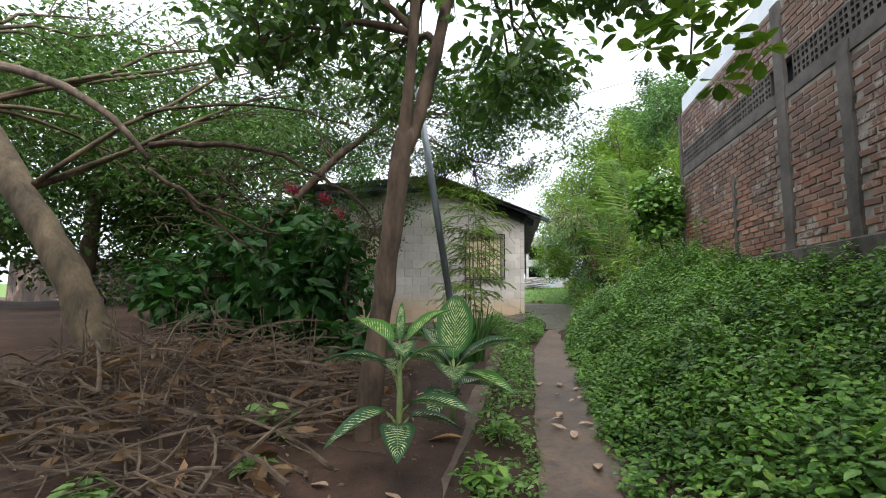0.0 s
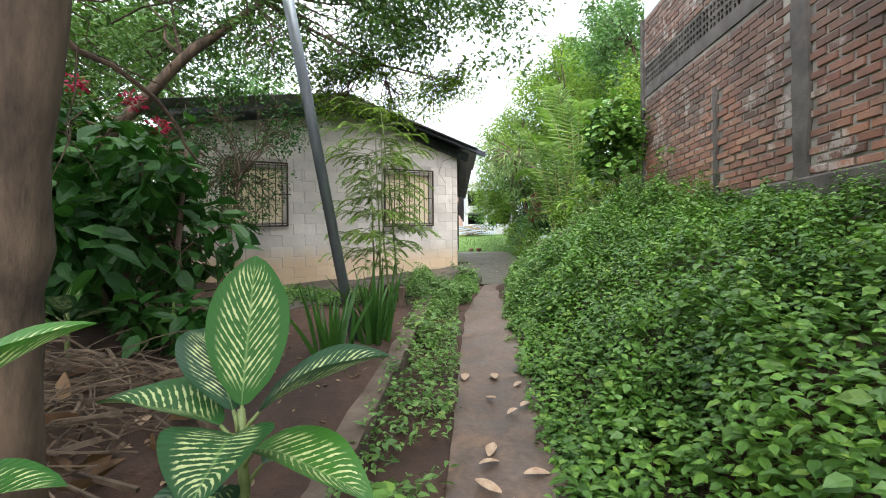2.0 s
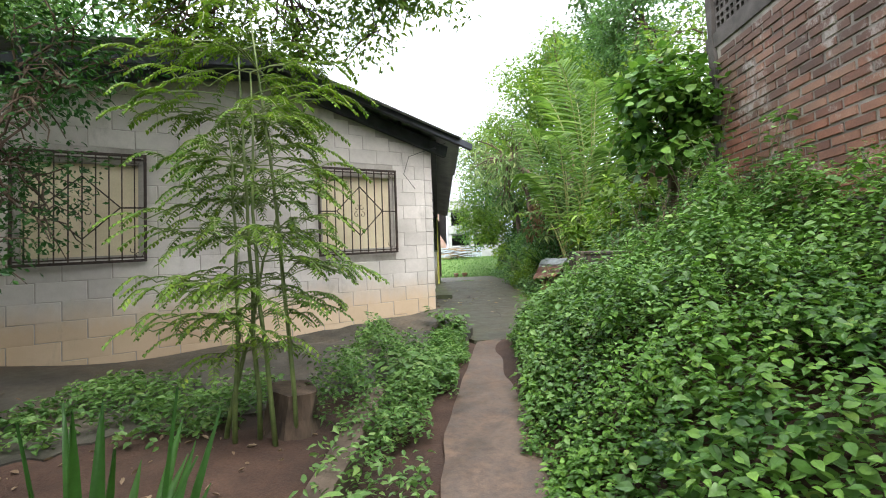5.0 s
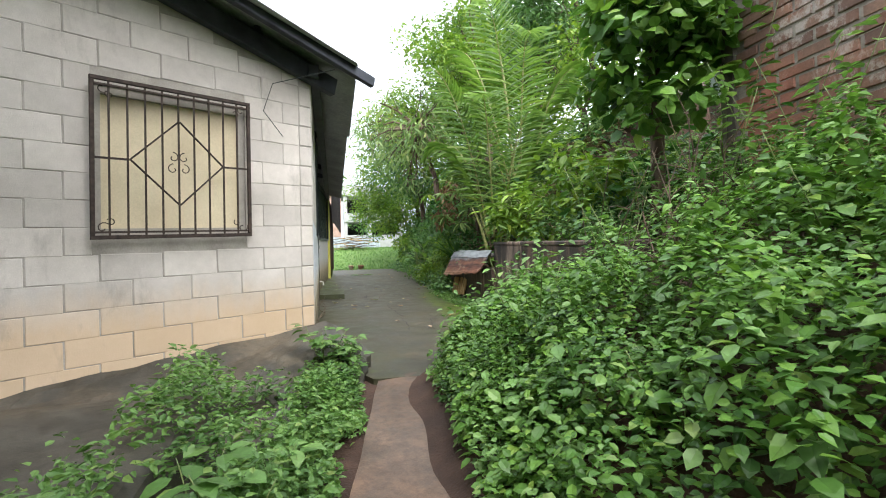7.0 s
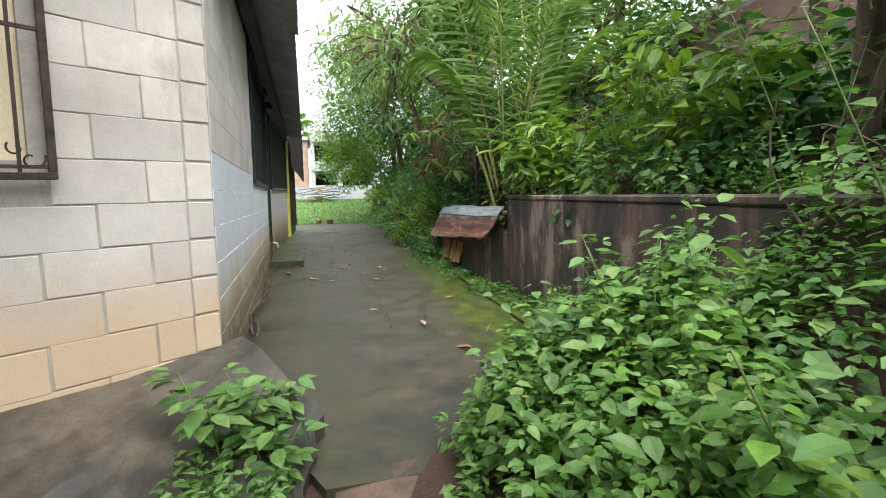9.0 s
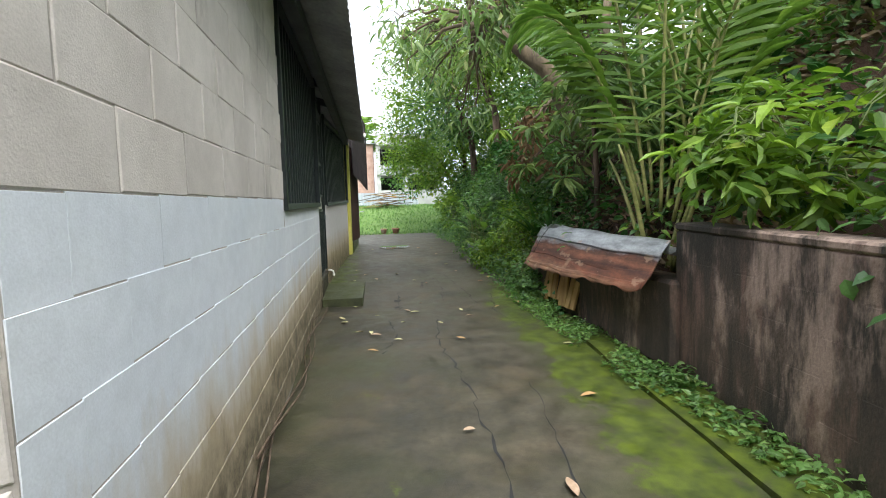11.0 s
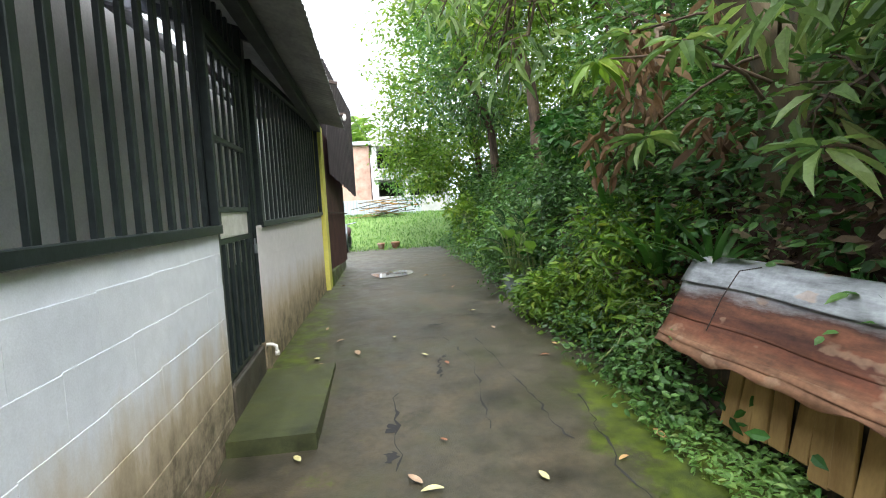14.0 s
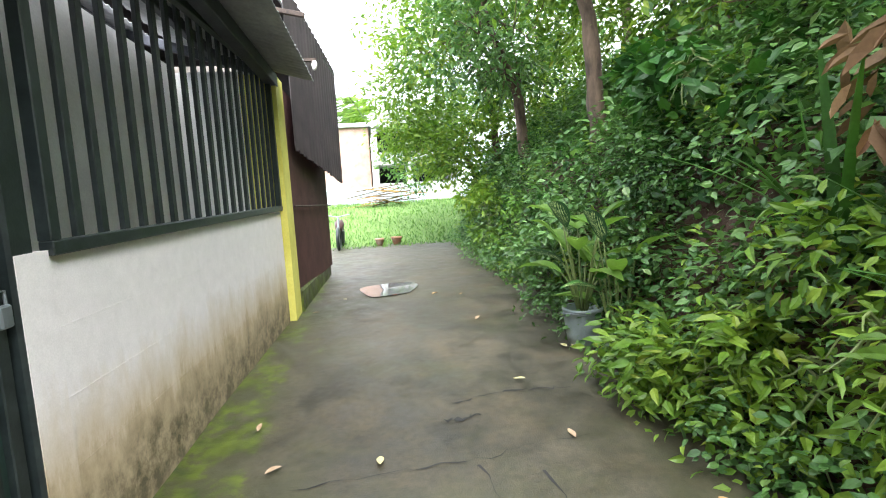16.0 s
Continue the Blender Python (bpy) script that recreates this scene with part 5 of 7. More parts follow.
# woods on the left; unseen crowns behind and overhead added to shade the foreground
for k, (c, e, nb, per, sz, lm) in enumerate((((-7.5, 11.0, 4.3), (2.6, 2.6, 2.2), 34, 700, 0.15, "canopy"), ((-3.2, -3.5, 4.2), (2.6, 1.6, 2.2), 34, 600, 0.16, "canopy"), ((1.6, -4.5, 4.4), (2.4, 1.6, 2.4), 34, 600, 0.16, "canopy"), ((-6.5, 0.2, 4.0), (1.8, 1.8, 2.2), 30, 600, 0.15, "canopy"), ((-3.0, 1.2, 5.0), (2.0, 1.6, 0.8), 26, 600, 0.13, "canopy"), ((2.8, 0.1, 6.3), (2.2, 2.4, 0.8), 46, 420, 0.17, "canopy"), ((-8.8, 8.2, 4.4), (2.2, 1.4, 2.8), 44, 600, 0.15, "canopy"), ((-6.2, 8.6, 3.4), (2.0, 1.2, 1.5), 24, 420, 0.12, "canopy"), ((-10.5, 7.0, 4.2), (2.2, 3.0, 2.4), 30, 600, 0.17, "canopy"), ((-9.0, 16.0, 6.5), (3.5, 3.0, 2.2), 26, 500, 0.2, "bank"))):
    cs, rs = blobs(nb, c, e, 0.7, 1.2)
    tree("woodland_or_shading_tree", "leafy green tree around the yard; unseen ones added for shade", [([(c[0], c[1], 0.2), (c[0] + 0.2, c[1], c[2] * 0.6), (c[0], c[1] + 0.2, c[2])], [0.2, 0.15, 0.08])],
         cs, rs, per, sz, 0.5, RHOMB, M[lm], M["bark"], 8)

# trees on the slope above the drive
SLOPE = (((5.6, 13.6, 5.6), (1.2, 1.5, 1.2), 16, 300, 0.12, "lime"), ((5.9, 18.0, 5.8), (1.6, 2.2, 1.7), 22, 330, 0.14, "lime"), ((4.6, 22.0, 5.4), (1.5, 2.2, 1.7), 24, 420, 0.13, "lime"),
         ((3.3, 28.0, 6.0), (2.4, 2.2, 3.6), 64, 420, 0.15, "lime"), ((2.9, 24.5, 5.2), (1.0, 1.6, 1.4), 24, 330, 0.13, "bank"), ((3.6, 32.0, 4.0), (2.2, 1.6, 2.2), 30, 330, 0.16, "bank"), ((7.6, 24.0, 8.6), (2.6, 3.0, 2.4), 26, 400, 0.18, "bank"), ((7.0, 34.0, 8.5), (3.2, 3.0, 3.4), 30, 300, 0.2, "bank"), ((7.2, 12.5, 7.4), (2.0, 2.4, 1.8), 14, 200, 0.16, "lime"), ((4.2, 19.8, 4.2), (0.8, 1.6, 0.9), 18, 300, 0.12, "bank"),
         ((4.4, 20.5, 7.4), (1.7, 1.6, 1.9), 34, 420, 0.15, "lime"), ((5.9, 17.5, 8.0), (1.4, 1.6, 1.6), 26, 420, 0.14, "bank"), ((8.2, 27.0, 11.2), (3.0, 2.4, 3.2), 40, 420, 0.22, "canopy"), ((5.6, 26.0, 9.6), (1.8, 2.0, 2.2), 30, 420, 0.18, "bank"), ((2.9, 21.8, 5.6), (0.9, 1.3, 1.4), 22, 380, 0.12, "lime"))
for c, e, nb, per, sz, lm in SLOPE:
    cs, rs = blobs(nb, c, e, 0.6, 1.0)
    b = float(land(c[0] + 0.6, c[1]))
    tree("hillside_tree", "leafy tree growing on the bank above the drive", [([(c[0] + 0.6, c[1], b - 0.1), (c[0] + 0.5, c[1], (b + c[2]) / 2), (c[0], c[1], c[2])], [0.1, 0.08, 0.04])],
         cs, rs, per, sz, 0.5, RHOMB, M[lm], M["bark"], 10)

# mango over the drive
cs, rs = blobs(21, (1.95, 17.8, 4.5), (1.1, 2.1, 0.6), 0.32, 0.55)
cs += [(2.05, 18.8, 3.4), (2.2, 18.3, 3.5)]
rs += [0.32, 0.3]
mango = tree("mango_tree", "mango tree with long dark leaves hanging over the drive", [
    ([(3.3, 17.1, 1.5), (3.34, 17.1, 2.1), (3.28, 17.1, 2.9), (2.9, 17.2, 3.7), (2.2, 17.6, 4.4)], [0.17, 0.13, 0.12, 0.1, 0.06]),
    ([(3.58, 17.15, 1.6), (3.6, 17.15, 2.4), (3.66, 17.3, 3.6), (3.9, 17.6, 4.8)], [0.12, 0.1, 0.09, 0.05])],
    cs, rs, 72, 0.2, 0.27, LANCE, M["mango"], M["bark_pale"], 24, 0.7, -0.8)
cs, rs = blobs(19, (3.0, 15.9, 2.95), (0.42, 0.9, 0.7), 0.2, 0.34)
tree("mango_sapling", "young mango with whorls of long drooping leaves", [([(3.1, 16.3, 1.6), (3.05, 16.2, 2.3), (2.95, 16.1, 3.1)], [0.035, 0.03, 0.02])],
     cs, rs, 52, 0.22, 0.24, LANCE, M["mango"], M["bark"], 24, 0.7, -0.7, limb_r=0.014)

# climbing vine heaped over a post at the end of the brick wall
cs, rs = blobs(20, (3.15, 11.1, 3.5), (0.42, 0.4, 1.0), 0.28, 0.42)
tree("climbing_vine", "broad-leaved green climber heaped over a dead post", [([(3.3, 11.3, 1.4), (3.3, 11.25, 2.8), (3.2, 11.2, 4.2)], [0.07, 0.06, 0.04])],
     cs, rs, 105, 0.14, 0.85, OVATE, M["cover"], M["bark"], 0)


# ---- palms ----
def frond_geo(base, tip, arch, n=34, leaf=0.5, width=0.06, hang=0.35):
    """Leaflets in two ranks along an arched midrib."""
    pts = [np.array(p) for p in curve_pts(base, tip, arch, n)]
    pos, along, nrm, ln = [], [], [], []
    for k in range(4, n):
        t = k / (n - 1)
        d = pts[k] - pts[k - 1]
        d = d / np.linalg.norm(d)
        s = np.cross(d, (0, 0, 1))
        s = s / max(np.linalg.norm(s), 1e-3)
        for q in (-1, 1):
            pos.append(pts[k])
            along.append(s * q * 0.9 + d * (0.55 + 0.5 * t) + np.array((0, 0, -hang + rnd.uniform(-0.1, 0.1))))
            nrm.append(np.cross(s * q, d) * q + np.array((0, 0, 0.4)))
            ln.append(leaf * (0.45 + 0.75 * math.sin(math.pi * min(1, 0.12 + 0.88 * t))) * rnd.uniform(0.85, 1.1))
    return leaf_geo(np.array(pos), np.array(along), np.array(nrm), np.array(ln), np.full(len(ln), width), LANCE), pts


def palm(name, label, base, fronds, canes, reach, leaf, height):
    t = empty(name, label, "palm")
    b = Vector(base)
    for k in range(canes):
        a = 2 * math.pi * k / max(canes, 1) + 0.4
        bm = bmesh.new()
        tube(bm, curve_pts(b + Vector((0.12 * math.cos(a), 0.12 * math.sin(a), -0.1)), b + Vector((0.5 * math.cos(a), 0.5 * math.sin(a), height * rnd.uniform(0.26, 0.36))), (0, 0, 0.1), 8),
             [0.026, 0.021, 0.018, 0.016, 0.015, 0.013, 0.011, 0.008], 9)
        part("cane", bm, M["cane"], t, smooth=True)
    for k in range(fronds):
        a = 2 * math.pi * (k + rnd.uniform(-0.2, 0.2)) / fronds
        out = reach * rnd.uniform(0.7, 1.1)
        start = b + Vector((0.14 * math.cos(a), 0.14 * math.sin(a), height * rnd.uniform(0.05, 0.25)))
        end = b + Vector((out * math.cos(a), out * math.sin(a), height * rnd.uniform(0.65, 1.2)))
        g, pts = frond_geo(start, end, (0, 0, 0.3 * height * rnd.uniform(0.5, 1)), leaf=leaf)
        bm = bmesh.new()
        tube(bm, [Vector(p) for p in pts], [0.014 * (1 - 0.85 * j / (len(pts) - 1)) + 0.002 for j in range(len(pts))], 5)
        fr = part("frond", bm, M["cane"], t, smooth=True)
        tagged(stuff_part("leaflet_fan", g[0], g[1], M["palm"], fr), kind="stuff")
    return t


palm("cane_palm", "clump of cane palm with arching green fronds", (3.0, 15.0, 1.55), 9, 4, 1.2, 0.42, 2.5)
palm("young_palm", "bright young palm rising from the bank", (3.5, 15.2, 2.4), 8, 2, 1.3, 0.48, 3.0)
palm("far_palm", "distant palm above the far houses", (-2.5, 52, 3.0), 12, 1, 3.2, 1.6, 7.0)


# ---- the yard ----
def stick(bm, a, b, r, bend=0.05, seg=5):
    n = 5
    tube(bm, curve_pts(a, b, (rnd.uniform(-bend, bend), rnd.uniform(-bend, bend), rnd.uniform(-bend, bend)), n, 0.008), [r * (1 - 0.5 * k / (n - 1)) for k in range(n)], seg)


bm = bmesh.new()
for k in range(820):
    x, y = rnd.uniform(-4.4, -1.3), rnd.uniform(2.2, 5.4)
    if x > -1.9 and y < 2.9 and rnd.random() < 0.5:
        continue
    hump = 0.72 * math.exp(-((x + 2.8) ** 2 / 1.5 + (y - 3.9) ** 2 / 1.6))
    z = float(land(x, y)) + 0.02 + rnd.uniform(0, 1) * hump
    a = rnd.uniform(0, math.pi)
    ln = rnd.uniform(0.25, 1.0)
    d = Vector((math.cos(a), math.sin(a) * 0.6, rnd.uniform(-0.25, 0.3))) * ln / 2
    c = Vector((x, y, z + abs(d.z)))
    stick(bm, c - d, c + d, rnd.choice((0.005, 0.007, 0.007, 0.01, 0.015)), 0.08, 4)
for k in range(46):
    x, y = rnd.uniform(-3.8, -1.7), rnd.uniform(2.9, 4.4)
    z = float(land(x, y))
    stick(bm, (x, y, z), (x + rnd.uniform(-0.25, 0.25), y + rnd.uniform(-0.2, 0.2), z + rnd.uniform(0.4, 0.95)), rnd.uniform(0.005, 0.012), 0.06, 5)
tagged(part("brush_pile", bm, M["twig"]), "heap of cut dry branches and twigs on the soil", "brush pile", kind="stuff")
n = 260
x, y = rng.uniform(-4.2, -1.2, n), rng.uniform(2.2, 5.4, n)
hump = 0.6 * np.exp(-((x + 2.8) ** 2 / 1.6 + (y - 3.9) ** 2 / 1.6))
scatter("dry_leaves", "curled brown dry leaves caught in the brush", "dead leaves",
        [leaf_geo(np.stack([x, y, land(x, y) + 0.03 + hump * rng.uniform(0, 1, n)], 1), drooping(n, 0.1), rand_dirs(n, 0.8, 0.8), rng.uniform(0.1, 0.24, n), np.full(n, 0.5), CURL)], M["dryleaf"])

cs, rs = blobs(34, (-3.15, 6.5, 1.55), (1.15, 0.85, 1.05), 0.3, 0.5)
bush = tree("broadleaf_bush", "large dark glossy bush with red flower heads", [([(-3.0 + 0.2 * k, 6.5 + 0.1 * (k % 2), 0.4), (-3.05 + 0.3 * k - 0.3, 6.4, 1.3), (-3.1 + 0.45 * k - 0.6, 6.4, 2.3)], [0.035, 0.03, 0.015]) for k in range(4)],
            cs, rs, 62, 0.26, 0.5, OVATE, M["dark"], M["bark"], 14, 0.9, -0.5, limb_r=0.015)
cs, rs = blobs(34, (-4.7, 6.9, 1.5), (1.2, 0.8, 1.0), 0.3, 0.5)
tree("broadleaf_bush", "large dark glossy bush behind the brush heap", [([(-4.8 + 0.25 * k, 6.9, 0.4), (-4.9 + 0.3 * k, 6.85, 1.2), (-5.2 + 0.5 * k, 6.8, 2.2)], [0.035, 0.03, 0.015]) for k in range(3)],
     cs, rs, 60, 0.25, 0.5, OVATE, M["dark"], M["bark"], 12, 0.9, -0.5, limb_r=0.015)
for c in ((-3.2, 6.15, 2.86), (-2.72, 6.2, 2.72), (-2.55, 6.3, 2.5)):
    v, q = join_geo(*clumps([c], [0.09], [60], 0.055, 0.6, RHOMB, 0.9, 0.3, 0.3))
    stuff_part("flower_head", v, q, M["flower"], bush)
cs, rs = blobs(10, (-2.3, 6.1, 0.75), (0.45, 0.5, 0.3), 0.2, 0.3)
tree("low_broadleaf", "low dark plant with broad leaves below the bush", [([(-2.3, 6.1, 0.4), (-2.3, 6.1, 0.9)], [0.02, 0.012])], cs, rs, 26, 0.22, 0.55, OVATE, M["dark"], M["stem"], 0)
cs, rs = blobs(60, (-6.8, 9.4, 1.9), (3.2, 1.6, 1.6), 0.5, 0.8)
tree("hedge", "dense green hedge at the edge of the yard", [([(-6.5, 9.4, 0.4), (-6.5, 9.4, 2.0)], [0.06, 0.03])], cs, rs, 260, 0.12, 0.5, RHOMB, M["canopy"], M["bark"], 6)
cs, rs = blobs(40, (-9.5, 5.0, 2.6), (1.6, 3.5, 2.0), 0.6, 0.9)
tree("hedge", "dense green hedge at the edge of the yard", [([(-9.5, 5.0, 0.4), (-9.4, 5.0, 2.6)], [0.07, 0.03])], cs, rs, 230, 0.14, 0.5, RHOMB, M["bank"], M["bark"], 6)
bm = bmesh.new()
box(bm, (-14, 10.9, 0.2), (-5.2, 11.05, 2.3), None, 0.02)
tagged(part("yard_wall", bm, M["stained"]), "dark damp-stained wall closing the yard", "wall", kind="structure")


# variegated broad leaves
def variegated():
    m, n, l, p = mat("variegated_leaf")
    uv = n.new("ShaderNodeUVMap")
    sx = n.new("ShaderNodeSeparateXYZ")
    l.new(uv.outputs["UV"], sx.inputs[0])
    across = maths(n, l, "ABSOLUTE", maths(n, l, "SUBTRACT", sx.outputs[1], 0.5))
    vein = maths(n, l, "SUBTRACT", maths(n, l, "MULTIPLY", sx.outputs[0], 16.0), maths(n, l, "MULTIPLY", across, 9.0))
    wv = maths(n, l, "ABSOLUTE", maths(n, l, "SUBTRACT", maths(n, l, "FRACT", vein), 0.5))
    blotch = noise_node(n, l, 26, 5, 0.7)
    streak = ramp(n, l, maths(n, l, "ADD", wv, maths(n, l, "MULTIPLY", blotch, 1.2)), [(0.95, grey(0)), (1.0, grey(1))])
    inner = band(n, l, across, 0.04, 0.3, 0.09)
    ends = band(n, l, sx.outputs[0], 0.16, 0.82, 0.1)
    f = maths(n, l, "MULTIPLY", maths(n, l, "MULTIPLY", streak, inner), ends)
    oi = n.new("ShaderNodeObjectInfo")
    green = ramp(n, l, oi.outputs["Random"], [(0.0, (0.014, 0.06, 0.024)), (0.5, (0.022, 0.09, 0.024)), (0.8, (0.04, 0.15, 0.022)), (1.0, (0.07, 0.22, 0.022))])
    col = mix(n, l, f, green, (0.55, 0.62, 0.3))
    rib = ramp(n, l, across, [(0.0, grey(1)), (0.025, grey(0))])
    col = mix(n, l, maths(n, l, "MULTIPLY", rib, 0.6), col, (0.26, 0.4, 0.14))
    l.new(col, p.inputs["Base Color"])
    p.inputs["Roughness"].default_value = 0.36
    bump(n, l, p, wv, 0.25, 0.006)
    tr = n.new("ShaderNodeBsdfTranslucent")
    l.new(col, tr.inputs["Color"])
    ms = n.new("ShaderNodeMixShader")
    ms.inputs[0].default_value = 0.28
    l.new(p.outputs[0], ms.inputs[1])
    l.new(tr.outputs[0], ms.inputs[2])
    l.new(ms.outputs[0], n["Material Output"].inputs["Surface"])
    return m


M["variegated"] = variegated()


def broad_leaf(name, base, heading, rise, length, width, sag, material, parent, shape=1.0):
    """One large leaf on its stalk, arched, folded along the rib, with its own surface coordinates."""
    bm = bmesh.new()
    uvl = bm.loops.layers.uv.new("leaf")
    base = Vector(base)
    d = Vector((math.cos(heading), math.sin(heading), 0))
    s = Vector((-d.y, d.x, 0))
    n, m = 12, 6
    grid = []
    for i in range(n + 1):
        t = i / n
        c = base + d * (length * (t * math.cos(rise) + 0.0)) + Vector((0, 0, length * (t * math.sin(rise) - sag * t * t)))
        w = width * math.sin(math.pi * min(1.0, 0.03 + 0.97 * t ** (0.8 * shape))) ** 0.75 * (1 - 0.15 * t)
        row = []
        for j in range(m + 1):
            q = (j / m - 0.5) * 2
            fold = 0.22 * abs(q) * w + 0.02 * math.sin(9 * t + 2 * q) * w
            row.append((bm.verts.new(c + s * (q * w / 2) + Vector((0, 0, fold))), t, j / m))
        grid.append(row)
    for a, b in zip(grid, grid[1:]):
        for j in range(m):
            f = bm.faces.new((a[j][0], a[j + 1][0], b[j + 1][0], b[j][0]))
            for lp, src in zip(f.loops, (a[j], a[j + 1], b[j + 1], b[j])):
                lp[uvl].uv = (src[1], src[2])
    bmesh.ops.remove_doubles(bm, verts=bm.verts, dist=0.0005)
    return part(name, bm, material, parent, smooth=True)


def dumb_cane(base, top, leaves, label):
    """leaves: height above the base, heading and rise in degrees, length, width."""
    t = empty("dumb_cane", label, "plant", "dumb canes in the yard")
    b = Vector(base)
    bm = bmesh.new()
    tube(bm, [b + Vector((0, 0, -0.05)), b + Vector((0.012, 0, top * 0.4)), b + Vector((0.0, 0.01, top))], [0.022, 0.019, 0.012], 8)
    part("stalk", bm, M["stem"], t, smooth=True)
    for h, heading, rise, ln, w in leaves:
        a, e = radians(heading), radians(rise)
        st = b + Vector((0, 0, h - 0.06))
        foot = b + Vector((math.cos(a) * 0.07 * math.cos(e), math.sin(a) * 0.07 * math.cos(e), h + 0.03))
        bm = bmesh.new()
        tube(bm, [st, st.lerp(foot, 0.5) + Vector((0, 0, 0.012)), foot], [0.009, 0.008, 0.006], 6)
        part("leaf_stalk", bm, M["stem"], t, smooth=True)
        broad_leaf("leaf", foot, a, e, ln, w * 1.25, 0.08 if rise > 60 else 0.22, M["variegated"], t)
    return t


dumb_cane((-0.68, 2.68, 0.42), 0.6, [(0.58, 155, 32, 0.4, 0.17), (0.6, 35, 42, 0.38, 0.16), (0.58, -70, 0, 0.22, 0.14), (0.46, 195, 14, 0.4, 0.18), (0.5, 10, 24, 0.3, 0.12), (0.24, -5, 8, 0.38, 0.19), (0.2, 212, -15, 0.36, 0.18),
                                     (0.14, -75, -15, 0.26, 0.16), (0.16, 25, -4, 0.34, 0.16), (0.6, 90, 82, 0.24, 0.05), (0.4, 120, 20, 0.34, 0.16)], "dumb cane with pale-streaked green leaves beside the trunk")
dumb_cane((-0.48, 3.54, 0.42), 0.42, [(0.4, 85, 80, 0.53, 0.25), (0.38, 14, 32, 0.5, 0.25), (0.34, 176, 20, 0.46, 0.23), (0.38, 140, 48, 0.44, 0.22), (0.34, -80, 4, 0.34, 0.25), (0.28, -20, 0, 0.42, 0.22), (0.18, -105, -14, 0.34, 0.22), (0.2, 40, 4, 0.34, 0.2)], "bushy dumb cane with broad leaves flecked white")
dumb_cane((-2.75, 5.5, 0.5), 0.4, [(0.36, -60, 40, 0.36, 0.16), (0.34, -130, 30, 0.36, 0.16), (0.3, 10, 25, 0.34, 0.15), (0.26, 200, 15, 0.34, 0.15), (0.38, 100, 65, 0.32, 0.12)], "dumb cane with flecked leaves under the dark bush")


def strap_plant(base, blades, length, label, spread_r=0.14, lean=0.35):
    t = empty("strap_plant", label, "plant", "strap-leaved plants")
    for k in range(blades):
        a = rnd.uniform(0, 2 * math.pi)
        b = Vector(base) + Vector((math.cos(a), math.sin(a), 0)) * rnd.uniform(0, spread_r)
        ln = length * rnd.uniform(0.6, 1.05)
        tilt = rnd.uniform(0.05, lean)
        d = Vector((math.cos(a) * tilt, math.sin(a) * tilt, 1)).normalized()
        s = Vector((-math.sin(a + 0.6), math.cos(a + 0.6), 0))
        bm = bmesh.new()
        rows = []
        for i in range(8):
            q = i / 7
            c = b + d * (ln * q) + Vector((math.cos(a), math.sin(a), -0.5)) * (tilt * 0.5 * ln * q * q)
            w = 0.026 * (1 - q ** 2.2) ** 0.8 + 0.001
            rows.append([bm.verts.new(c - s * w), bm.verts.new(c + d.cross(s) * 0.006), bm.verts.new(c + s * w)])
        for p, q in zip(rows, rows[1:]):
            bm.faces.new((p[0], p[1], q[1], q[0]))
            bm.faces.new((p[1], p[2], q[2], q[1]))
        part("blade", bm, M["iris"], t, smooth=True)
    return t


strap_plant((-0.78, 5.74, 0.44), 22, 0.72, "upright clump of sword-shaped green leaves by the pole", 0.14, 0.42)
strap_plant((-0.6, 6.5, 0.46), 30, 0.82, "dense clump of sword-shaped green leaves by the pole", 0.15, 0.38)
strap_plant((2.87, 17.12, 1.7), 14, 0.5, "spiky strap-leaved plant growing behind the rusty sheet", 0.05, 1.2)
strap_plant((3.0, 18.6, 1.9), 16, 0.9, "arching grass clump on the bank", 0.1, 0.9)
strap_plant((2.95, 17.8, 1.6), 14, 0.8, "arching grass clump on the bank", 0.1, 1.1)

pole = empty("leaning_pole", "grey galvanised steel pole leaning over the yard", "pole")
bm = bmesh.new()
tube(bm, [(-0.79, 6.53, 0.45), (-0.79 - 0.148 * 2.4, 6.53 - 0.15 * 2.4, 2.85), (-0.79 - 0.148 * 4.8, 6.53 - 0.15 * 4.8, 5.25)], [0.05, 0.049, 0.048], 14)
part("tube", bm, M["pipe"], pole, smooth=True)
bm = bmesh.new()
tube(bm, [(-0.785, 6.535, 0.42), (-0.795, 6.525, 0.5)], 0.075, 14)
part("footing", bm, M["apron"], pole)


def pinnate(bm, base, tip, size, geos, n=9):
    pts = curve_pts(base, tip, (0, 0, 0.06), n)
    tube(bm, pts, [0.003] * n, 4)
    pos, al, nr = [], [], []
    for k in range(2, n):
        d = (pts[k] - pts[k - 1]).normalized()
        s = d.cross(Vector((0, 0, 1))).normalized()
        for q in (-1, 1):
            pos.append(pts[k])
            al.append(s * q + d * 0.5 + Vector((0, 0, rnd.uniform(-0.4, 0.0))))
            nr.append(Vector((rnd.uniform(-0.2, 0.2), rnd.uniform(-0.2, 0.2), 1)))
    geos.append(leaf_geo(np.array(pos), np.array(al), np.array(nr), rng.uniform(0.7, 1.2, len(pos)) * size, np.full(len(pos), 0.5), OVATE))


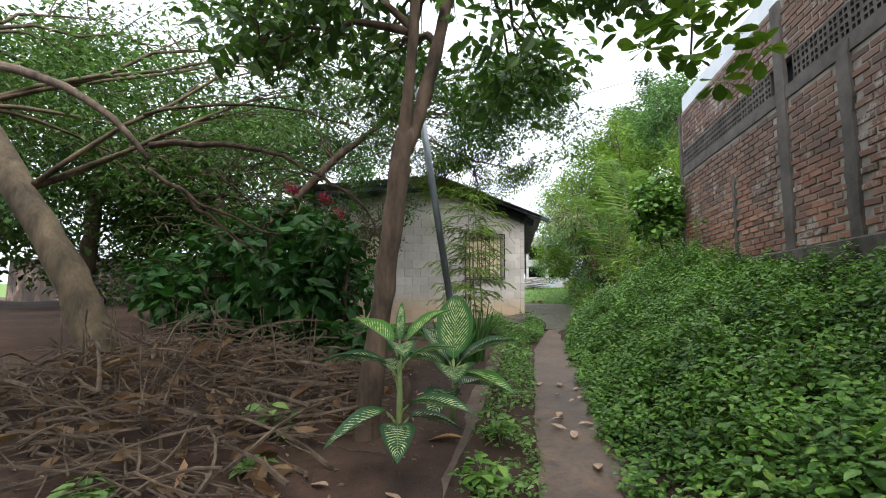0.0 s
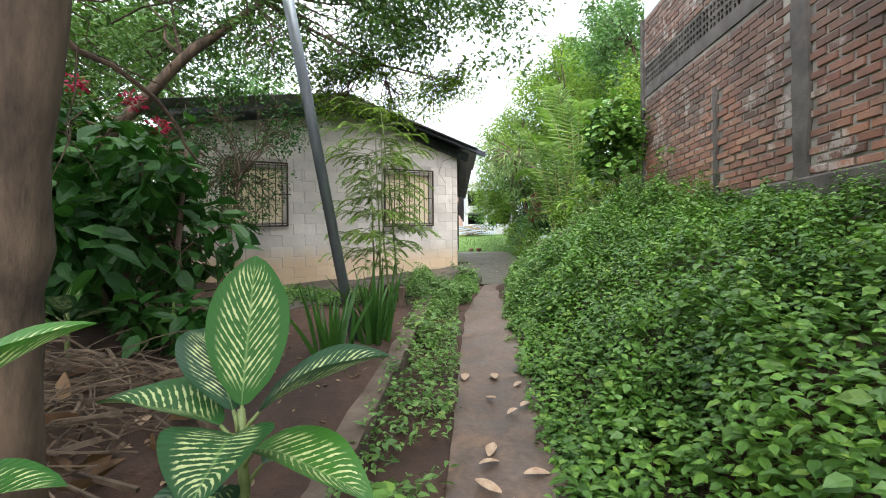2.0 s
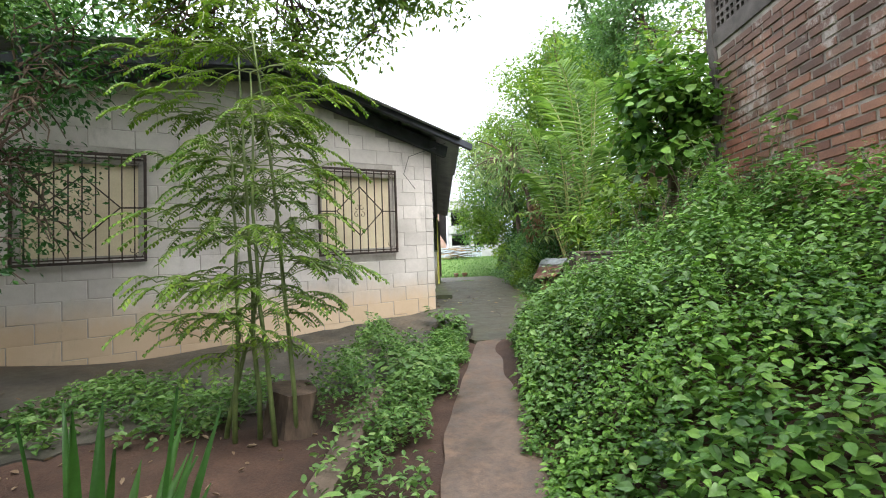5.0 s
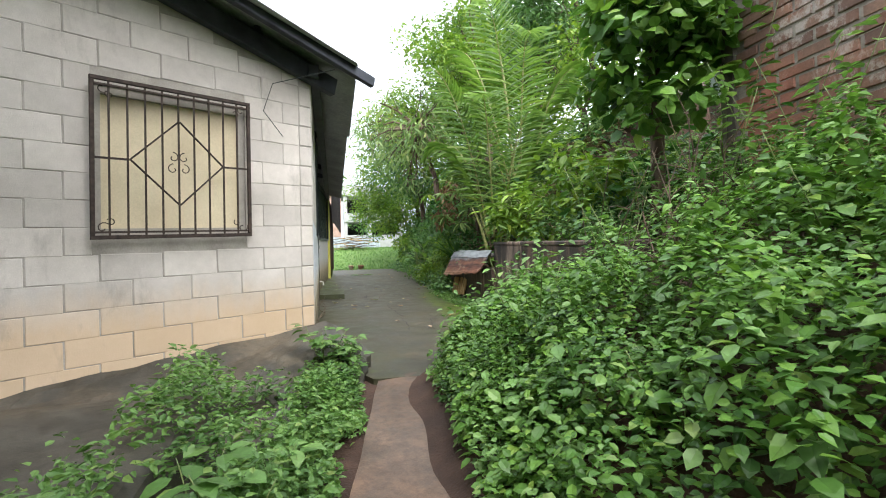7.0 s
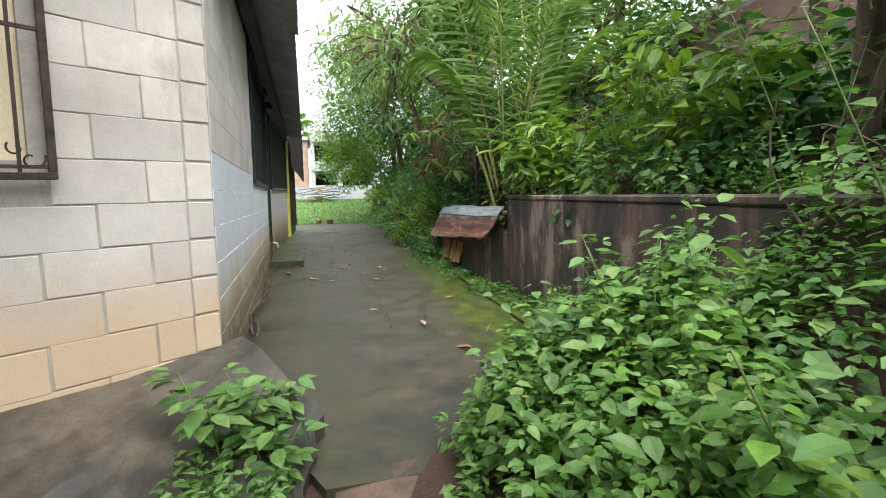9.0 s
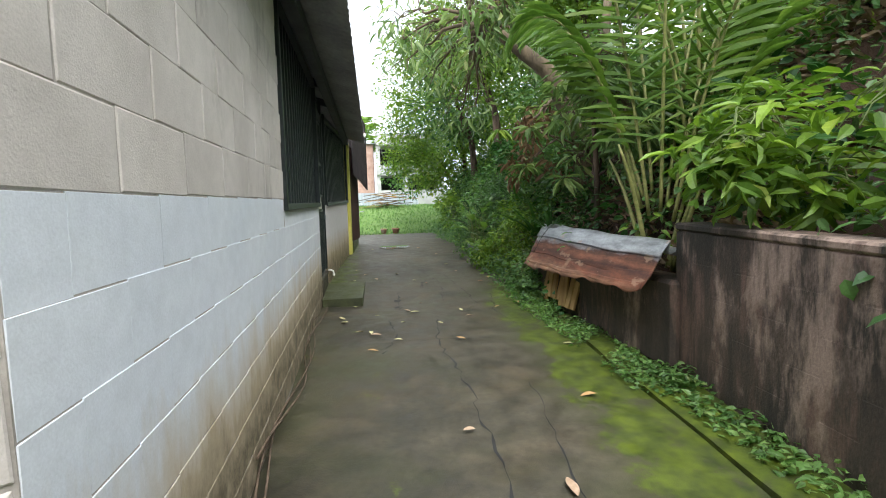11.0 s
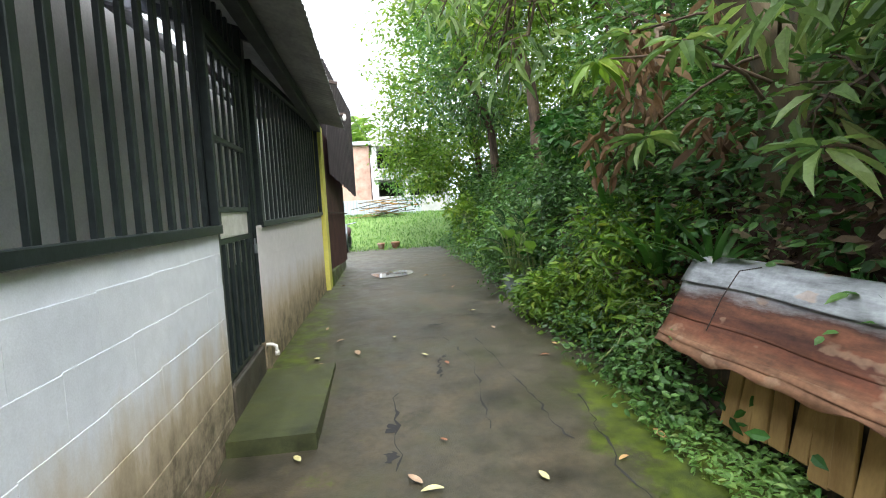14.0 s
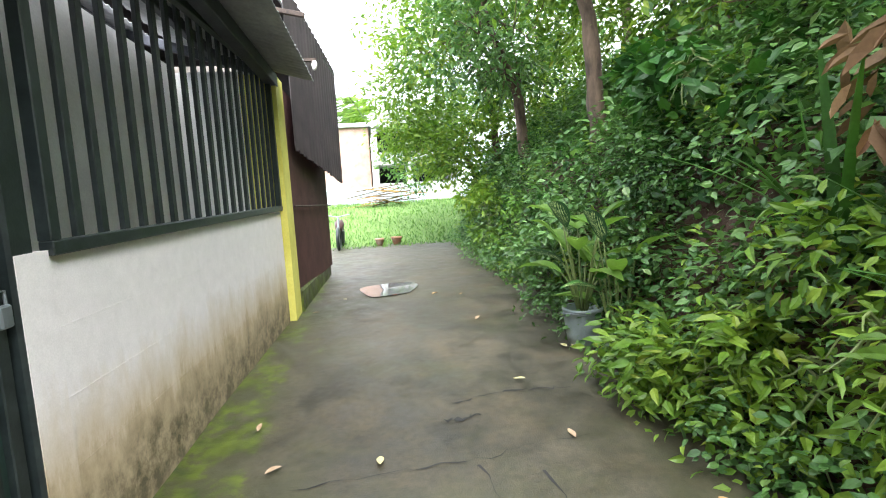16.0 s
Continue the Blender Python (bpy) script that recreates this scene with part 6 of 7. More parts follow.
sap = empty("sapling", "slender sapling with feathery pinnate leaves", "tree")
for k, (sx, sy, top) in enumerate(((-0.9, 8.0, 2.5), (-0.78, 8.06, 2.9), (-0.66, 7.98, 2.75), (-0.58, 8.1, 3.1), (-1.0, 8.1, 2.0))):
    bm = bmesh.new()
    end = (sx + rnd.uniform(-0.2, 0.35), sy + rnd.uniform(-0.2, 0.1), top)
    pts = curve_pts((sx, sy, 0.6), end, (rnd.uniform(-0.05, 0.05), 0, 0), 9, 0.012)
    tube(bm, pts, [0.016 - 0.0014 * j for j in range(9)], 7)
    part("stem", bm, M["stem"], sap, smooth=True)
    bm, geos = bmesh.new(), []
    for _ in range(26):
        p = pts[rnd.randint(3, 8)]
        a = rnd.uniform(0, 2 * math.pi)
        ln = rnd.uniform(0.25, 0.5)
        mid = p + Vector((math.cos(a), math.sin(a) * 0.8, rnd.uniform(-0.35, 0.35))) * ln
        tube(bm, curve_pts(p, mid, (0, 0, 0.04), 5), 0.004, 4)
        for q in range(3):
            b = p.lerp(mid, 0.4 + 0.3 * q)
            c = a + (q - 1) * 0.7
            pinnate(bm, b, b + Vector((math.cos(c), math.sin(c) * 0.8, -0.2)) * rnd.uniform(0.2, 0.34), 0.038, geos, 16)
    tw = tagged(part("spray", bm, M["stem"], sap), kind="stuff")
    v, q = join_geo(*geos)
    tagged(stuff_part("foliage", v, q, M["lime"], tw), kind="stuff")

stump = empty("stump", "rotten brown tree stump in the yard", "stump")
bm = bmesh.new()
tube(bm, [(-0.66, 8.22, 0.5), (-0.65, 8.22, 0.72), (-0.62, 8.2, 0.88)], [0.2, 0.15, 0.13], 14, 0.14)
part("stump_body", bm, M["bark"], stump)
bm = bmesh.new()
tube(bm, [(-0.98, 4.3, 0.35), (-1.0, 4.3, 0.5), (-1.03, 4.28, 0.58)], [0.04, 0.035, 0.03], 9, 0.1)
tagged(part("small_stump", bm, M["bark"]), "short cut stump in the soil", "stump")


def herb(base, h, n, size, leaf, label, wid=0.62, nm="weed_plant"):
    t = empty(nm, label, "plant", "broad-leaved weeds")
    b = Vector(base)
    for k in range(3):
        a = k * 2.1 + rnd.random()
        top = b + Vector((math.cos(a) * h * 0.35, math.sin(a) * h * 0.35, h * rnd.uniform(0.75, 1.05)))
        bm = bmesh.new()
        pts = curve_pts(b, top, (0, 0, 0.03), 6)
        tube(bm, pts, [0.006, 0.005, 0.004, 0.003, 0.003, 0.002], 6)
        st = part("stem", bm, M["stem"], t, smooth=True)
        pos, al, nr = [], [], []
        for j in range(n + 4):
            f = rnd.uniform(0.25, 1.03)
            c = 2.4 * j + a
            p = b.lerp(top, f)
            pos.append(p + Vector((math.cos(c), math.sin(c), 0.1)) * 0.03)
            al.append((math.cos(c), math.sin(c), rnd.uniform(-0.3, 0.25)))
            nr.append((rnd.uniform(-0.3, 0.3), rnd.uniform(-0.3, 0.3), 1))
        v, q = leaf_geo(np.array(pos), np.array(al), np.array(nr), rng.uniform(0.7, 1.25, n + 4) * size, np.full(n + 4, wid), OVATE)
        tagged(stuff_part("foliage", v, q, leaf, st), kind="stuff")
    return t


for bx, by, h, n, sz, lf in ((0.05, 9.3, 0.42, 8, 0.17, "weed"), (-0.15, 9.6, 0.35, 8, 0.15, "weed"), (0.12, 9.75, 0.3, 8, 0.13, "weed"), (0.3, 11.5, 0.5, 18, 0.13, "weed"), (0.42, 11.62, 0.44, 16, 0.12, "weed"), (0.48, 11.4, 0.34, 14, 0.1, "weed"),
                             (-0.1, 6.9, 0.36, 10, 0.12, "weed"), (-0.02, 7.25, 0.32, 10, 0.11, "weed"), (-0.22, 7.1, 0.3, 10, 0.11, "weed"), (-0.2, 3.05, 0.28, 8, 0.12, "cover"), (-0.14, 4.0, 0.24, 8, 0.11, "cover"),
                             (-0.12, 2.6, 0.2, 8, 0.1, "cover"), (-1.75, 3.3, 0.3, 6, 0.15, "weed"), (-1.6, 2.75, 0.12, 5, 0.12, "weed"), (-2.2, 2.2, 0.15, 6, 0.13, "weed"),
                             (1.55, 10.1, 0.7, 10, 0.12, "cover"), (2.0, 9.6, 0.9, 12, 0.12, "cover"), (2.3, 10.4, 1.0, 13, 0.13, "bank"), (1.75, 10.9, 0.6, 10, 0.12, "weed"), (2.6, 10.0, 1.2, 14, 0.14, "bank"),
                             (2.9, 8.9, 0.8, 12, 0.1, "cover"), (3.2, 9.6, 1.1, 14, 0.12, "dark"), (2.15, 11.4, 0.8, 12, 0.13, "weed"), (2.5, 11.9, 0.9, 12, 0.14, "bank"), (1.5, 2.6, 0.5, 8, 0.12, "cover"), (1.9, 3.6, 0.4, 8, 0.1, "weed")):
    herb((bx, by, float(land(bx, by)) - 0.02), h, n + (8 if bx > 1 else 0), sz * (0.6 if bx > 1 else 0.85), M[lf], "broad-leaved green weed growing by the path")

bm = bmesh.new()
for k in range(70):
    x, y = rnd.uniform(2.2, 3.4), rnd.uniform(9.7, 11.0)
    z = float(land(x, y))
    stick(bm, (x, y, z + rnd.uniform(0, 0.4)), (x + rnd.uniform(-0.5, 0.4), y + rnd.uniform(-0.5, 0.3), z + rnd.uniform(0.3, 1.1)), rnd.uniform(0.003, 0.008), 0.12, 4)
tagged(part("bare_stems", bm, M["twig"]), "tangle of thin bare grey stems among the weeds", "stems", kind="stuff")
for bx, by, h, n, sz, lf in ((3.3, 10.6, 1.5, 20, 0.13, "cover"), (3.45, 10.2, 1.3, 18, 0.12, "weed"), (3.1, 9.2, 0.9, 14, 0.13, "weed"), (2.7, 9.3, 0.8, 14, 0.15, "weed"), (3.3, 9.9, 1.2, 16, 0.15, "weed"), (2.4, 8.9, 0.7, 12, 0.13, "cover"),
                             (1.35, 9.6, 0.35, 10, 0.12, "weed"), (1.6, 9.0, 0.5, 12, 0.12, "weed"), (1.9, 8.3, 0.5, 12, 0.11, "cover"), (2.9, 11.2, 1.0, 16, 0.14, "bank"), (3.3, 8.3, 0.7, 12, 0.1, "cover"), (3.0, 7.6, 0.5, 12, 0.09, "cover"), (2.5, 7.4, 0.4, 10, 0.1, "weed")):
    herb((bx, by, float(land(bx, by)) - 0.02), h, n + 6, 0.72 * sz, M[lf], "tall broad-leaved weed on the overgrown bank")

# ---- tin sheet, boards and things along the drive ----
def rust_material():
    m, n, l, p = mat("rusted_tin")
    x, y, z = axes(n, l)
    f = noise_node(n, l, 5.5, 6, 0.7, stretch=(1, 0.3, 1.6))
    fine = noise_node(n, l, 40, 4)
    hi = maths(n, l, "ADD", maths(n, l, "MULTIPLY", maths(n, l, "SUBTRACT", z, 1.43), 2.6), maths(n, l, "MULTIPLY", f, 0.45))
    # rust to zinc by height; the alternating dark bands also paint ridge shading
    col = ramp(n, l, hi, [(0.02, (0.24, 0.12, 0.065)), (0.16, (0.17, 0.055, 0.026)), (0.36, (0.065, 0.022, 0.013)), (0.5, (0.2, 0.075, 0.038)), (0.6, (0.08, 0.03, 0.018)), (0.74, (0.3, 0.31, 0.32))])
    # lengthwise rust streaks, which also put the ridges' light and dark into the colour
    col = mix(n, l, 0.75, col, ramp(n, l, noise_node(n, l, 9.0, 5, 0.65, stretch=(1.4, 0.35, 2.0)), [(0.32, grey(0.35)), (0.68, grey(1.6))]), "MULTIPLY")
    pale = ramp(n, l, noise_node(n, l, 7.5, 3, 0.5, stretch=(1, 0.6, 1.3)), [(0.63, grey(0)), (0.67, grey(1))])
    col = mix(n, l, maths(n, l, "MULTIPLY", pale, 0.5), col, (0.4, 0.26, 0.17))
    col = mix(n, l, 0.35, col, ramp(n, l, fine, [(0.3, grey(0.6)), (0.7, grey(1.3))]), "MULTIPLY")
    l.new(col, p.inputs["Base Color"])
    l.new(ramp(n, l, hi, [(0.6, grey(0.75)), (0.78, grey(0.4))]), p.inputs["Roughness"])
    l.new(ramp(n, l, hi, [(0.68, grey(0.0)), (0.78, grey(0.5))]), p.inputs["Metallic"])
    bump(n, l, p, fine, 0.3, 0.004)
    return m


M["tin"] = rust_material()
M["plank"] = plain("weathered_plank", (0.22, 0.12, 0.04), (0.5, 0.32, 0.12), 5.0, 0.75, 0, 0.3, (1, 1, 0.2))
tin = empty("tin_sheet", "bent rusty corrugated tin sheet covering old boards", "metal sheet")
bm = bmesh.new()
grid = []
NY, NA = 60, 56
for i in range(NY + 1):
    f = i / NY
    y = 17.22 - 2.75 * f
    xb, zb = 2.86 - 0.08 * f, 1.69 - 0.06 * f
    row = []
    for j in range(NA + 1):
        a = j / NA
        rip = 0.038 * math.sin(2 * math.pi * a * 4.5)
        dent = 0.012 * math.sin(5 * f + 3 * a) + 0.008 * math.sin(17 * f - 4 * a)
        px = xb + 0.1 - 0.1 * a - 0.3 * a ** 0.7 + rip * 0.7 + dent
        pz = zb - 0.02 + 0.09 * math.sin(math.pi * min(a * 1.6, 1.0)) - (0.4 - 0.16 * f) * max(0.0, a - 0.25) / 0.75 + rip + dent * 0.5
        if j == NA:
            pz += 0.01 * math.sin(31 * f) + 0.01 * math.sin(57 * f + 1)
        row.append(bm.verts.new((px, y + (0.05 * a if i == 0 else 0), pz)))
    grid.append(row)
for a, b in zip(grid, grid[1:]):
    for j in range(NA):
        bm.faces.new((a[j], b[j], b[j + 1], a[j + 1]))
ob = part("sheet", bm, M["tin"], tin, smooth=True)
ob.modifiers.new("thickness", "SOLIDIFY").thickness = 0.004
bm = bmesh.new()
tube(bm, [(2.84, 16.72, 1.76), (2.7, 16.72, 1.75), (2.6, 16.72, 1.62), (2.52, 16.73, 1.46)], 0.003, 6)
part("tie_wire", bm, M["rusty"], tin, "thin dark tie wire")
boards = empty("board_stack", "orange weathered boards standing under the tin sheet", "boards")
for k in range(9):
    y = 16.75 - 0.1 * k
    bm = bmesh.new()
    m = pose(2.66 + rnd.uniform(-0.015, 0.015), y, 0.98, 0, 12 + rnd.uniform(-4, 4), rnd.uniform(-4, 4))
    box(bm, (-0.012, -0.046, -0.04 + rnd.uniform(-0.03, 0.03)), (0.012, 0.046, 0.27), m, 0.004)
    part("board", bm, M["plank"], boards)
bm = bmesh.new()
box(bm, (2.72, 14.4, 0.8), (3.0, 17.2, 1.45), None, 0.03)
part("backing_block", bm, M["stained"], boards)

bucket = empty("plant_bucket", "dented grey-green plastic bucket holding a leafy plant", "bucket")
BK = Vector((2.56, 20.25, float(level(20.25)) + 0.01))
bm = bmesh.new()
prof = [(0.0, 0.0), (0.115, 0.0), (0.13, 0.1), (0.14, 0.2), (0.148, 0.27), (0.155, 0.272), (0.155, 0.295), (0.14, 0.295), (0.13, 0.26), (0.0, 0.25)]
rings = []
for r, z in prof:
    rings.append([bm.verts.new(BK + Vector((max(r, 0.001) * math.cos(2 * math.pi * k / 20), max(r, 0.001) * math.sin(2 * math.pi * k / 20), z))) for k in range(20)])
for a, b in zip(rings, rings[1:]):
    for k in range(20):
        bm.faces.new((a[k], a[(k + 1) % 20], b[(k + 1) % 20], b[k]))
M["bucket"] = plain("bucket_plastic", (0.12, 0.15, 0.15), (0.26, 0.31, 0.31), 5.0, 0.45, 0, 0.1)
part("pail", bm, M["bucket"], bucket, smooth=True)
bm = bmesh.new()
tube(bm, [BK + Vector((0.158 * math.cos(a), 0.158 * math.sin(a), 0.27 - 0.09 * math.sin(a / 2 + 1.2) ** 2)) for a in [k * math.pi / 9 + 2.6 for k in range(10)]], 0.004, 6)
part("handle", bm, M["pipe"], bucket)
for i in range(2):
    pl = empty("potted_plant" if i == 0 else "croton_plant", "bright broad-leaved plant growing from the bucket" if i == 0 else "tall leafy plant with pale-veined leaves beside the bucket", "plant")
    ctr = BK + Vector((0.0, 0, 0.25)) if i == 0 else Vector((2.75, 20.05, float(land(2.75, 20.05))))
    for k in range(15):
        a = 2.4 * k
        h = (0.15 + 0.5 * k / 15) * (1.0 if i == 0 else 1.35)
        st = ctr + Vector((0, 0, h * 0.6))
        bm = bmesh.new()
        tip = ctr + Vector((math.cos(a) * 0.16, math.sin(a) * 0.16, h + 0.12))
        tube(bm, curve_pts(ctr + Vector((math.cos(a) * 0.03, math.sin(a) * 0.03, 0)), tip, (0, 0, 0.05), 6), [0.01, 0.009, 0.008, 0.007, 0.006, 0.004], 6)
        part("leaf_stalk", bm, M["stem"], pl, smooth=True)
        broad_leaf("leaf", tip, a, 0.75 - 0.3 * (k % 3) + 0.4 * k / 15, rnd.uniform(0.32, 0.46), rnd.uniform(0.12, 0.18), rnd.uniform(0.2, 0.45), M["palm"] if k % 4 else M["variegated"], pl)

# whorls of long mango leaves reaching over the tin sheet
reach = empty("mango_branch", "low mango branches with whorls of long glossy leaves", "branch")
for a, c, kd in (((3.15, 17.0, 2.75), (2.3, 17.35, 3.0), "lime"), ((3.15, 17.0, 2.6), (2.55, 16.9, 2.95), "mango"), ((3.1, 16.3, 2.1), (2.72, 16.3, 2.3), "mango"), 
                 ((3.1, 17.0, 2.9), (2.7, 17.5, 2.55), "mango"), ((3.2, 17.0, 3.0), (2.75, 16.6, 3.35), "mango"), ((3.0, 16.1, 2.9), (2.6, 15.6, 3.2), "mango"),
                 ((3.0, 15.6, 2.4), (2.75, 15.2, 2.6), "mango"), ((3.4, 17.2, 3.2), (2.9, 18.0, 3.4), "mango")):
    bm = bmesh.new()
    tube(bm, curve_pts(a, c, (0, 0, 0.07), 7, 0.01), [0.012, 0.011, 0.01, 0.009, 0.008, 0.007, 0.005], 6)
    twig = part("branch_wood", bm, M["bark"], reach, smooth=True)
    n = 15
    g = np.arange(n) * 2.4
    al = np.stack([np.cos(g), np.sin(g), rng.uniform(-0.9, 0.35, n)], 1)
    v, q = leaf_geo(np.array(c) + al * 0.015, al, np.stack([rng.normal(0, 0.3, n), rng.normal(0, 0.3, n), np.ones(n)], 1), rng.uniform(0.17, 0.3, n), np.full(n, 0.24), LANCE)
    stuff_part("leaf_whorl", v, q, M[kd], twig)

# leafy shrubs at the edge of the drive
for c, e, nb, per, sz, w, lm, kd in (((2.72, 19.2, 1.3), (0.34, 0.5, 0.4), 20, 170, 0.092, 0.4, "lime", LANCE), ((2.9, 18.3, 1.6), (0.4, 0.6, 0.5), 20, 160, 0.09, 0.35, "lime", LANCE), ((2.75, 17.75, 1.1), (0.3, 0.4, 0.25), 10, 70, 0.07, 0.5, "weed", OVATE),
                                     ((2.95, 21.5, 1.7), (0.45, 0.8, 0.6), 18, 150, 0.08, 0.5, "bank", OVATE), ((3.0, 23.3, 1.8), (0.4, 0.9, 0.7), 18, 130, 0.075, 0.55, "cover", OVATE), ((3.0, 25.5, 2.0), (0.5, 1.0, 0.9), 18, 90, 0.14, 0.5, "lime", RHOMB),
                                     ((3.1, 12.6, 2.5), (0.35, 0.9, 0.4), 14, 60, 0.15, 0.42, "lime", OVATE), ((3.0, 13.9, 2.3), (0.3, 0.5, 0.3), 12, 60, 0.18, 0.3, "lime", LANCE),
                                     ((3.3, 19.9, 2.7), (0.5, 0.7, 0.6), 16, 80, 0.13, 0.6, "dark", OVATE)):
    cs, rs = blobs(nb, c, e, 0.18, 0.34)
    b = float(land(c[0] + 0.2, c[1]))
    tree("shrub" if c[2] < 3.2 else "overhanging_branch", "leafy green shrub growing on the bank edge", [([(c[0] + 0.25, c[1], b - 0.05), (c[0] + 0.1, c[1], (b + c[2]) / 2), (c[0], c[1], c[2])], [0.025, 0.02, 0.01])],
         cs, rs, per, sz, w, kd, M[lm], M["stem"], 5, 0.8, -0.3, limb_r=0.01)

dead = empty("dead_branch", "broken dead branch hung with shrivelled brown leaves", "branch")
bm = bmesh.new()
tube(bm, curve_pts((3.6, 18.6, 3.7), (2.75, 17.55, 3.05), (0, 0, 0.1), 8, 0.03), [0.03, 0.028, 0.025, 0.022, 0.02, 0.016, 0.012, 0.008], 7)
tube(bm, curve_pts((3.2, 18.1, 3.45), (2.8, 18.2, 2.45), (0.1, 0, 0.1), 8, 0.03), [0.02, 0.018, 0.015, 0.013, 0.011, 0.01, 0.008, 0.005], 6)
part("branch_wood", bm, M["twig"], dead, smooth=True)
v, q = join_geo(*clumps([(2.9, 17.9, 2.95), (3.1, 18.1, 3.3), (2.8, 18.15, 2.6), (2.75, 17.6, 3.1), (3.3, 17.4, 3.3), (3.0, 17.2, 2.6)], [0.3, 0.3, 0.25, 0.2, 0.3, 0.2], [60, 60, 55, 40, 50, 30], 0.15, 0.35, CURL, 1.1, -1.2, 0.2))
tagged(stuff_part("dead_foliage", v, q, M["dryleaf"], dead), kind="stuff")

# spray of large round leaves hanging over the path
spray = empty("almond_branch", "hanging branch of large rounded green leaves", "branch")
bm = bmesh.new()
tube(bm, curve_pts((2.2, 3.6, 4.6), (1.0, 2.75, 2.72), (-0.2, 0, 0.25), 9, 0.02), [0.022, 0.02, 0.018, 0.016, 0.014, 0.012, 0.01, 0.008, 0.006], 7)
part("branch_wood", bm, M["bark"], spray, smooth=True)
tips = [(1.0, 2.75, 2.72), (1.15, 2.75, 2.55), (0.85, 2.8, 2.95), (1.25, 2.85, 2.9), (1.05, 2.9, 3.15), (1.35, 2.7, 3.15), (0.75, 2.7, 2.75), (1.5, 3.0, 3.3), (0.95, 2.7, 2.88), (1.4, 2.8, 2.75), (1.15, 2.7, 3.0)]
for c in tips:
    n = 15
    a = np.arange(n) * 2.4
    al = np.stack([np.cos(a), np.sin(a), rng.uniform(-0.8, 0.5, n)], 1)
    q0 = np.array(c) + al * rng.uniform(0.01, 0.07, (n, 1))
    v, q = leaf_geo(q0, al, np.stack([rng.normal(0, 0.4, n), rng.normal(0, 0.4, n), np.ones(n)], 1), rng.uniform(0.07, 0.13, n), np.full(n, 0.7), ROUND)
    stuff_part("leaf_whorl", v, q, M["lime"], spray)

# ---- beyond the end of the drive ----
far_house = empty("brick_house", "pale red brick building with a flat top far off", "house")
bm = bmesh.new()
box(bm, (-4.6, 41, 1.5), (0.55, 45, 6.3), None, 0.03)
part("brick_face", bm, M["brickfar"], far_house)
bm = bmesh.new()
box(bm, (-4.7, 40.8, 6.3), (0.7, 45, 6.5), None, 0.02)
part("roof_edge", bm, M["zinc"], far_house)
grey_house = empty("concrete_house", "grey two-storey concrete building with dark openings", "house")
bm = bmesh.new()
for lo, hi in (((0.7, 40, 1.5), (4.8, 44, 3.4)), ((0.7, 40, 4.3), (4.8, 44, 4.9)), ((0.7, 40, 6.1), (4.8, 44, 6.8)), ((0.7, 40.1, 3.4), (0.95, 44, 6.1)), ((2.3, 40.1, 3.4), (2.6, 44, 6.1)), ((4.4, 40.1, 3.4), (4.8, 44, 6.1)), ((0.95, 42, 3.4), (4.4, 44, 6.1))):
    box(bm, lo, hi, None, 0.01)
part("concrete_frame", bm, M["greyfar"], grey_house)
# near-black sheets over the solid body paint the shade inside the rooms
for lo, hi in (((0.95, 41.9, 3.4), (2.3, 41.99, 4.3)), ((2.6, 41.9, 3.4), (4.4, 41.99, 4.3)), ((0.95, 41.9, 4.9), (2.3, 41.99, 6.1)), ((2.6, 41.9, 4.9), (4.4, 41.99, 6.1))):
    bm = bmesh.new()
    box(bm, lo, hi)
    part("opening", bm, M["gap_dark"], grey_house)
fence = empty("tin_fence", "pale corrugated zinc fence beyond the grass", "fence")
for k in range(6):
    bm = bmesh.new()
    corrugated(bm, (-2.6 + 0.92 * k, 37.5 + 0.02 * (k % 2), 3.15), (1, 0, 0), (0, 0, -1), 0.95, 1.0, 0.15, 0.02, per=4, rows=1)
    ob = part("zinc_panel", bm, M["zinc"], fence)
    ob.modifiers.new("thickness", "SOLIDIFY").thickness = 0.005
pile = empty("plank_pile", "loose heap of weathered planks on the grass", "planks")
for k in range(16):
    bm = bmesh.new()
    m = pose(1.2 + rnd.uniform(-0.8, 0.8), 35.6 + rnd.uniform(-0.4, 0.3), 2.35 + 0.045 * k, rnd.uniform(-4, 4), rnd.uniform(-12, 12), rnd.uniform(-30, 30))
    box(bm, (-0.9, -0.06, -0.015), (0.9, 0.06, 0.015), m)
    part("plank", bm, M["twig"] if k % 2 else M["plank"], pile)
for k, (px, py, r) in enumerate(((0.9, 29.2, 0.11), (1.35, 29.3, 0.13))):
    pot = empty("flower_pot", "small terracotta pot at the end of the drive", "pot", "terracotta pots")
    bm = bmesh.new()
    z = float(land(px, py))
    tube(bm, [(px, py, z), (px, py, z + 0.17), (px, py, z + 0.18), (px, py, z + 0.22)], [r * 0.7, r, r * 1.12, r * 1.12], 16)
    part("pot_body", bm, M["brick"], pot, smooth=True)
moto = empty("motorcycle", "dark parked motorcycle at the end of the drive", "motorcycle")
for yy in (28.75, 29.85):
    bm = bmesh.new()
    pts = [Vector((-0.1, yy + 0.26 * math.cos(k * math.pi / 8), 1.5 + 0.26 * math.sin(k * math.pi / 8))) for k in range(17)]
    tube(bm, pts, 0.045, 8, cap=False)
    part("wheel", bm, M["bars"], moto, smooth=True)
bm = bmesh.new()
tube(bm, [(-0.1, 28.95, 1.72), (-0.1, 29.2, 1.86), (-0.1, 29.5, 1.84), (-0.1, 29.75, 1.9)], [0.08, 0.13, 0.1, 0.07], 10)
part("seat_and_tank", bm, M["brown_sheet"], moto, smooth=True)
bm = bmesh.new()
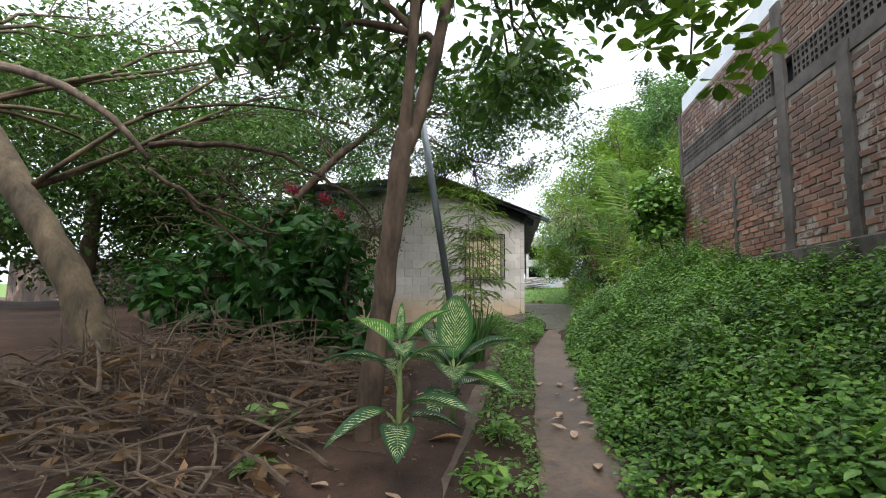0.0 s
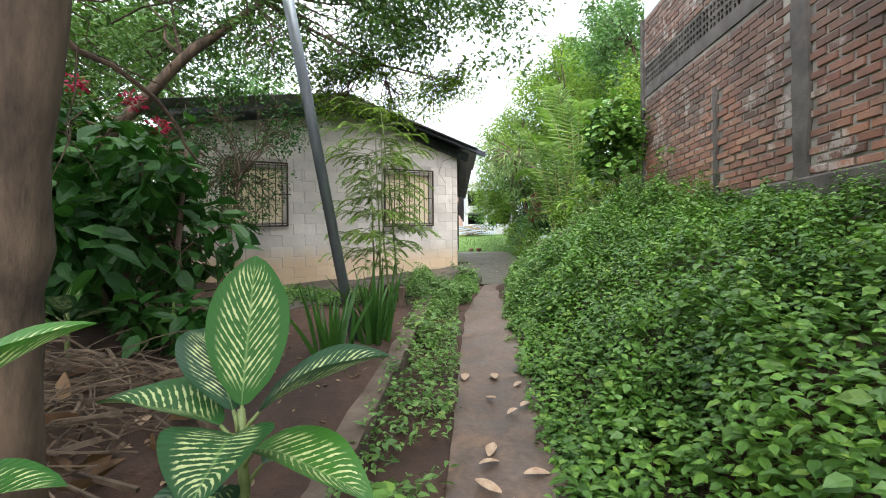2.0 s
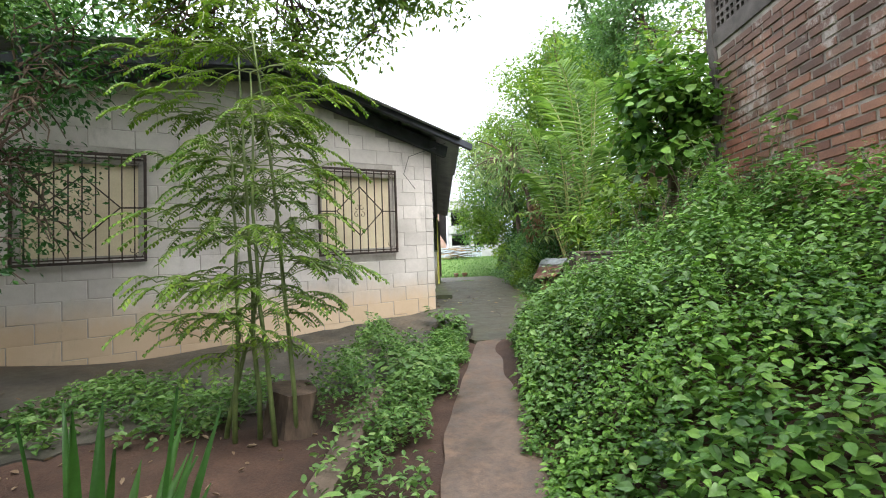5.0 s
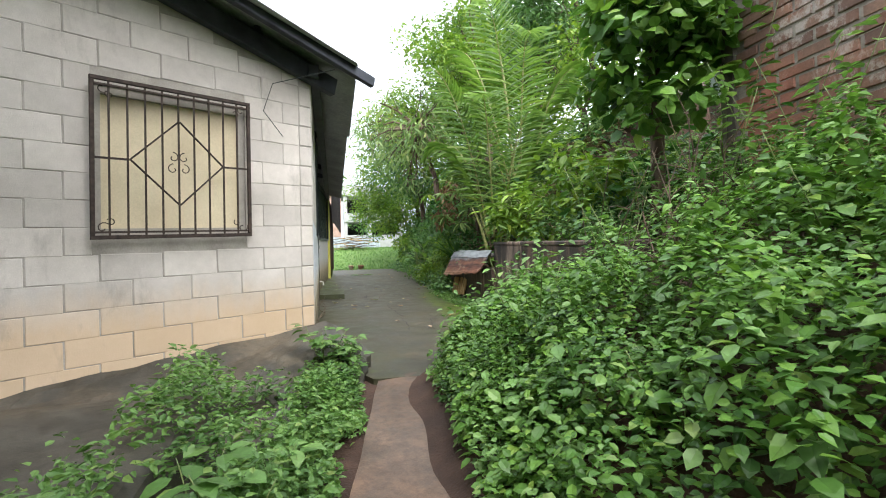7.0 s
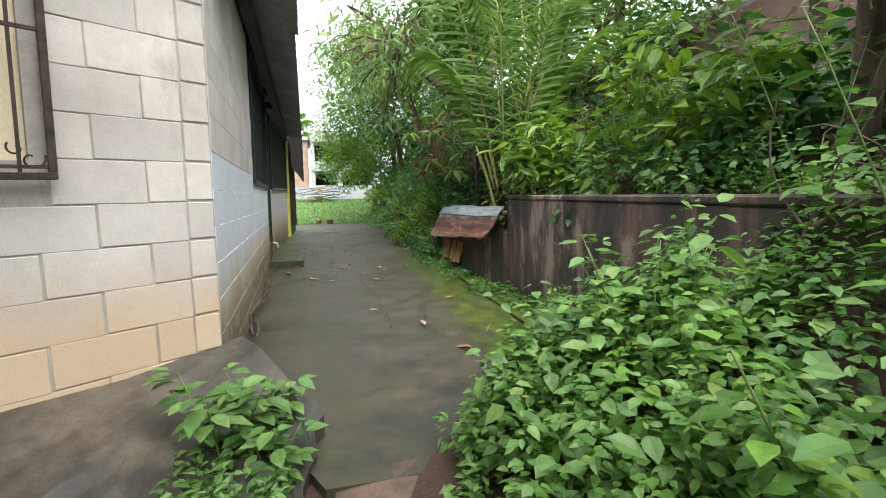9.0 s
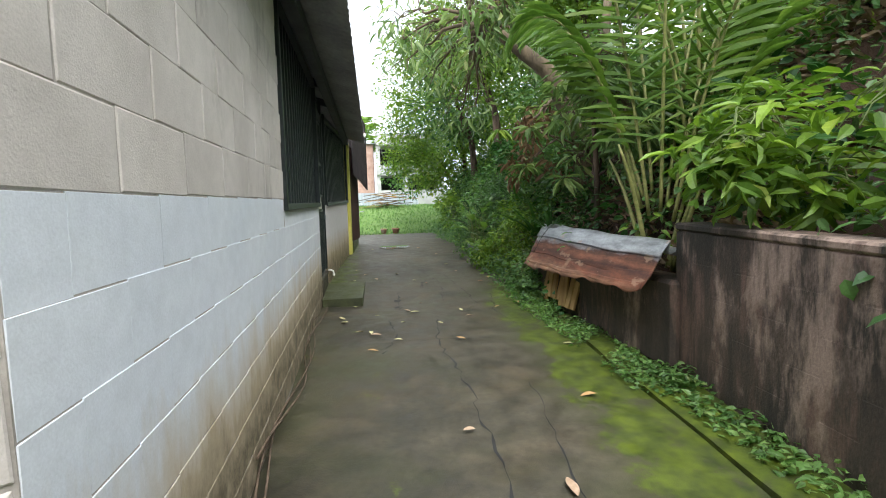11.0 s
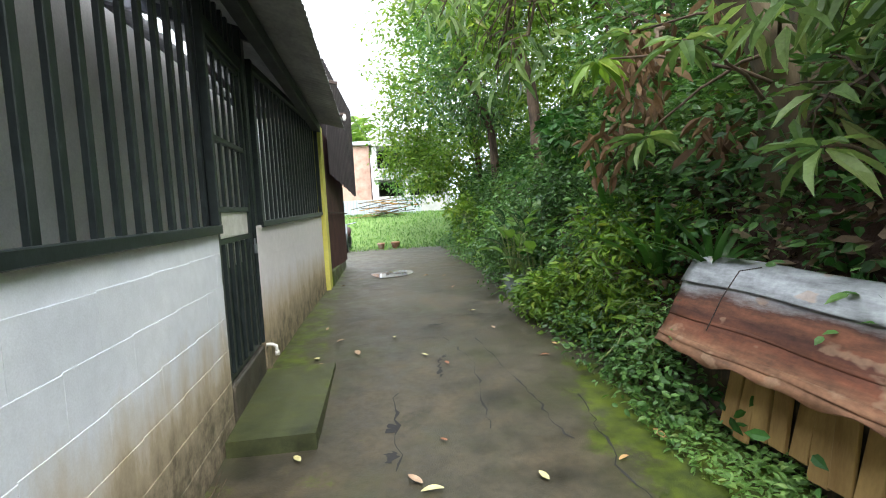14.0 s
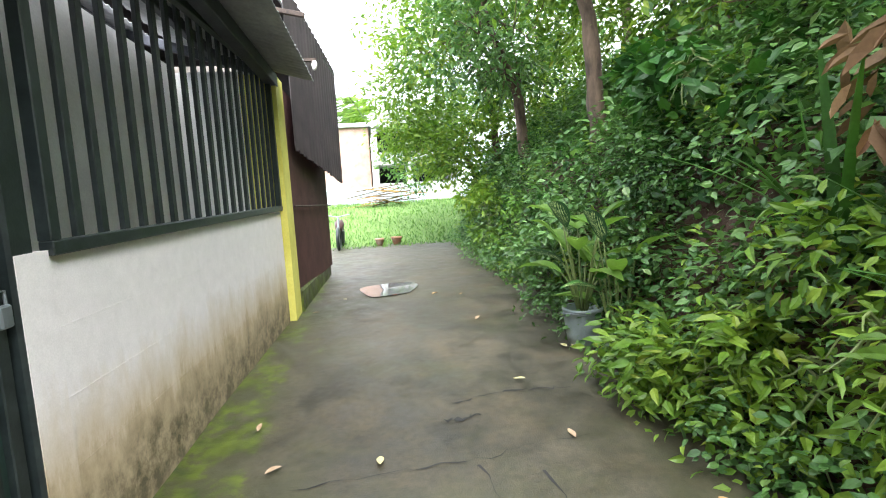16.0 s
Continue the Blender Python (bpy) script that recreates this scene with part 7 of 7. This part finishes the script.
tube(bm, [(-0.1, 28.75, 1.5), (-0.1, 29.0, 2.05)], 0.025, 8)
tube(bm, [(-0.4, 29.05, 2.1), (-0.1, 29.0, 2.05), (0.2, 29.05, 2.1)], 0.015, 8)
part("fork_and_bars", bm, M["pipe"], moto)
bm = bmesh.new()
box(bm, (-0.2, 29.1, 1.4), (0.0, 29.55, 1.72), None, 0.05)
part("engine", bm, M["bars"], moto)

# ---- small things on the ground ----
def fallen(x, y, z, size, spin, material, label, group):
    bm = bmesh.new()
    n = 7
    rows = []
    for i in range(n):
        t = i / (n - 1)
        w = 0.42 * size * math.sin(math.pi * (0.04 + 0.92 * t)) ** 0.8
        lift = 0.16 * size * math.sin(2.2 * t + spin)
        rows.append([bm.verts.new((size * (t - 0.5), q * w / 2 * 1.0, 0.006 + abs(lift) * 0.4 + 0.22 * abs(q) * w)) for q in (-1, 0, 1)])
    for a, b in zip(rows, rows[1:]):
        for k in range(2):
            bm.faces.new((a[k], a[k + 1], b[k + 1], b[k]))
    ob = part("fallen_leaf", bm, material, None, smooth=True)
    ob.matrix_basis = pose(x, y, z, rnd.uniform(-8, 8), rnd.uniform(-8, 8), math.degrees(spin))
    return tagged(ob, label, "leaf", group)


M["ochre"] = plain("ochre_dead_leaf", (0.36, 0.19, 0.07), (0.52, 0.34, 0.15), 30.0, 0.6, 0, 0.2)
M["tan"] = plain("tan_dead_leaf", (0.3, 0.19, 0.12), (0.5, 0.37, 0.26), 30.0, 0.65, 0, 0.2)
M["rust_leaf"] = plain("reddish_dead_leaf", (0.2, 0.075, 0.04), (0.34, 0.15, 0.08), 30.0, 0.6, 0, 0.2)
M["pale_leaf"] = plain("pale_yellow_leaf", (0.5, 0.46, 0.2), (0.66, 0.6, 0.34), 30.0, 0.55, 0, 0.2)
KINDS = [("tan", "curled tan dead leaf lying on the concrete"), ("pale_leaf", "pale yellow fallen leaf on the concrete"), ("rust_leaf", "reddish brown fallen leaf on the concrete"), ("ochre", "ochre fallen leaf on the concrete")]
for k in range(44):
    y = rnd.uniform(12.4, 23) if k < 34 else rnd.uniform(15.5, 17.2)
    x = rnd.uniform(float(side_x(y)) + 0.25, float(drive_right(y)) - 0.1)
    nm, lb = KINDS[rnd.choice((0, 0, 1, 1, 2, 3))]
    fallen(x, y, float(level(y)) + 0.016, rnd.uniform(0.06, 0.12), rnd.uniform(0, 6.28), M[nm], lb, "fallen leaves on the drive")
for k in range(13):
    y = rnd.uniform(2.6, 6.2)
    x = float(path_mid(y)) + rnd.uniform(-0.24, 0.22)
    fallen(x, y, float(level(y)) + 0.012, rnd.uniform(0.1, 0.17), rnd.uniform(0, 6.28), M["tan"], "dry tan leaf lying on the muddy path", "dry leaves on the path")
for x, y, s in ((-0.5, 3.35, 0.24), (-0.9, 4.6, 0.18), (-1.6, 4.7, 0.2), (-1.3, 3.6, 0.14), (-1.1, 2.6, 0.14), (-1.9, 5.6, 0.18), (-2.1, 5.3, 0.2), (-1.75, 4.1, 0.16), (-0.65, 2.5, 0.12), (-1.5, 6.6, 0.16), (-2.0, 7.2, 0.2), (-1.2, 7.4, 0.12)):
    fallen(x, y, float(land(x, y)) + 0.01, s, rnd.uniform(0, 6.28), M["ochre"] if s > 0.2 else M["tan"], "large dry leaf on the bare soil", "dry leaves on the soil")

# standing water, cracks and a root line on the drive
M["water"], nn, ll, pp = mat("standing_water")
pp.inputs["Base Color"].default_value = (0.1, 0.1, 0.11, 1)
pp.inputs["Roughness"].default_value = 0.06
ll.new(ramp(nn, ll, noise_node(nn, ll, 3.0, 2), [(0.3, (0.08, 0.08, 0.085)), (0.7, (0.14, 0.14, 0.15))]), pp.inputs["Base Color"])
bm = bmesh.new()
centre = bm.verts.new((1.08, 22.8, float(level(22.8)) + 0.03))
rim = [bm.verts.new((1.08 + (0.36 + 0.05 * math.sin(3 * a)) * math.cos(a), 22.8 + (0.5 + 0.1 * math.sin(2 * a + 1)) * math.sin(a), float(level(22.8 + (0.5 + 0.1 * math.sin(2 * a + 1)) * math.sin(a))) + 0.023)) for a in [k * 2 * math.pi / 28 for k in range(28)]]
for k in range(28):
    bm.faces.new((centre, rim[k], rim[(k + 1) % 28]))
tagged(part("puddle", bm, M["water"]), "shallow puddle of still water on the concrete", "puddle")


def crack(pts, w):
    bm = bmesh.new()
    rows = []
    fine = []
    for (xa, ya), (xb, yb) in zip(pts, pts[1:]):
        for k in range(13):
            fine.append((xa + (xb - xa) * k / 13 + rnd.uniform(-0.022, 0.022), ya + (yb - ya) * k / 13 + rnd.uniform(-0.022, 0.022)))
    d = Vector((pts[-1][0] - pts[0][0], pts[-1][1] - pts[0][1])).normalized()
    for x, y in fine:
        ww = w * rnd.choice((0.15, 0.3, 0.5, 0.8, 1.5))
        z = float(level(y)) + 0.012 + 0.006 * float(wob(x, y, 2)) + 0.004
        rows.append((bm.verts.new((x - d.y * ww, y + d.x * ww, z)), bm.verts.new((x + d.y * ww, y - d.x * ww, z))))
    for a, b in zip(rows, rows[1:]):
        bm.faces.new((a[0], a[1], b[1], b[0]))
    return part("crack", bm, M["gap_dark"], bpy.data.objects["driveway"])


crack([(0.72, 15.3), (0.86, 15.75), (0.8, 16.4)], 0.006)
crack([(1.25, 13.2), (1.3, 14.4), (1.22, 15.6), (1.34, 16.4)], 0.006)
crack([(0.55, 15.6), (1.2, 15.62), (1.9, 15.55)], 0.004)
crack([(0.95, 16.9), (0.96, 17.9)], 0.009)
crack([(0.6, 18.9), (1.4, 18.95), (2.1, 19.05)], 0.004)
crack([(1.5, 17.2), (1.6, 18.2), (1.45, 18.95)], 0.006)
crack([(1.9, 17.0), (1.85, 17.8), (1.72, 18.9)], 0.005)
crack([(1.3, 18.0), (1.34, 18.35), (1.42, 18.5)], 0.016)
crack([(0.92, 17.3), (0.93, 17.42)], 0.02)
crack([(0.9, 17.0), (0.92, 17.12)], 0.024)
crack([(2.1, 15.8), (2.02, 16.7), (2.2, 17.6)], 0.005)
crack([(1.35, 19.3), (1.55, 19.36)], 0.022)
crack([(1.4, 19.5), (1.8, 19.6), (2.2, 19.55)], 0.007)
crack([(1.7, 12.2), (1.55, 13.3), (1.75, 14.6)], 0.004)
roots = empty("root", "thin pale roots creeping along the foot of the wall", "root")
for k in range(3):
    bm = bmesh.new()
    pts = [Vector((float(side_x(y)) + 0.06 + 0.05 * math.sin(3 * y + k), y, float(level(y)) + 0.05 + 0.08 * (1 + math.sin(2.1 * y + 2 * k)) / 2)) for y in np.linspace(13.0 + 0.3 * k, 16.9, 26)]
    tube(bm, pts, [0.007 - 0.0002 * j for j in range(26)], 5)
    part("strand", bm, M["twig"], roots, smooth=True)

# cables
for nm, pts, r in (("cable", [(0.42, 12.0, 3.42), (-0.12, 11.85, 3.2), (-0.2, 11.84, 2.95), (-0.05, 11.93, 2.75)], 0.004), ("overhead_cable", [(-6, 12, 5.6), (0, 9.5, 5.2), (3.6, 8.5, 5.7)], 0.006), ("overhead_cable", [(0.6, 21.7, 3.7), (1.0, 30, 4.2), (1.0, 40, 6.0)], 0.006)):
    bm = bmesh.new()
    tube(bm, pts, r, 5)
    tagged(part(nm, bm, M["bars"]), "thin dark electric cable hanging in a slack line", "cable")
lamp = empty("wall_lamp", "small white lamp holder under the eave", "lamp")
bm = bmesh.new()
tube(bm, [(0.5, 21.85, 3.72), (0.5, 21.83, 3.68), (0.5, 21.8, 3.63)], [0.02, 0.03, 0.018], 12)
part("lamp_holder", bm, M["pvc"], lamp, smooth=True)
bm = bmesh.new()
box(bm, (0.3, 21.83, 3.72), (0.52, 21.87, 3.75))
part("bracket", bm, M["rusty"], lamp)

# ---- bricks ----
BH, BL = 0.09, 0.285
BRICK_MESH = [block_mesh(BL - 0.018 - 0.02 * k, BH - 0.016, M["brick"], 0.014 + 0.003 * k, 0.006) for k in range(3)]
rest_v, rest_t = [], []
cube_t = np.array([[4, 5, 6], [4, 6, 7], [0, 1, 5], [0, 5, 4], [1, 2, 6], [1, 6, 5], [2, 3, 7], [2, 7, 6], [3, 0, 4], [3, 4, 7]])
made = 0
brick_rng = random.Random(5)
for row in range(int((BZ1 - BZ0) / BH)):
    zc = BZ0 + 0.03 + (row + 0.5) * BH
    if 4.02 < zc < 4.66:
        continue
    y = BY0 + (BL / 2 if row % 2 else 0)
    while y < BY1 - 0.1:
        yc = y + BL / 2
        y += BL
        if yc > BY1 - 0.15 or any(abs(yc - c) < w / 2 + 0.05 and zc < t for c, w, t in COLS):
            continue
        dx = brick_rng.uniform(-0.004, 0.006)
        dz = brick_rng.uniform(-0.006, 0.006) + 0.006 * math.sin(yc * 2 + row)
        if 4.6 < yc < 8.6 and zc < 3.1 and made < 300:
            ob = new("brick", brick_rng.choice(BRICK_MESH))
            ob.parent = brick_wall
            ob.matrix_basis = pose(BX + dx, yc, zc + dz, brick_rng.uniform(-0.8, 0.8), brick_rng.uniform(-1.5, 1.5), 90)
            made += 1
        else:
            h, w, o = BH / 2 - 0.008, BL / 2 - 0.009 - brick_rng.uniform(0, 0.01), 0.014
            v = np.array([[0, -w, -h], [0, w, -h], [0, w, h], [0, -w, h], [-o, -w + .005, -h + .005], [-o, w - .005, -h + .005], [-o, w - .005, h - .005], [-o, -w + .005, h - .005]])
            rest_t.append(cube_t + 8 * len(rest_v))
            rest_v.append(v + np.array([BX + dx, yc, zc + dz]))
tagged(stuff_part("brickwork", np.concatenate(rest_v), np.concatenate(rest_t), M["brick"], brick_wall), kind="stuff")
